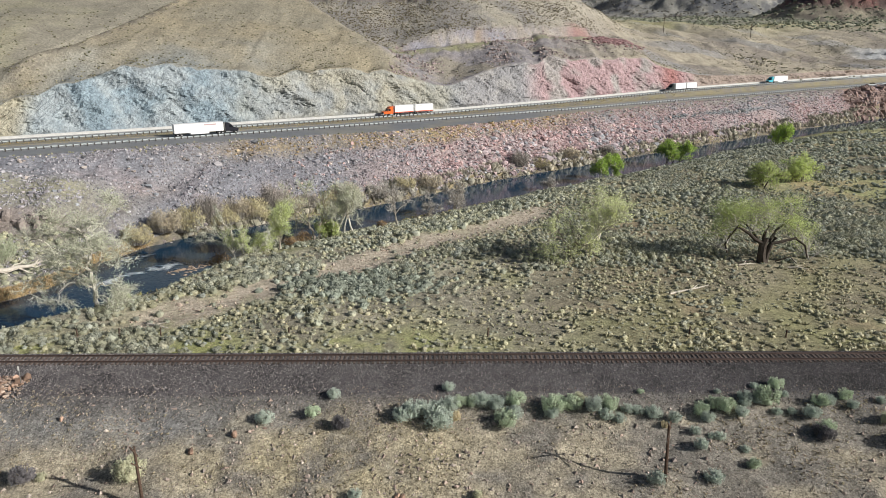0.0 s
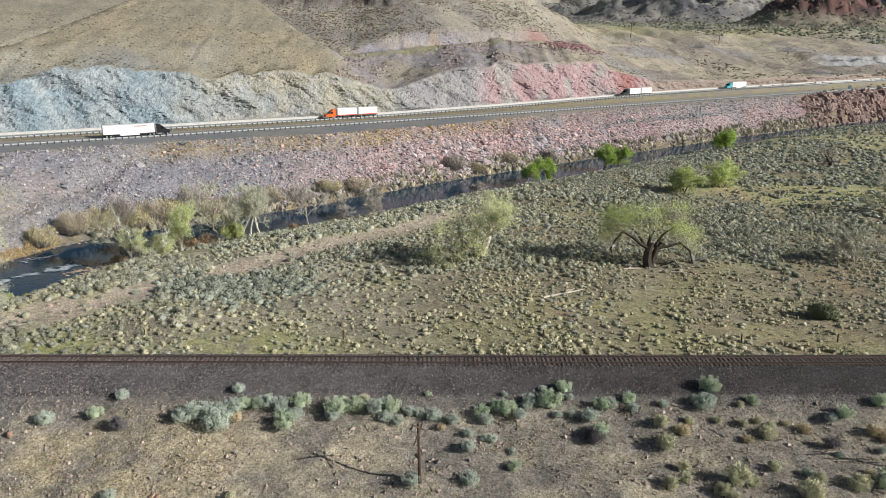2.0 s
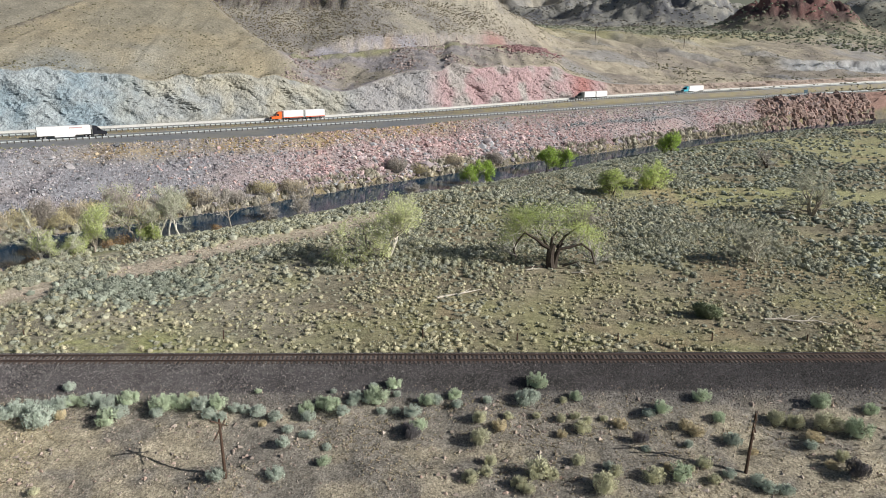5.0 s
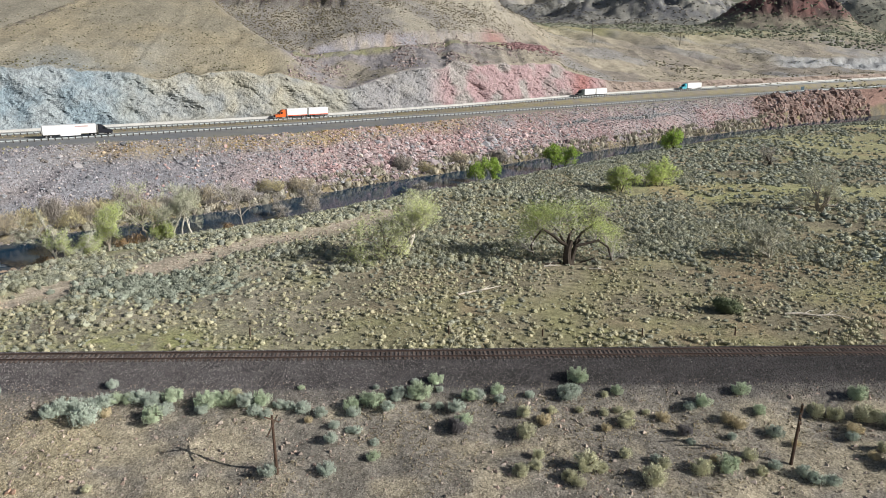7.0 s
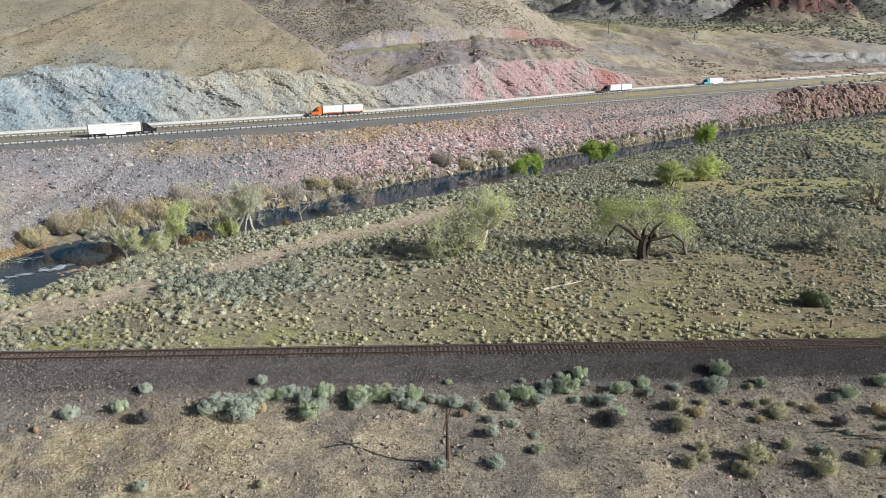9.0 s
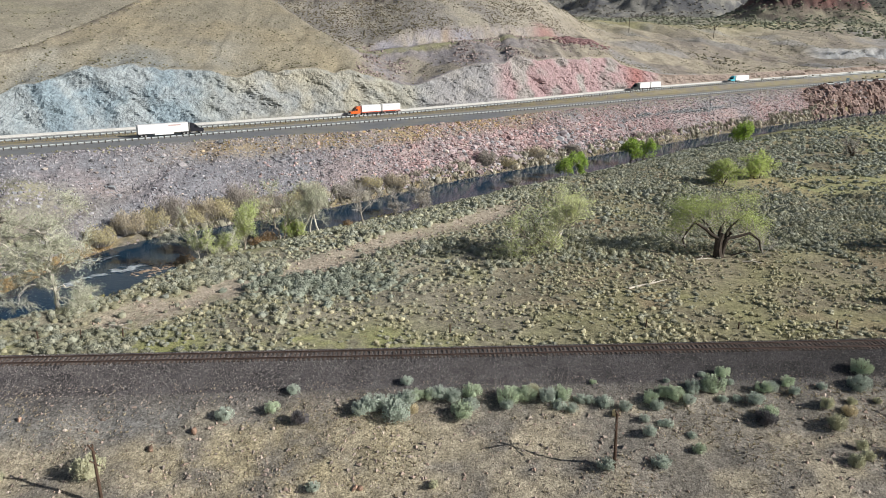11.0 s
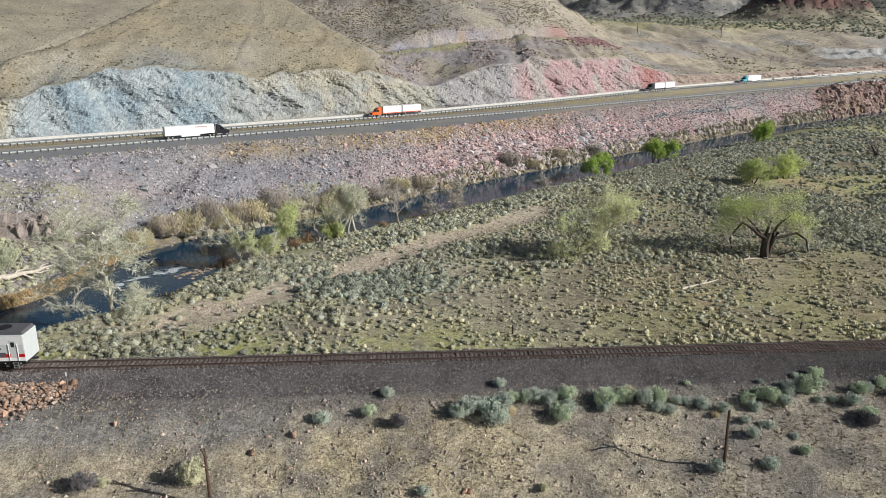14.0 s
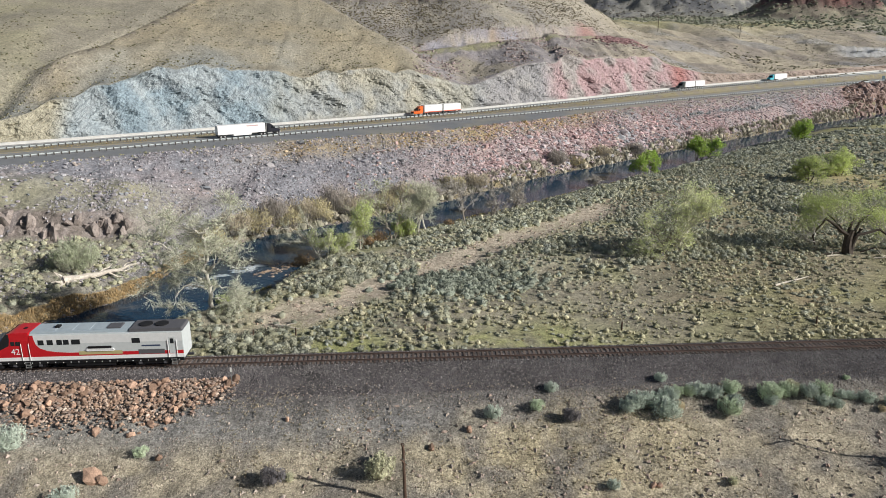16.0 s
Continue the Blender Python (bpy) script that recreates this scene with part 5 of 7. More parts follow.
def tree(name, x, y, height, spread, seed, label, trunk_mat, twig_mat, leaf_mat, stems=1, leaf=0.1, per_tip=9, lean=(0, 0), crook=0.25, levels=3, trunk=0.28, up=0.35, fork=(3, 4), arcs=(), twig=7, tall=0.34, fan=0.5):
    """A tapered trunk that forks into limbs, with sprays of fine twigs and a broken haze of small leaves."""
    rng = np.random.default_rng(seed)
    ob = thing(name, x, y, gz(x, y) - 0.1, label, "tree")
    limbs, twigs, tips, ways = [], [], [], []

    def bough(p, d, length, r, level):
        n = (5, 5, 4, 3, 2, 2)[level]
        pts, q = [p], p
        for k in range(n):
            d = d + rng.normal(0, crook, 3) * (1.0 if level else 0.5) + np.array([0, 0, up * 0.16 * (level > 0)])
            d = d / np.linalg.norm(d)
            q = q + d * length / n * np.array([spread, spread, 1.0] if level else [1, 1, 1])
            pts.append(q)
        rr = np.maximum(np.linspace(r, r * 0.5, n + 1), 0.03)
        (limbs if level < 3 else twigs).append(tube(pts, rr, 7 if level == 0 else (5 if level < 2 else 3)))
        if level >= levels - 1:
            tips.extend(pts[1:])
            ways.extend([d] * n)
        if level < levels:
            for k in range(int(rng.integers(fork[0], fork[1] + 1)) + (level >= 2) + 2 * (level == 0)):
                i = n if k == 0 else int(rng.integers(1 if level == 0 else max(1, n - 2), n + 1))
                side = rng.normal(0, 1, 3)
                side[2] = side[2] * 0.55 + up
                nd = d * 0.55 + side / np.linalg.norm(side) * 0.85
                bough(pts[i], nd / np.linalg.norm(nd), length * rng.uniform(0.5, 0.75), rr[i] * rng.uniform(0.5, 0.68), level + 1)

    for p, r0, r1 in arcs:
        p = np.array(p, float)
        q = np.stack([np.interp(np.linspace(0, len(p) - 1, 4 * len(p)), np.arange(len(p)), p[:, k]) for k in range(3)], -1)
        q[1:] += rng.normal(0, 0.16, (len(q) - 1, 3))
        limbs.append(tube(q, np.linspace(r0, r1, len(q)), 6))
        for i in range(len(q) // 3, len(q), 2):
            for _ in range(1):
                d = (q[i] - q[i - 1]) / np.linalg.norm(q[i] - q[i - 1]) * 0.7 + rng.normal(0, 0.7, 3) + [0, 0, up * 0.5]
                bough(q[i], d / np.linalg.norm(d), height * rng.uniform(0.1, 0.17), max(r1 * 0.8, 0.05), 2)
    for s in range(0 if arcs else stems):
        a = rng.uniform(0, 6.28)
        off = np.array([math.cos(a), math.sin(a), 0]) * (0.5 if stems > 1 else 0)
        d = np.array([lean[0] + off[0] * 0.5, lean[1] + off[1] * 0.5, 1.0])
        bough(off - [0, 0, 0.1], d / np.linalg.norm(d), height * tall, trunk * (1 if stems == 1 else 0.7), 0)
    lv, lf = joined(limbs)
    tv, tf = joined(twigs)
    tips, ways = np.array(tips), np.array(ways)
    k = 1.0 if arcs else height / max(tips[:, 2].max(), lv[:, 2].max())
    part("trunk", sheet("trunk", lv * k, lf), trunk_mat, ob)
    sv, sf, ends, way = sprays(rng, tips * k, ways, 0.085 * height if height < 13 else 1.2, 0.03, twig, fan)
    tv, tf = joined([(tv * k, np.concatenate([tf[:, [0, 1, 2]], tf[:, [0, 2, 3]]])), (sv, sf)])
    part("branchwork", sheet("branchwork", tv, tf), twig_mat, ob)
    if leaf_mat:
        ends = ends + rng.normal(0, 0.2, ends.shape)
        m = max(1, per_tip // 3)
        pick = rng.random(len(ends)) < per_tip / 3 / m
        cv, cf, _, _ = sprays(rng, ends[pick], way[pick] + [0, 0, -0.1], leaf * 2.6, leaf * 0.45, m, 0.6)
        part("crown", sheet("crown", cv, cf, None, False, 0.35 * outward(cv, cv.mean(0) - [0, 0, 0.15 * height])), leaf_mat, ob)
    return ob


def thicket(x, y, height, width, seed, label, twig_mat, leaf_mat, name="willow_thicket", n=800, leaf=0.09):
    """A rounded thicket: many thin stems fanning up from the ground, feathered with fine twigs."""
    rng = np.random.default_rng(seed)
    ob = thing(name, x, y, gz(x, y) - 0.1, label, "willow")
    a, o = rng.uniform(0, 6.28, n), np.sqrt(rng.random(n))
    lump = 0.8 + 0.35 * np.sin(3 * a + seed) * o + rng.normal(0, 0.1, n)
    root = np.stack([np.cos(a) * o * width * 0.6, np.sin(a) * o * width * 0.45, 0 * a], -1)
    top = np.stack([np.cos(a) * o * width, np.sin(a) * o * width * 0.75, height * lump * np.sqrt(1.05 - o ** 2 * 0.85)], -1)
    way = top - root
    across = np.cross(way, rng.normal(size=way.shape))
    across /= np.linalg.norm(across, axis=1, keepdims=True)
    v = np.stack([root - across * 0.045, root + across * 0.045, top], 1).reshape(-1, 3)
    part("stem_clump", sheet("stem_clump", v, np.arange(3 * n).reshape(n, 3)), twig_mat, ob)
    f = rng.uniform(0.35, 1.0, (n * 2, 1))
    at = np.concatenate([root, root]) * (1 - f) + np.concatenate([top, top]) * f
    w = np.concatenate([way, way]) / np.linalg.norm(np.concatenate([way, way]), axis=1, keepdims=True)
    cv, cf, _, _ = sprays(rng, at, w, height * 0.1, leaf * 0.7, 3, 0.8)
    part("foliage", sheet("foliage", cv, cf, None, False, 0.2 * outward(cv, (0, 0, 0.3 * height))), leaf_mat, ob)
    return ob


tree("cottonwood_tree", -60.6, 117.6, 17.0, 1.1, 1, "tall pale cottonwood with white limbs leaning over the water", M_PALE, M_TWIG, M_PALELEAF, 1, 0.1, 5, crook=0.32, levels=4, up=0.2, fork=(2, 2), twig=8, arcs=(
    (((0, 0, -0.2), (0.3, 0, 3.5), (-0.3, 0, 8), (0.2, 0, 11.5), (-0.4, 0, 13.6)), 0.42, 0.2),
    (((-0.4, 0, 13.6), (-2.5, 0.3, 14.6), (-5, 0, 15.2), (-7, -0.3, 14.6)), 0.2, 0.06),
    (((-0.4, 0, 13.4), (0.9, 0.5, 15), (2.6, 0.2, 16.4), (4, 0.3, 16.8)), 0.18, 0.05),
    (((-0.2, 0, 9), (-1.8, -0.3, 10), (-4.2, -0.8, 10.2), (-6.5, -1, 12.4), (-9, -1, 12.8)), 0.22, 0.06),
    (((0, 0, 7.5), (1.8, 0.4, 8.6), (3.6, 0.6, 10.2), (5.2, 0.4, 11.6)), 0.2, 0.05),
    (((0, 0, 5.2), (-2.5, 0.3, 6.2), (-6, 0.4, 7.2), (-9, 0.8, 6.6), (-11.5, 0.8, 4.8)), 0.22, 0.05),
    (((0, 0, 3.8), (-2, -0.8, 5), (-4, -1.2, 4.6), (-5.6, -1.5, 3)), 0.18, 0.05),
    (((0.2, 0, 3.4), (2, -0.5, 4.6), (4.4, -0.8, 4.0), (6, -1, 2.0)), 0.18, 0.05),
    (((0.2, 0, 2.0), (2, -1.2, 2.6), (4, -2, 1.6), (6, -2.4, 0.6)), 0.14, 0.05),
    (((-0.1, 0, 6.5), (0.8, 1.8, 8), (1.0, 3.6, 10)), 0.18, 0.05),
    (((-0.2, 0, 8), (-2, 1.8, 9.5), (-3, 3.4, 11.5)), 0.18, 0.05)))
tree("river_tree", -46.0, 153.0, 10.0, 1.2, 2, "pale half-bare tree leaning over the river bank", M_PALE, M_TWIG, M_PALELEAF, 1, 0.09, 3, crook=0.3, up=0.4, fork=(2, 3), twig=8, arcs=(
    (((0, 0, -0.2), (-0.6, 0, 1.8), (-2.2, 0, 4.2), (-3.6, 0, 6), (-6, 0.2, 7.6), (-8.5, 0.4, 8)), 0.26, 0.06),
    (((-0.6, 0, 1.8), (-0.4, 0.3, 5), (-1.6, 0.4, 8), (-3, 0.5, 10)), 0.18, 0.05),
    (((-2.2, 0, 4.2), (-5, -0.4, 5.2), (-7.5, -0.5, 4.4)), 0.12, 0.05),
    (((0.2, 0, 0), (2, 0, 1.6), (4.6, 0, 2.6), (6.8, 0.2, 4.8), (7.4, 0.2, 6.6)), 0.18, 0.05)))
tree("river_tree", -45.2, 151.6, 7.6, 0.8, 32, "small yellow-green sapling on the river bank", M_PALE, M_TWIG, M_SPRING, 2, 0.1, 5, (0.15, 0), 0.22, 3, 0.14, 0.6, twig=5)
tree("river_shrub", -41.6, 156.0, 4.4, 1.1, 3, "low yellow-green willow sapling on the river bank", M_PALE, M_TWIG, M_SPRING, 4, 0.1, 5, (0.1, 0), 0.25, 3, 0.1, 0.4, twig=5)
tree("river_tree", -38.6, 160.0, 10.8, 0.62, 4, "young yellow-green cottonwood on the river bank", M_GREYB, M_TWIG, M_SPRING, 3, 0.11, 6, (0.02, 0), 0.2, 3, 0.18, 0.6, twig=6)
tree("river_tree", -30.4, 165.4, 13.0, 1.1, 5, "broad forked cottonwood in spring leaf on the river bank", M_GREYB, M_TWIG, M_SPRING, 1, 0.1, 4, crook=0.28, up=0.5, fork=(2, 3), twig=6, arcs=(
    (((0, 0, -0.2), (-0.8, 0, 3), (-1.6, 0, 5), (-3.6, 0, 7), (-6, 0.2, 9.6), (-7.4, 0.4, 11.6)), 0.34, 0.06),
    (((0.6, 0, -0.2), (0.9, 0, 3), (1.6, 0.2, 5.5), (2.4, 0.4, 8), (2.2, 0.4, 11)), 0.3, 0.06),
    (((-1.6, 0, 5), (-1.0, 0.6, 8), (-1.6, 0.8, 11), (-2.4, 1, 12.6)), 0.2, 0.05),
    (((-1.2, 0, 4), (-3.6, -0.4, 5.2), (-6, -0.6, 6)), 0.16, 0.05),
    (((-3.6, 0, 7), (-6.6, 0.3, 8), (-8.4, 0.4, 9)), 0.14, 0.05),
    (((1.2, 0, 4), (2.8, 0.2, 4.8), (4.2, 0.3, 6.2)), 0.14, 0.05)))
tree("river_tree", -25.9, 168.3, 13.6, 0.6, 6, "slim cottonwood with pale bark on the river bank", M_PALE, M_TWIG, M_PALELEAF, 1, 0.09, 2, (0.03, 0), 0.22, 3, 0.24, 0.5, twig=8, tall=0.42)
tree("river_tree", -24.4, 170.4, 13.4, 0.6, 7, "slim cottonwood with pale bark on the river bank", M_PALE, M_TWIG, M_PALELEAF, 1, 0.09, 3, (0.1, 0), 0.22, 3, 0.22, 0.5, twig=8, tall=0.42)
tree("river_tree", -22.4, 172.0, 14.0, 0.75, 8, "slim cottonwood with pale bark on the river bank", M_PALE, M_TWIG, M_PALELEAF, 1, 0.09, 2, (0.12, 0), 0.22, 3, 0.24, 0.5, twig=9, tall=0.42)
tree("river_shrub", -27.6, 167.0, 5.0, 0.8, 9, "bright yellow-green willow shrub under the cottonwoods", M_GREYB, M_TWIG, M_SPRING, 4, 0.11, 6, (0, 0), 0.22, 3, 0.1, 0.5, twig=5)
tree("river_tree", -11.9, 181.5, 12.5, 0.8, 10, "slender bare-stemmed tree at the water's edge", M_GREYB, M_TWIG_G, None, 1, lean=(-0.08, 0), crook=0.2, trunk=0.17, twig=9, tall=0.5)
tree("river_tree", -5.1, 187.0, 8.4, 0.9, 11, "grey leafless tree at the water's edge", M_GREYB, M_TWIG_G, None, 2, lean=(0.05, 0), trunk=0.2, twig=9, fork=(2, 3))
tree("river_tree", 2.6, 197.5, 8.8, 0.9, 12, "grey leafless tree at the water's edge", M_GREYB, M_TWIG_G, M_WILLOW, 2, 0.07, 2, lean=(0.1, 0), trunk=0.2, twig=8)
tree("field_tree", 25.6, 140.3, 10.5, 1.2, 13, "forked cottonwood with yellow-green leaves among the sage", M_GREYB, M_TWIG, M_YOUNG, 1, 0.12, 9, crook=0.3, up=0.1, fork=(2, 3), twig=6, arcs=(
    (((0, 0, -0.2), (0.4, 0, 2), (1.4, 0, 3.6), (2.4, 0, 6), (2.8, 0, 9)), 0.34, 0.07),
    (((0.5, 0, 2.2), (-1, 0, 4.4), (-2.4, 0.2, 6.4), (-3.6, 0.2, 8)), 0.22, 0.05),
    (((-1, 0, 4.4), (-3.4, -0.3, 5), (-5.4, -0.5, 3.4), (-6.2, -0.6, 1.6)), 0.18, 0.05),
    (((1.0, 0, 3), (3, -0.2, 3.6), (4.6, -0.4, 2.6)), 0.18, 0.05),
    (((0.3, 0, 1.5), (-1.6, -1, 2.6), (-3.2, -1.4, 1.6)), 0.14, 0.05),
    (((1.4, 0, 3.6), (0.6, 1.4, 6.4), (0, 2, 9)), 0.2, 0.05)))
tree("field_tree", 30.2, 145.5, 14.0, 0.85, 14, "grey cottonwood with few leaves among the sage", M_PALE, M_TWIG, M_YOUNG, 2, 0.12, 9, (0.1, 0), 0.24, 3, 0.4, 0.5, twig=6)
tree("field_tree", 144.1, 186.2, 13.0, 1.0, 15, "stout grey cottonwood, nearly bare, in the sage flat", M_GREYB, M_TWIG, M_PALELEAF, 2, 0.09, 1, (0, 0), 0.26, 3, 0.6, 0.5, twig=9)
tree("bare_tree", 109.9, 143.4, 8.0, 1.3, 16, "small leafless grey tree among low sage", M_PALE, M_TWIG, None, 4, trunk=0.16, twig=10)
tree("dead_tree", 165.0, 261.0, 8.0, 1.0, 17, "dark dead snag standing in dense sage", M_BLACKB, M_TWIG_G, None, 2, lean=(-0.1, 0), trunk=0.45, twig=3)
for x, y, h, s in ((95.2, 210.8, 7.5, 21), (110.5, 220.5, 8.8, 22)):
    tree("green_tree", x, y, h, 1.25, s, "low spreading tree in fresh yellow-green leaf", M_BLACKB, M_TWIG_G, M_SPRING, 3, 0.16, 10, (0, 0), 0.28, 3, 0.2, 0.4, twig=5)
for x, y, h, s in ((54.3, 246.0, 9.0, 23), (60.9, 253.0, 8.5, 24), (85.5, 275.0, 9.0, 25), (91.0, 279.0, 9.5, 26), (141.0, 306.0, 9.5, 27), (145.0, 309.0, 8.0, 28)):
    tree("green_tree", x, y, h, 0.9, s, "fresh green leafy tree standing at the water's edge", M_PALE if s < 25 else M_BLACKB, M_TWIG_G, M_FRESH, 2, 0.2, 10, (0, 0), 0.26, 3, 0.2, 0.5, twig=4)
tree("dead_tree", 109.3, 292.0, 6.0, 0.8, 29, "small bare snag beside the river", M_GREYB, M_TWIG_G, None, 1, trunk=0.2, twig=3)
tree("dead_tree", 78.0, 172.0, 7.0, 1.2, 30, "bare grey snag among dense sage", M_GREYB, M_TWIG_G, None, 3, trunk=0.2, up=0.15, twig=6)
tree("dead_tree", 34.5, 232.5, 4.5, 1.0, 31, "small bare shrub at the river's edge", M_GREYB, M_TWIG_G, None, 4, trunk=0.1, twig=4)
tree("field_bush", 88.0, 113.8, 2.6, 1.1, 34, "dark green round bush in the open flat", M_GREYB, M_TWIG_G, leafy("dark green leaves", (.24, .28, .17)), 6, 0.1, 9, (0, 0), 0.25, 3, 0.07, twig=4)
M_OLIVE, M_AUTUMN, M_GREYW = leafy("olive willow leaves", (.5, .44, .26)), leafy("rust-orange brush", (.36, .24, .12)), leafy("grey willow twigs", (.37, .33, .29))
thicket(-96.0, 146.0, 7.0, 5.5, 33, "broad pale willow just leafing out on the bench", M_TWIG, M_PALELEAF, "pale_willow", 1000)
for i, x in enumerate((-74, -70, -66, -62, -58.5, -55, -51, -47, -43, -39, -34, -29, -20, -13, -5, 28, 36, 49, 67)):
    kind = (M_OLIVE, M_WILLOW, M_OLIVE, M_GREYW)[i % 4] if x < -44 else (M_GREYW, M_OLIVE, M_WILLOW)[i % 3]
    thicket(x, float(far_bank(np.array(x))) + 3.0 + 1.5 * (i % 2), (6.4 if x < -40 else 4.6) * (0.8 + 0.14 * (i * 5 % 4)), 4.3 + 0.6 * (i * 7 % 3), 50 + i,
            "grey-tan leafless willow thicket on the far bank" if kind is M_GREYW else "tan-olive willow thicket on the far bank", M_TWIG_G, kind)
for x, y, h, s in ((-50.4, 155.2, 3.6, 90), (-33.5, 165.8, 3.4, 91), (-36.0, 163.0, 2.6, 92), (-62.6, 132.0, 2.0, 93), (-16.0, 182.0, 2.0, 94)):
    thicket(x, y, h, h * 0.75, s, "rust-orange dry brush at the river's edge", M_TWIG_G, M_AUTUMN if s != 93 else M_SPRING, "bank_brush", 300)


# the old twisted cottonwood
def old_tree(x, y):
    rng = np.random.default_rng(77)
    ob = thing("old_cottonwood", x, y, gz(x, y) - 0.1, "gnarled old cottonwood with dark arching limbs and yellow-green crown", "tree")
    ob.matrix_world = ob.matrix_world @ Matrix.Scale(1.18, 4)
    arcs = [
        ([(0, 0, 0), (-.2, 0, 1.6), (-.1, 0.1, 3.0), (.3, .1, 4.4)], [1.05, .85, .8, .6]),
        ([(.6, 0.2, 0), (.8, .2, 1.8), (1.2, .1, 3.2), (1.9, 0, 4.6)], [.7, .55, .5, .4]),
        ([(-.1, 0, 2.8), (-1.2, 0, 4.2), (-2.6, -.2, 5.6), (-4.6, -.3, 6.2), (-6.0, -.3, 5.4), (-6.4, -.3, 3.6), (-6.2, -.4, 2.4)], [.55, .5, .45, .42, .36, .3, .2]),
        ([(1.5, 0, 3.8), (3.2, -.1, 4.0), (5.2, -.2, 4.2), (6.6, -.2, 3.4), (7.2, -.3, 1.6), (7.9, -.3, .7)], [.45, .4, .36, .3, .24, .12]),
        ([(.3, .1, 4.2), (.2, .4, 5.6), (.8, .8, 6.6)], [.5, .4, .3]),
        ([(-.1, .3, 3.2), (-1.6, 1.6, 5.2), (-3.4, 2.6, 6.8)], [.45, .34, .2]),
        ([(1.2, .3, 3.6), (2.8, 1.8, 5.4), (4.6, 2.8, 6.8)], [.45, .34, .2]),
        ([(-1.4, 0, .2), (-3.0, -.6, .5), (-4.6, -.9, .3)], [.3, .2, .1]),
        ([(2.0, -.8, .2), (4.2, -1.2, 1.2), (5.6, -1.4, .2)], [.24, .2, .1]),
    ]
    part("trunk", sheet("trunk", *joined([tube(np.array(p) + (rng.normal(0, 0.22, (len(p), 3)) if i > 1 else 0), np.array(r) * (0.62 if i > 1 else 0.85), 8) for i, (p, r) in enumerate(arcs)])), M_BLACKB, ob)
    twigs, tips = [], []
    starts = [np.array(p[i]) for p, _ in arcs[2:7] for i in range(2, len(p))] * 3
    for s in starts:
        d = np.array([rng.normal(0, 1), abs(rng.normal(0.4, 1)), rng.uniform(0.4, 1.4)])
        d /= np.linalg.norm(d)
        q = s + d * rng.uniform(1.5, 3.2)
        twigs.append(tube([s, (s + q) / 2 + rng.normal(0, .2, 3), q], [.09, .06, .04], 4))
        for _ in range(7):
            e = (s + q) / 2 + (q - s) * rng.uniform(0, .5) + rng.normal(0, 1, 3) * [1.5, 1.5, .8] + [0, 0, .9]
            twigs.append(tube([(s + q) / 2, e * .6 + q * .4, e], [.04, .03, .015], 3))
            tips.append(e)
            tips.append(e * .7 + q * .3)
    part("branchwork", sheet("branchwork", *joined(twigs)), M_TWIG_G, ob)
    tips = np.array(tips)
    tips = tips[(np.abs(tips[:, 0]) < 9.5) & ((tips[:, 2] > 4.6) | (tips[:, 1] > 1.0))] + [0, 0.6, 0.5]
    at = np.repeat(tips, 52, 0) + rng.normal(0, .6, (len(tips) * 52, 3))
    cv, cf = leaves(rng, at, 0.1)
    part("crown", sheet("crown", cv, cf, None, False, 0.35 * outward(cv, (0, 1, 3.5))), M_SPRING, ob)


old_tree(64.8, 139.5)


# ---- fallen wood ----
M_BLEACH = bark("bleached wood", (.62, .56, .48))


def fallen(name, x, y, turn, runs, label, dz=0.0):
    ob = thing(name, x, y, gz(x, y) + dz, label, "driftwood", turn=turn)
    part("trunk", sheet("trunk", *joined([tube(p, r, 7) for p, r in runs[:1]])), M_BLEACH, ob)
    for p, r in runs[1:]:
        part("branch", sheet("branch", *tube(p, r, 5)), M_BLEACH, ob)


fallen("driftwood_log", -94.0, 136.5, 28, [
    ([(0, 0, 1.0), (1.2, .1, 1.15), (2.6, -.1, 1.1), (4.2, .15, 1.25), (6, 0, 1.2), (8, .25, 1.5), (10, .1, 1.45), (12, .5, 2.0), (14.2, .3, 2.3)], [1.0, .72, .6, .56, .5, .4, .34, .22, .07]),
    ([(0, 0, 1.0), (-.5, .5, 1.9), (-1.2, .5, 2.5), (-1.5, .2, 3.1)], [.55, .36, .2, .06]),
    ([(.1, 0, .9), (-.7, -.5, .9), (-1.5, -.9, 1.4), (-2.3, -1.0, 1.3)], [.5, .3, .18, .06]),
    ([(.1, 0, .8), (-.4, -.9, .4), (-1.3, -1.6, .1), (-2.4, -2.4, -.2)], [.5, .32, .2, .08]),
    ([(.3, 0, .8), (.6, -1.1, .6), (.4, -2.0, .1), (1.0, -2.8, -.2)], [.5, .36, .22, .1]),
    ([(.8, 0, .9), (1.7, -1.0, .9), (3.0, -1.6, .4), (4.1, -2.4, -.1)], [.42, .3, .2, .08]),
    ([(.2, .2, 1.0), (-.2, 1.1, 1.5), (-.9, 1.8, 1.7)], [.42, .25, .08]),
    ([(4.4, 0, 1.2), (5.4, -.7, .8), (6.2, -.8, .2), (7.2, -1.3, 0)], [.28, .2, .14, .06]),
    ([(6.2, 0, 1.2), (7.1, .7, 1.9), (8.3, .9, 2.1), (9.2, 1.4, 2.7)], [.24, .16, .11, .04]),
    ([(7.8, .2, 1.4), (8.8, -.5, .9), (9.6, -.5, .3), (10.8, -1.0, .2)], [.26, .17, .12, .05]),
    ([(9.8, .1, 1.5), (10.9, -.4, 1.2), (12.2, -.3, 1.5), (13.2, -.7, 1.3)], [.2, .13, .09, .03]),
    ([(10.8, .3, 1.7), (11.6, .9, 2.4), (12.9, 1.1, 2.6)], [.16, .1, .03])], "bleached fallen cottonwood trunk with its root plate on the bank")
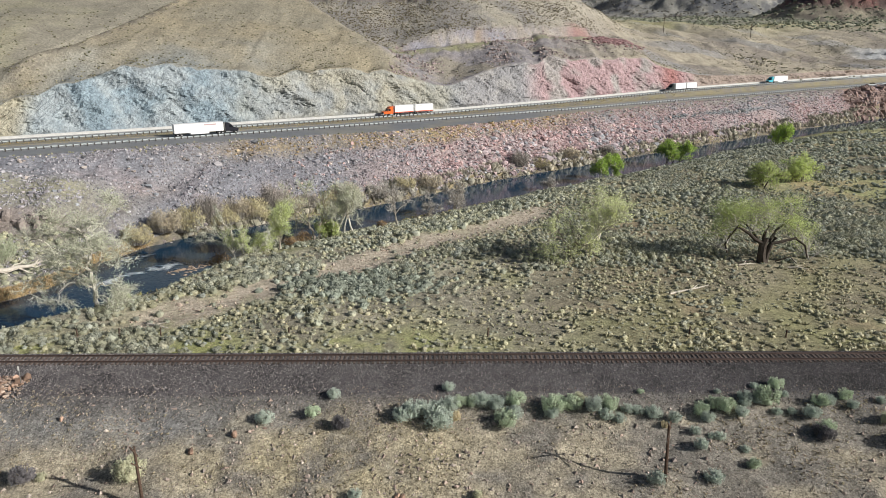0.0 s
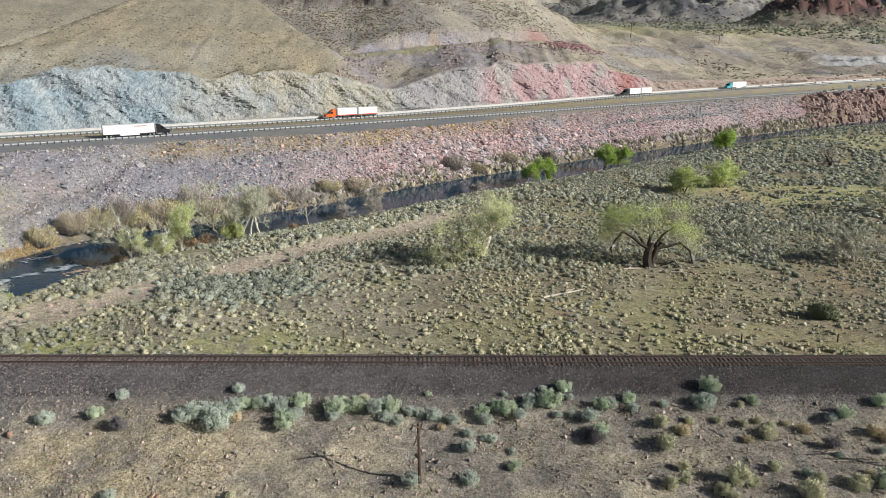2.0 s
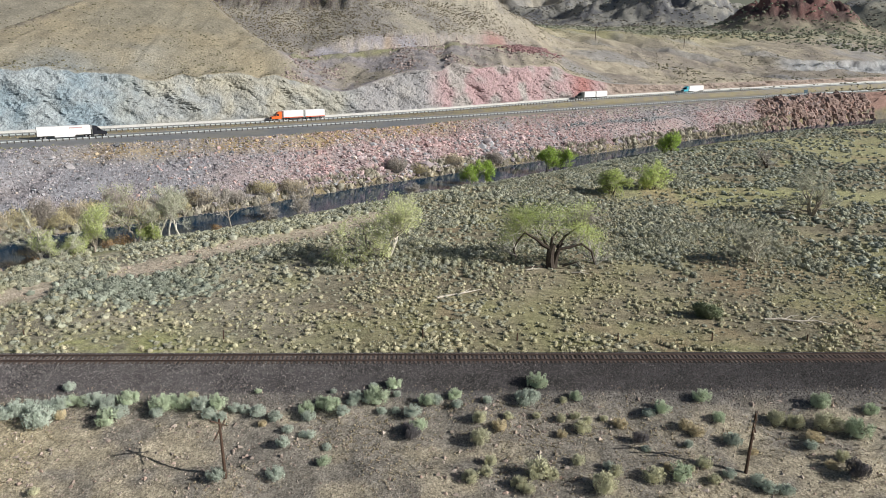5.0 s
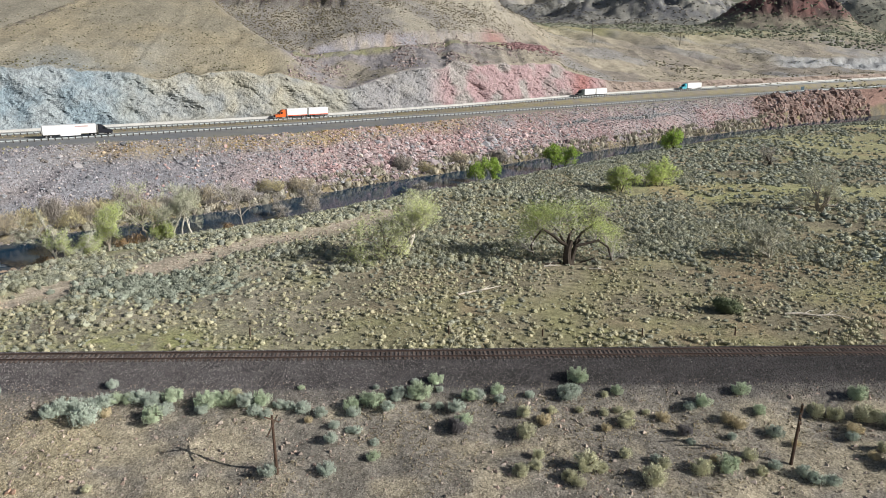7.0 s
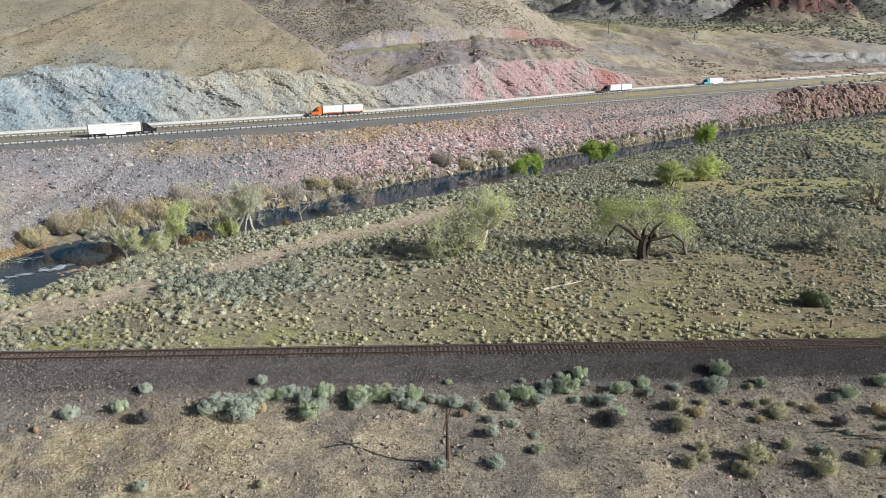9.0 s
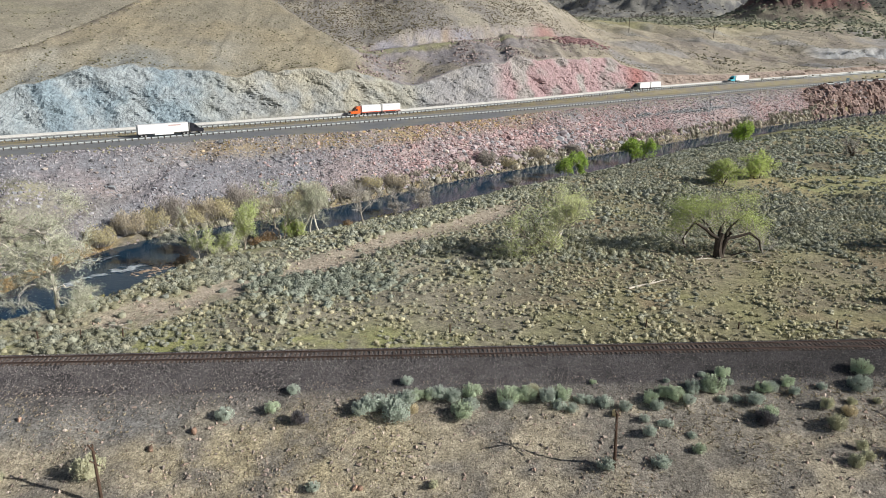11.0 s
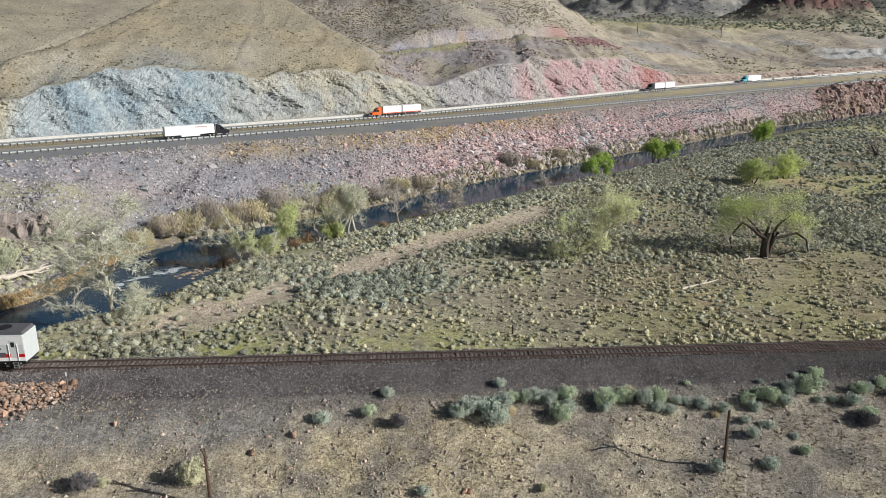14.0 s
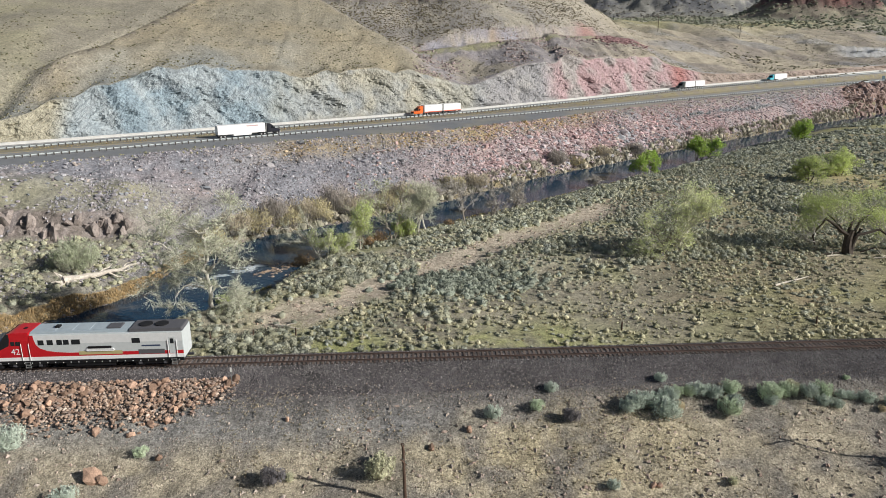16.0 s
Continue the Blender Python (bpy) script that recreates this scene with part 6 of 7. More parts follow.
fallen("driftwood_limb", 41.0, 122.2, 22, [
    ([(0, 0, .1), (3, .1, .25), (6, .0, .4), (9, .2, .55)], [.2, .17, .13, .05]),
    ([(5, 0, .35), (6.5, .8, .5), (7.4, 1.2, .6)], [.1, .07, .03])], "bleached fallen branch lying in low sage")
fallen("driftwood_limb", 97.5, 112.5, -14, [
    ([(0, 0, .2), (2.5, .2, .5), (5, -.1, .4), (8, .3, .7), (11, .1, .3)], [.22, .2, .17, .12, .04]),
    ([(3, 0, .4), (4.2, .9, .9), (5.6, 1.3, 1.0)], [.14, .09, .03]),
    ([(4.6, 0, .4), (5.6, -1.0, .6), (7.2, -1.5, .3)], [.13, .09, .03]),
    ([(6.8, .2, .6), (7.9, 1.0, 1.1), (9.4, 1.1, 1.3)], [.1, .07, .02])], "grey fallen limbs heaped on the open flat")
fallen("driftwood_limb", -48.0, 108.5, -30, [
    ([(0, 0, .2), (2, .1, .35), (4.5, .4, .3)], [.26, .2, .08]),
    ([(1.5, 0, .3), (2.4, .8, .6), (3.2, 1.3, .7)], [.12, .08, .03])], "pale driftwood limb lying in the sage")
fallen("driftwood_limb", 59.5, 137.6, 10, [
    ([(0, 0, .2), (1.5, -.2, .4), (3.4, -.3, .3)], [.18, .14, .05]),
    ([(1, 0, .3), (1.8, .7, .6), (2.2, 1.2, .7)], [.1, .06, .03])], "bleached broken limb beneath the old cottonwood")
fallen("driftwood_limb", 68.5, 136.0, -15, [
    ([(0, 0, .2), (1.8, -.2, .5), (3.8, -.4, .3)], [.17, .14, .05]),
    ([(1.5, 0, .3), (2.0, .7, .6), (2.8, 1.2, .5)], [.1, .06, .03])], "bleached broken limb beneath the old cottonwood")
fallen("driftwood_limb", 151.0, 262.0, 5, [
    ([(0, 0, .3), (3, .1, .6), (8, .2, .5)], [.3, .24, .1]),
    ([(2, 0, .5), (4.5, 1.1, .8), (6, 1.2, .7)], [.16, .1, .05])], "pale dead branches heaped in the sage")
fallen("driftwood_limb", 138.5, 184.5, 150, [
    ([(0, 0, .3), (2, .1, .9), (4.5, .2, .6)], [.26, .2, .08]),
    ([(1, 0, .5), (2.5, 1.1, .3), (4, 1.2, .2)], [.14, .1, .05])], "pale broken limb at the foot of a cottonwood")

# ---- riffle ----
M_FOAM = plain("white water", (.8, .83, .85), 0.4)
rng = np.random.default_rng(41)
n = 900
t = rng.random(n)
band = rng.integers(0, 5, n)
fx = np.array([-72.5, -70.5, -67.0, -65.0, -75.0])[band] + 8.0 * t * np.array([0.5, 0.7, 1, 0.8, 0.8])[band] + rng.normal(0, 0.5, n)
fy = np.array([140.5, 145.5, 148.0, 150.2, 157.0])[band] + 6.5 * t * np.array([0.5, 0.7, 1, 0.8, 0.8])[band] + rng.normal(0, 1.2, n)
fine_ok = (fy > near_bank(fx) + 0.5) & (fy < far_bank(fx) - 0.8) & (rng.random(n) < np.where(band == 4, 0.2, np.clip(0.3 + 3.2 * fbm(fx, fy * 1.5, 2.2, 2, 42), 0.0, 0.9)))
fx, fy = fx[fine_ok], fy[fine_ok]
v, f = [], []
for i, (a, b) in enumerate(zip(fx, fy)):
    w, h = rng.uniform(0.25, 1.1), rng.uniform(0.1, 0.3)
    k = len(v)
    v += [(a - w, b - w * 0.5, WATER + 0.02), (a, b - h, WATER + 0.05 + h * 0.5), (a + w, b + w * 0.5, WATER + 0.02), (a - 0.1, b + h * 1.3, WATER + 0.03)]
    f.append((k, k + 1, k + 2, k + 3))
foam = sheet("riffle_foam", np.array(v), np.array(f))
foam.materials.append(M_FOAM)
tagged(new("riffle_foam", foam), "broken white water over the shallow riffle", "white water", kind="stuff")
rx = np.concatenate([rng.uniform(-60, -50.5, 80), rng.uniform(-57, -50.5, 50)])
ry = np.concatenate([150.0 + 0.75 * (rx[:80] + 58.5) + rng.normal(0, 0.7, 80), rng.uniform(147, 157, 50)])
size = rng.uniform(0.2, 0.6, 130)
stuff("riffle_stones", scatter(ROCKS, rx, ry, np.maximum(ground_z(rx, ry), WATER - 0.1), size, palette(rng, 130, (.42, .32, .22), (.24, .19, .16), (.36, .25, .17)), rng, size), M_STONE, "brown wet stones at the riffle", "stone")

# ---- railway ----
M_RAIL = mat("rusty rail steel", (.11, .08, .07), 0.6, 0.3, scale=2.0, amount=0.2, fine=20.0, bump=0.1)
M_TIE = mat("weathered tie", (.13, .1, .085), 0.9, scale=1.5, amount=0.25, fine=12.0, bump=0.5, per_object=0.35)


def extrude_along(xs_, profile, line, height):
    """A profile (offset across, up) carried along a line over x: vertices and quads."""
    yy = line(xs_)
    g = np.gradient(yy, xs_)
    nx, ny = -g / np.hypot(1, g), 1 / np.hypot(1, g)
    p = np.array(profile)
    zz = height(xs_)
    v = np.stack([xs_[:, None] + nx[:, None] * p[None, :, 0], yy[:, None] + ny[:, None] * p[None, :, 0], zz[:, None] + p[None, :, 1]], -1)
    n, m = len(xs_), len(p)
    i = np.arange(n * m).reshape(n, m)
    j = np.roll(i, -1, 1)
    return v.reshape(-1, 3), np.stack([i[:-1], i[1:], j[1:], j[:-1]], -1).reshape(-1, 4)


TRACK_Y, TIE_TOP = 74.8, 9.63
track = thing("railway_track", 0, TRACK_Y, TIE_TOP, "single railway track with rusty rails on weathered dark ties", "railway track", turn=0.487)
RAIL = [(-.075, 0), (.075, 0), (.075, .015), (.012, .035), (.012, .125), (.037, .135), (.037, .17), (-.037, .17), (-.037, .135), (-.012, .125), (-.012, .035), (-.075, .015)]
for side in (-0.755, 0.755):
    v, f = extrude_along(np.linspace(-420, 520, 60), RAIL, lambda q: 0 * q + side, lambda q: 0 * q + 0.0)
    part("rail", sheet("rail", v, f), M_RAIL, track)
bm = boxes((-.115, .115, -1.3, 1.3, -.17, 0), bevel=0.012)
tie_mesh = bpy.data.meshes.new("tie")
bm.to_mesh(tie_mesh)
bm.free()
tie_mesh.materials.append(M_TIE)
rng = np.random.default_rng(51)
for i in range(300):
    ob = new("tie", tie_mesh)
    ob.parent = track
    ob.matrix_basis = pose(-72 + 0.53 * i + rng.normal(0, 0.02), rng.normal(0, 0.03), rng.normal(-0.005, 0.01), 0, 0, rng.normal(0, 0.6))
tv = np.array([q.co[:] for q in tie_mesh.vertices])
M_TIE_REST = mat("weathered tie rest", (.13, .1, .085), 0.9, scale=1.5, amount=0.25, fine=12.0, bump=0.5, per_island=0.35)
bm = bmesh.new()
for i in list(range(-180, 0)) + list(range(300, 480)):
    box(bm, -72.115 + 0.53 * i, -71.885 + 0.53 * i, -1.3, 1.3, -.17, 0)
ob = part("distant_tie", bm, M_TIE_REST, track)
ob["kind"] = "stuff"

# ---- line-side poles and posts ----
M_POLE = mat("dark creosoted wood", (.085, .055, .04), 0.9, scale=1.0, amount=0.3, fine=10.0, bump=0.5)
M_GLASS = plain("dark glass insulators", (.12, .16, .15), 0.2)
M_WHITE, M_STEEL, M_RED = plain("white paint", (.78, .78, .75), 0.5), plain("galvanised steel", (.42, .43, .43), 0.45, 0.7), plain("faded red paint", (.4, .06, .05), 0.6)


def cyl(bm, r, z0, z1, m=None, seg=8, r2=None):
    bmesh.ops.create_cone(bm, cap_ends=True, segments=seg, radius1=r, radius2=r if r2 is None else r2, depth=z1 - z0, matrix=(m or Matrix()) @ Matrix.Translation((0, 0, (z0 + z1) / 2)))
    return bm


def telegraph_pole(x, y, height, arms, lean, label):
    z = gz(x, y)
    ob = thing("telegraph_pole", x, y, z, label, "telegraph pole", "old telegraph line")
    m = pose(0, 0, 0, *lean)
    part("pole", cyl(bmesh.new(), 0.17, -0.3, height, m, 9, 0.11), M_POLE, ob)
    for z_, tilt, length, turn in arms:
        a = m @ pose(0, -0.14, z_, 0, tilt, turn)
        bm = bmesh.new()
        box(bm, -length / 2, length / 2, -.05, .05, -.06, .06, a)
        arm = part("crossarm", bm, M_POLE, ob)
        for k in (-0.44, -0.2, 0.2, 0.44):
            bm = cyl(bmesh.new(), 0.035, 0.06, 0.2, a @ Matrix.Translation((k * length, 0, 0)), 6)
            part("insulator", bm, M_GLASS, arm)


telegraph_pole(20.2, 56.6, 6.1, ((5.75, 38, 2.4, 62), (5.1, -40, 2.2, 62)), (0, -1.5, 0), "dark wooden telegraph pole with two broken crossarms")
telegraph_pole(-26.8, 55.0, 6.4, ((6.0, 62, 1.5, 70), (4.6, 50, 1.3, 60)), (0, -1.0, 0), "dark wooden telegraph pole with splintered top and hanging arms")
telegraph_pole(69.2, 56.6, 6.5, ((6.0, 42, 2.2, 55), (4.9, 46, 2.4, 50), (4.2, 50, 2.2, 50)), (0, 1.5, 0), "dark wooden telegraph pole with three sagging crossarms")
marker = thing("track_marker", -45.0, 69.4, gz(-45.0, 69.4), "thin white steel trackside marker post", "marker post")
part("post", boxes((-.035, .035, -.025, .025, -.2, 2.2), bevel=.005), M_STEEL, marker)
part("plate", boxes((-.09, .09, -.045, -.03, 1.75, 2.25), bevel=.005), M_WHITE, marker)
for x, y, h, mt, lb in ((-68.1, 78.2, 2.6, M_WHITE, "white plastic marker post behind the track"), (-66.8, 78.4, 2.0, M_RED, "short red marker post behind the track")):
    ob = tagged(new("marker_post"), lb, "marker post")
    ob.matrix_world = pose(x, y, gz(x, y))
    part("post", cyl(bmesh.new(), 0.07, -0.3, h, None, 10, 0.06), mt, ob)
    part("cap", cyl(bmesh.new(), 0.075, h, h + 0.06, None, 10, 0.04), mt, ob)
for i, x in enumerate((-57.0, -50.5, -44.0, -24.0, 7.0, 38.4, 53.5, 69.7, 84.9, 100.4, 131.0, 162.0)):
    ob = thing("fence_post", x, 103.6, gz(x, 103.6), "dark weathered wooden fence post standing in sage", "fence post", "fence line beyond the track")
    part("post", cyl(bmesh.new(), 0.13, -0.3, 1.45 if i % 3 else 1.25, pose(0, 0, 0, (i * 37 % 7) - 3, (i * 53 % 9) - 4, 0), 8, 0.11), M_POLE, ob)

for x, y in ((174.0, 594.0), (262.0, 640.0), (95.0, 560.0)):
    ob = thing("utility_pole", x, y, gz(x, y), "dark wooden power pole on the tan slope", "utility pole", "power line beyond the highway")
    part("pole", cyl(bmesh.new(), 0.22, -0.5, 12.0, None, 8, 0.16), M_POLE, ob)
    part("crossarm", boxes((-1.6, 1.6, -.12, .12, 10.9, 11.2)), M_POLE, ob)

# ---- highway furniture ----
M_CONC = mat("pale concrete", (.5, .495, .475), 0.85, scale=0.4, amount=0.12, fine=6.0, bump=0.2)
M_BEAM = plain("guardrail steel", (.52, .57, .57), 0.6, 0.1)
M_POST = mat("dark guardrail post", (.07, .06, .05), 0.9, scale=2.0, amount=0.2)
M_PAINT = plain("road paint", (.75, .74, .7), 0.7)
M_YELLOW = plain("yellow road paint", (.6, .42, .08), 0.7)
BEAM = [(-.02, .45), (.06, .5), (.0, .55), (.0, .62), (.06, .67), (-.02, .75), (-.06, .75), (-.02, .67), (-.05, .62), (-.05, .55), (-.02, .5), (-.06, .45)]
post_mesh = bpy.data.meshes.new("post")
bm = boxes((-.13, .13, -.1, .1, -.2, .8))
bm.to_mesh(post_mesh)
bm.free()
post_mesh.materials.append(M_POST)


def guardrail(line, height, x0, x1, label, n):
    ob = thing("guardrail", 0, 0, 0, label, "guardrail")
    part("beam", sheet("beam", *extrude_along(np.linspace(x0, x1, 260), BEAM, line, height)), M_BEAM, ob)
    for x in np.linspace(-170, 265, n):
        p = new("post", post_mesh)
        p.parent = ob
        p.matrix_basis = pose(x + 0.1, float(line(x)) - 0.2, float(height(x)), 0, 0, 33)


guardrail(near_rail, lambda q: 12.0 + 0 * q, -400, 420, "galvanised guardrail on dark posts along the lower carriageway", 260)
guardrail(lambda q: near_rail(q) + 21.6, lambda q: far_lane_z(q) + 0.0 * q, -400, 430, "galvanised guardrail on dark posts along the highway median", 260)
JERSEY = [(-.3, -.1), (-.3, .1), (-.14, .35), (-.1, .85), (.1, .85), (.14, .35), (.3, .1), (.3, -.1)]
bar = thing("concrete_barrier", 0, 0, 0, "long pale concrete barrier at the foot of the rock cut", "barrier")
part("wall_run", sheet("wall_run", *extrude_along(np.linspace(-400, 430, 280), JERSEY, lambda q: near_rail(q) + 34.0, far_lane_z)), M_CONC, bar)


def stripe(name, off, width, material, height, label, dashed=False):
    pieces = []
    q = np.linspace(-300, 420, 361)
    if dashed:
        for a in range(0, 360, 6):
            pieces.append(extrude_along(q[a:a + 2], [(-width / 2, .012), (width / 2, .012), (width / 2, .0), (-width / 2, .0)], lambda w: near_rail(w) + off, height))
    else:
        pieces.append(extrude_along(q, [(-width / 2, .012), (width / 2, .012), (width / 2, .0), (-width / 2, .0)], lambda w: near_rail(w) + off, height))
    me = sheet(name, *joined(pieces))
    me.materials.append(material)
    return tagged(new(name, me), label, "road marking", kind="structure")


low = lambda q: 12.004 + 0 * q
high = lambda q: far_lane_z(q) + 0.004
stripe("road_edge_line", 2.6, .11, M_PAINT, low, "white painted edge line on asphalt")
stripe("road_edge_line", 12.6, .11, M_YELLOW, low, "yellow painted edge line on asphalt")
stripe("road_lane_line", 7.6, .16, M_PAINT, low, "dashed white lane line on asphalt", True)
stripe("road_edge_line", 31.6, .11, M_PAINT, high, "white painted edge line on asphalt")
stripe("road_edge_line", 23.2, .11, M_YELLOW, high, "yellow painted edge line on asphalt")
stripe("road_lane_line", 27.6, .16, M_PAINT, high, "dashed white lane line on asphalt", True)
sg = thing("road_sign", 290.0, 478.0, gz(290.0, 478.0), "dark blank back of a road sign on two steel posts", "road sign", turn=35)
part("panel", boxes((-2.2, 2.2, -.04, .04, 2.2, 4.6), bevel=.02), plain("sign back", (.06, .1, .13), 0.5, 0.3), sg)
for px in (-1.4, 1.4):
    part("post", boxes((px - .08, px + .08, .05, .17, -.2, 4.4), bevel=.01), M_STEEL, sg)

# ---- lorries ----
M_TYRE, M_RIM, M_CHASSIS = plain("tyre rubber", (.025, .025, .027), 0.85), plain("wheel steel", (.5, .5, .5), 0.35, 0.8), plain("chassis black", (.04, .04, .045), 0.6)
M_WINDOW = plain("dark glazing", (.015, .018, .022), 0.08)
M_TRAILER = plain("white trailer panel", (.8, .8, .79), 0.45)


def wheel(parent, x, y, r=0.52, w=0.3):
    m = pose(x, y, r, 90)
    t = part("wheel", cyl(bmesh.new(), r, -w / 2, w / 2, m, 18), M_TYRE, parent)
    part("rim", cyl(bmesh.new(), r * .55, -w / 2 - .012, w / 2 + .012, m, 14), M_RIM, t)


def lorry(x, y, z, turn, cab_colour, trailers, label, skirt=None, mark=None):
    """Heads along its own -x; trailers: lengths from front to back."""
    ob = thing("lorry", x, y, z, label, "lorry", "lorries on the highway", turn)
    paint = plain("cab paint", cab_colour, 0.35)
    bm = bmesh.new()
    side = [(-0.2, 0.9), (-0.2, 1.75), (1.5, 2.1), (2.1, 3.0), (2.9, 3.7), (4.2, 3.85), (4.2, 0.9)]
    a = [bm.verts.new((px, -1.2, pz)) for px, pz in side]
    b = [bm.verts.new((px, 1.2, pz)) for px, pz in side]
    bm.faces.new(a)
    bm.faces.new(b[::-1])
    for i in range(len(side)):
        k = (i + 1) % len(side)
        bm.faces.new((a[k], a[i], b[i], b[k]))
    bmesh.ops.bevel(bm, geom=bm.edges[:], offset=0.1, segments=2, affect="EDGES")
    cab = part("cab", bm, paint, ob)
    bm = bmesh.new()
    for sy in (-1.215, 1.215):
        box(bm, 2.0, 2.9, sy - .012, sy + .012, 2.15, 2.95)
    part("side_window", bm, M_WINDOW, cab)
    bm = bmesh.new()
    box(bm, -0.02, 0.02, -1.0, 1.0, 0.0, 1.02, pose(1.53, 0, 2.16, 0, 33.5))
    part("windscreen", bm, M_WINDOW, cab)
    part("bumper", boxes((-.4, 0, -1.2, 1.2, .45, .95), bevel=.06), M_RIM, ob)
    part("grille", boxes((-.24, -.19, -.7, .7, 1.0, 1.7)), M_CHASSIS, ob)
    for sy in (-1.0, 1.0):
        part("headlight", boxes((-.25, -.18, sy - .16, sy + .16, 1.05, 1.25), bevel=.02), M_TRAILER, ob)
        part("exhaust_stack", cyl(bmesh.new(), .09, .9, 4.0, Matrix.Translation((4.4, sy, 0))), M_RIM, ob)
        part("mirror", boxes((1.6, 1.75, sy * 1.4 - .08, sy * 1.4 + .08, 2.0, 2.7), bevel=.02), M_CHASSIS, ob)
    part("chassis", boxes((0, 7.0, -.5, .5, .7, 1.0), bevel=.03), M_CHASSIS, ob)
    part("fuel_tank", boxes((2.6, 4.1, -1.15, 1.15, .45, .95), bevel=.1), M_RIM, ob)
    for wx in (.8, 5.2, 6.4):
        for wy in (-1.05, 1.05):
            wheel(ob, wx, wy)
    x0 = 4.9
    for i, ln in enumerate(trailers):
        tr = part("trailer", boxes((x0, x0 + ln, -1.3, 1.3, 1.15, 4.1), bevel=.05), M_TRAILER, ob, "white box trailer")
        if skirt:
            bm = boxes((x0 + .1, x0 + ln - .1, -1.312, 1.312, 1.2, 1.55))
            part("side_band", bm, skirt, tr)
        if mark:
            part("side_mark", boxes((x0 + ln * .15, x0 + ln * .4, -1.308, 1.308, 3.3, 3.7)), mark, tr)
        part("rear_frame", boxes((x0 + ln - .02, x0 + ln + .03, -1.25, 1.25, .8, 1.2)), M_CHASSIS, tr)
        part("side_skirt", boxes((x0 + ln * .3, x0 + ln * .68, -1.2, 1.2, .6, 1.12)), M_TRAILER if len(trailers) == 1 else M_CHASSIS, tr)
        for wx in ((x0 + ln - 1.0, x0 + ln - 2.3) if len(trailers) == 1 else (x0 + ln - 1.1,) + ((x0 + 1.2,) if i else ())):
            for wy in (-1.05, 1.05):
                wheel(ob, wx, wy)
        x0 += ln + 0.9
    return ob


M_BAND, M_MARK = plain("orange-red band", (.62, .1, .04), 0.45), plain("faded grey-red lettering block", (.5, .36, .36), 0.5)


def on_road(x, off, toward):
    y = float(near_rail(np.array(x))) + off
    slope = math.degrees(math.atan2(float(near_rail(np.array(x + 8.0)) - near_rail(np.array(x - 8.0))), 16.0))
    return x, y, gz(x, y), slope + toward


lorry(*on_road(-24.5, 28.0, 0), (.75, .14, .03), (8.7, 8.7), "orange tractor pulling two white box trailers", M_BAND, plain("pale grey lettering block", (.62, .63, .64), 0.5))
lorry(*on_road(121.0, 28.0, 0), (.03, .04, .04), (8.7, 8.7), "black tractor pulling two white box trailers")
lorry(*on_road(198.0, 28.0, 0), (.08, .45, .55), (14.5,), "light blue tractor pulling one long white trailer")
lorry(*on_road(-70.5, 7.0, 180), (.02, .022, .03), (16.0,), "black tractor pulling one long plain white trailer", None, M_MARK)

# ---- locomotive ----
M_LRED, M_LGREY, M_LWHITE = plain("locomotive red", (.5, .012, .02), 0.35), plain("locomotive silver grey", (.56, .6, .61), 0.4, 0.1), plain("locomotive white", (.8, .8, .8), 0.4)
M_LROOF, M_BLACK = plain("locomotive roof grey", (.36, .42, .46), 0.45), plain("underframe black", (.015, .015, .017), 0.6)
M_LPALE = plain("pale silver paint", (.72, .74, .75), 0.4, 0.1)
M_CHARC = plain("charcoal louvre", (.1, .1, .11), 0.6)
loco = thing("locomotive", -71.2, float(track_y(-71.2)), TIE_TOP + 0.17, "red and silver diesel locomotive standing on the track", "locomotive", turn=0.487)


def hull(name, profile, half, material, parent, bevel=0.0, label=""):
    """A side profile (along, up) given the locomotive's width."""
    bm = bmesh.new()
    a = [bm.verts.new((px, -half, pz)) for px, pz in profile]
    b = [bm.verts.new((px, half, pz)) for px, pz in profile]
    bm.faces.new(a)
    bm.faces.new(b[::-1])
    for i in range(len(profile)):
        k = (i + 1) % len(profile)
        bm.faces.new((a[k], a[i], b[i], b[k]))
    bmesh.ops.recalc_face_normals(bm, faces=bm.faces[:])
    if bevel:
        bmesh.ops.bevel(bm, geom=bm.edges[:], offset=bevel, segments=2, affect="EDGES")
    return part(name, bm, material, parent, label)


cab = hull("cab", [(.35, 1.0), (.12, 1.85), (.45, 2.35), (1.9, 4.2), (2.5, 4.38), (4.3, 4.38), (4.3, 1.0)], 1.52, M_LRED, loco, .06, "red cab with sloping nose")
body = hull("body", [(4.302, 1.0), (4.302, 4.15), (20.4, 4.15), (20.4, 1.0)], 1.52, M_LGREY, loco, .05, "silver grey carbody")
hull("red_swoosh", [(4.305, 1.62), (4.305, 4.1), (4.75, 4.1), (4.8, 3.6), (4.95, 3.0), (5.3, 2.6), (6.0, 2.3), (7.0, 2.12), (8.2, 2.03), (8.2, 1.62)], 1.529, M_LRED, body)
hull("nose_mask", [(.43, 2.38), (1.88, 4.23), (2.25, 4.23), (2.25, 3.65), (2.1, 2.95), (.9, 2.36)], 1.527, M_BLACK, cab, 0.0, "black nose and windscreen surround")
hull("roof", [(4.31, 4.12), (4.31, 4.36), (14.6, 4.36), (14.6, 4.12)], 1.25, M_LROOF, body, .05)
hull("radiator_hood", [(14.7, 4.1), (14.8, 4.5), (20.3, 4.5), (20.4, 4.1)], 1.3, M_CHARC, body, .05, "sooty dark radiator hood")
for fx in (16.2, 17.9):
    bm = cyl(bmesh.new(), .72, 4.48, 4.6, Matrix.Translation((fx, 0, 0)), 20)
    part("fan", bm, M_BLACK, body)
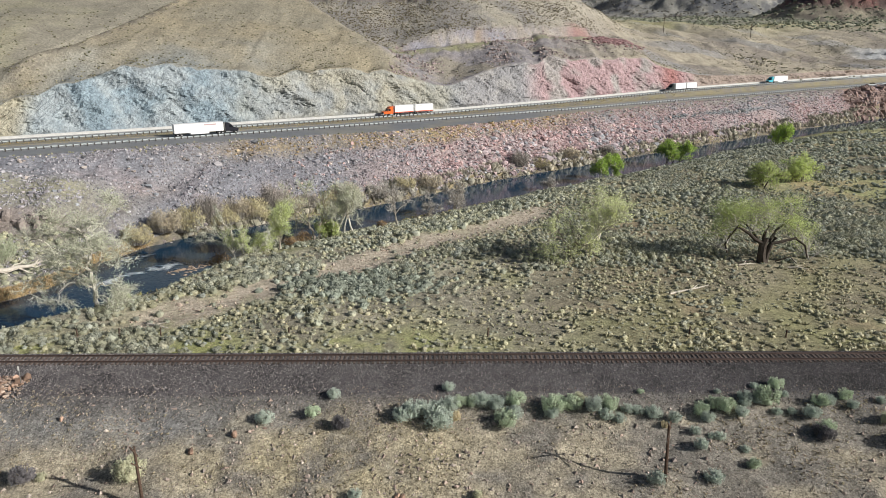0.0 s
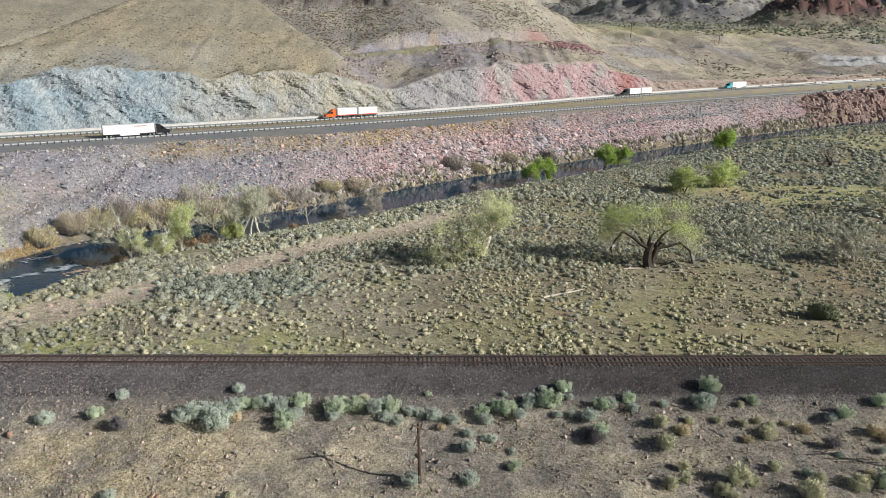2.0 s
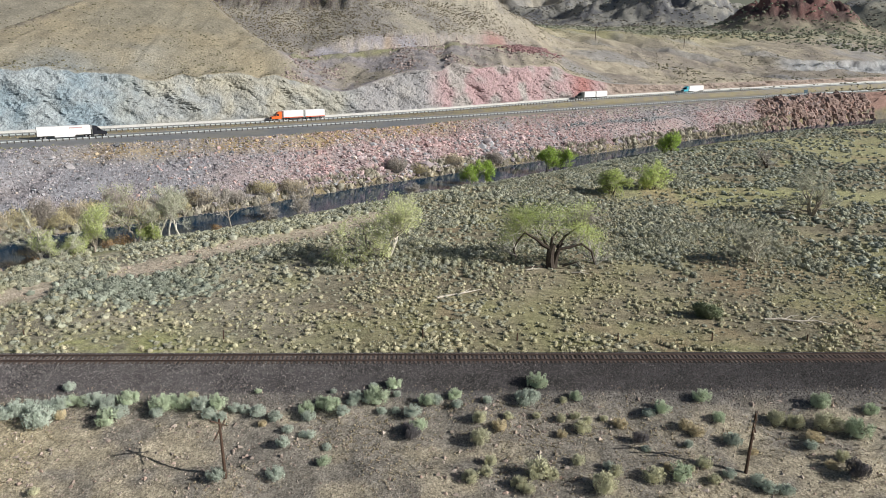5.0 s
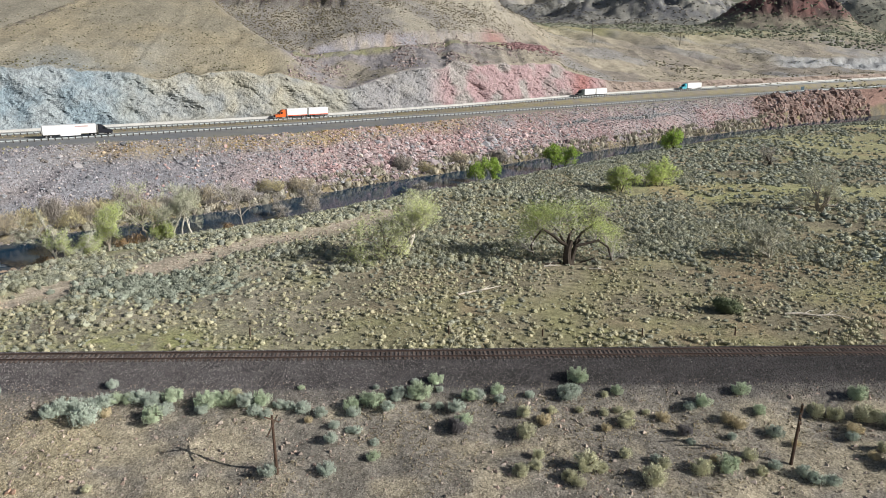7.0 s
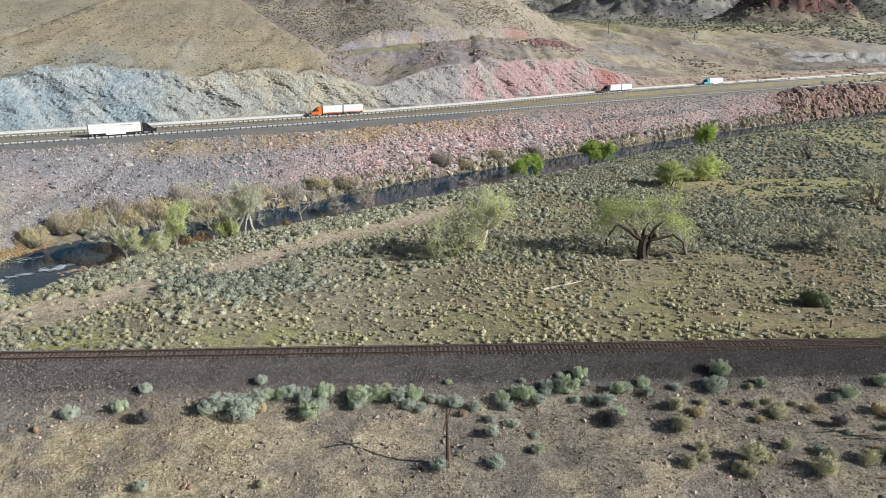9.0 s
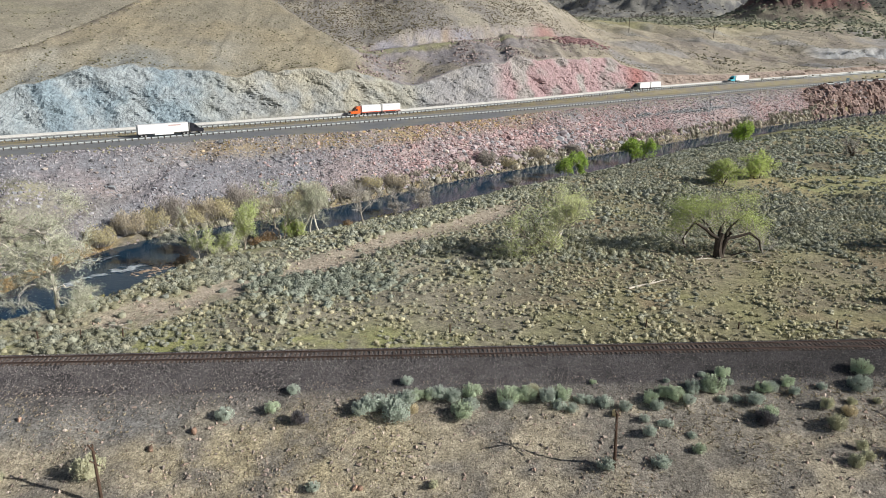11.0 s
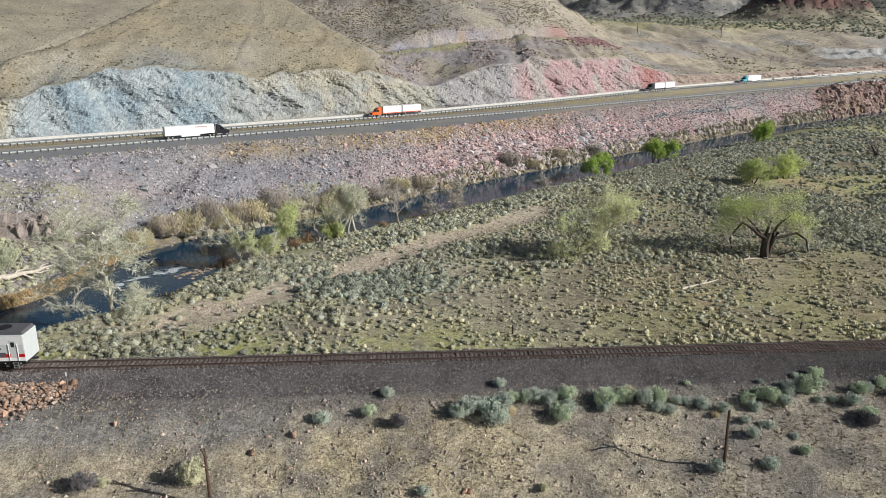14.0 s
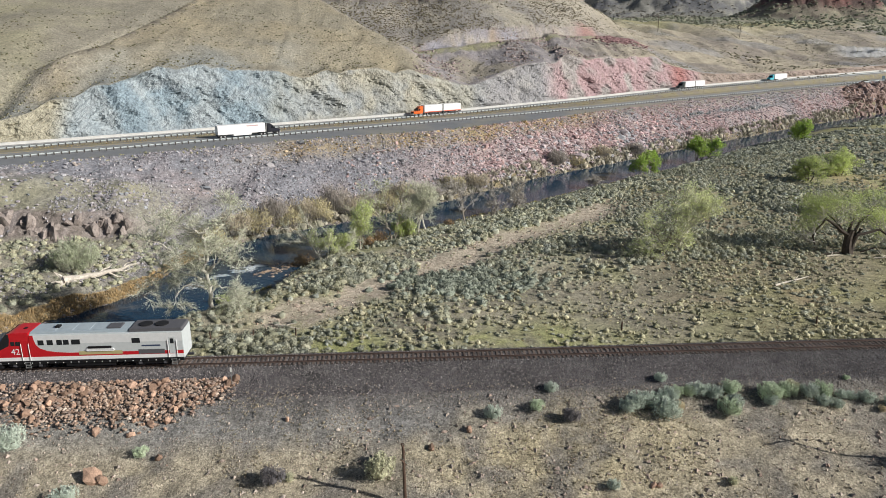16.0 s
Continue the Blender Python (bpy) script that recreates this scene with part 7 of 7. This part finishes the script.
part("exhaust_hatch", boxes((12.2, 13.7, -.7, .7, 4.34, 4.5), bevel=.04), M_CHARC, body)
for hx in (5.6, 7.4, 9.2, 10.9):
    part("roof_hatch", boxes((hx, hx + 1.3, -.9, .9, 4.35, 4.40), bevel=.02), M_LROOF, body)
part("antenna_box", boxes((6.6, 7.1, -.3, .3, 4.4, 4.62), bevel=.04), M_BLACK, body)
part("horn", boxes((3.2, 3.6, -.25, .25, 4.27, 4.42), bevel=.04), M_BLACK, cab)
for sy in (-1, 1):
    f = lambda a, b: (min(sy * a, sy * b), max(sy * a, sy * b))
    part("red_stripe", boxes((4.32, 20.38, *f(1.50, 1.528), 1.62, 2.02)), M_LRED, body)
    part("white_stripe", boxes((.42, 20.38, *f(1.50, 1.531), 1.2, 1.6)), M_LWHITE, body)
    part("red_sill", boxes((.42, 20.38, *f(1.50, 1.528), 1.02, 1.19)), M_BLACK, body)
    part("upper_band", boxes((4.32, 20.38, *f(1.50, 1.524), 3.1, 4.08)), M_LPALE, body, "pale silver upper side")
    for wx, ww in ((5.15, .65), (6.1, .65), (7.1, .62), (7.8, .62), (8.65, .95), (15.0, .9)):
        part("side_window", boxes((wx, wx + ww, *f(1.49, 1.532), 2.95, 3.55), bevel=.015), M_WINDOW, body)
    part("cab_window", boxes((2.8, 3.35, *f(1.49, 1.532), 2.95, 3.45), bevel=.015), M_WINDOW, cab)
    part("cab_window", boxes((2.3, 2.75, *f(1.49, 1.532), 2.95, 3.45), bevel=.015), M_WINDOW, cab)
    part("cab_door", boxes((3.45, 4.1, *f(1.50, 1.534), 1.65, 3.6), bevel=.015), M_LRED, cab)
    part("rear_door", boxes((18.9, 19.6, *f(1.50, 1.534), 1.65, 3.6), bevel=.015), M_LGREY, body)
    part("rear_window", boxes((19.05, 19.45, *f(1.52, 1.537), 2.8, 3.4), bevel=.01), M_WINDOW, body)
    for hx in (3.38, 4.18, 18.8, 19.72):
        part("handrail", boxes((hx - .025, hx + .025, *f(1.54, 1.6), 1.2, 3.2), bevel=.01), M_LWHITE, loco)
    part("louvre", boxes((15.6, 18.4, *f(1.51, 1.536), 1.66, 2.2), bevel=.01), M_CHARC, body)
    for lx in (3.8, 19.3):
        for lz in (.35, .65, .95):
            part("step", boxes((lx - .25, lx + .25, *f(1.3, 1.6), lz, lz + .04)), M_STEEL, loco)
        for dx in (-.26, .24):
            part("step_hanger", boxes((lx + dx, lx + dx + .03, *f(1.5, 1.58), .3, 1.1)), M_STEEL, loco)
    # row of small white squares along the black underframe
    for k in range(24):
        part("sill_lamp", boxes((.9 + k * .82, 1.0 + k * .82, *f(1.52, 1.545), .86, .96), bevel=.01), M_LWHITE, loco)
    part("emblem", boxes((9.3, 13.9, *f(1.51, 1.54), 1.75, 2.15), bevel=.02), plain("emblem gold", (.45, .4, .2), 0.5), body)
    part("emblem_dome", boxes((10.1, 13.1, *f(1.51, 1.543), 2.15, 2.45), bevel=.1), M_LWHITE, body)
    part("emblem_crest", boxes((10.3, 12.9, *f(1.51, 1.546), 2.46, 2.72), bevel=.1), M_BLACK, body)
    part("wordmark_bar", boxes((16.0, 18.0, *f(1.51, 1.54), 2.55, 2.72), bevel=.01), plain("dark blue lettering bar", (.04, .06, .12), 0.5), body)
for sx in (-.72, .72):
    bm = bmesh.new()
    box(bm, -.02, .02, -.62, .62, 0, 1.15, pose(.84, sx, 2.89, 0, 38.1))
    part("windscreen", bm, M_WINDOW, cab)
part("nose_lamp", boxes((.2, .4, -.3, .3, 1.95, 2.15), bevel=.04), M_LWHITE, cab)
part("number_box", boxes((.28, .31, -.9, .9, 1.2, 1.5)), M_LWHITE, cab)
hull("underframe", [(.5, .75), (.5, 1.02), (20.3, 1.02), (20.3, .75)], 1.45, M_BLACK, loco, .03)
hull("pilot", [(.0, .2), (.15, .95), (1.0, .95), (1.0, .25)], 1.4, M_BLACK, loco, .04, "black snow pilot")
part("fuel_tank", boxes((7.6, 13.0, -1.3, 1.3, .25, .95), bevel=.12), M_BLACK, loco)
part("coupler", boxes((-.45, .2, -.15, .15, .75, 1.0), bevel=.05), M_CHASSIS, loco)
part("rear_coupler", boxes((20.3, 21.0, -.15, .15, .75, 1.0), bevel=.05), M_CHASSIS, loco)
for tx in (3.6, 16.9):
    bogie = part("bogie", boxes((tx - 1.9, tx + 1.9, -1.25, -1.05, .35, .85), (tx - 1.9, tx + 1.9, 1.05, 1.25, .35, .85), (tx - .3, tx + .3, -1.1, 1.1, .45, .7), bevel=.04), M_BLACK, loco)
    for wx in (tx - 1.35, tx + 1.35):
        for wy in (-.75, .75):
            part("wheel", cyl(bmesh.new(), .5, -.07, .07, pose(wx, wy, .5, 90), 20), M_CHASSIS, bogie)
        part("journal_box", boxes((wx - .2, wx + .2, -1.33, -1.22, .38, .72), bevel=.03), M_CHARC, bogie)
txt = bpy.data.curves.new("number", "FONT")
txt.body, txt.size, txt.extrude, txt.align_x = "42", 0.95, 0.006, "CENTER"
tmp = new("number", txt)
bpy.context.view_layer.update()
nm = bpy.data.meshes.new_from_object(tmp.evaluated_get(bpy.context.evaluated_depsgraph_get()))
bpy.data.objects.remove(tmp)
nm.materials.clear()
num = part("number", nm, M_LWHITE, cab, "white road number 42")
num.matrix_basis = pose(2.7, -1.535, 1.95, 90)

# ---- dark outcrop on the bench ----
M_BASALT = mat("brown basalt", (.31, .265, .24), 0.9, scale=0.6, amount=0.25, fine=4.0, bump=0.9, dist=0.3, per_object=0.2)
rng = np.random.default_rng(61)
for i in range(34):
    x = -126 + 1.05 * i + rng.uniform(-.7, .7)
    y = float(scarp_y(np.array(x))) + rng.uniform(-1.8, 0.6)
    v, f = pebble(500 + i, 0.42, 1.0, True)
    ob = tagged(new("basalt_outcrop", sheet("basalt_outcrop", v, f)), "brown jointed basalt rock set in the scarp above the bench", "rock outcrop", "outcrop above the bench")
    ob.data.materials.append(M_BASALT)
    s = rng.uniform(0.9, 2.0)
    ob.matrix_world = pose(x, y, gz(x, y) - s * .2, rng.uniform(-14, 6), rng.uniform(-8, 18), rng.uniform(-35, 35)) @ Matrix.Diagonal((s * rng.uniform(.5, 1.1), s * 0.9, s * rng.uniform(.8, 1.4), 1))
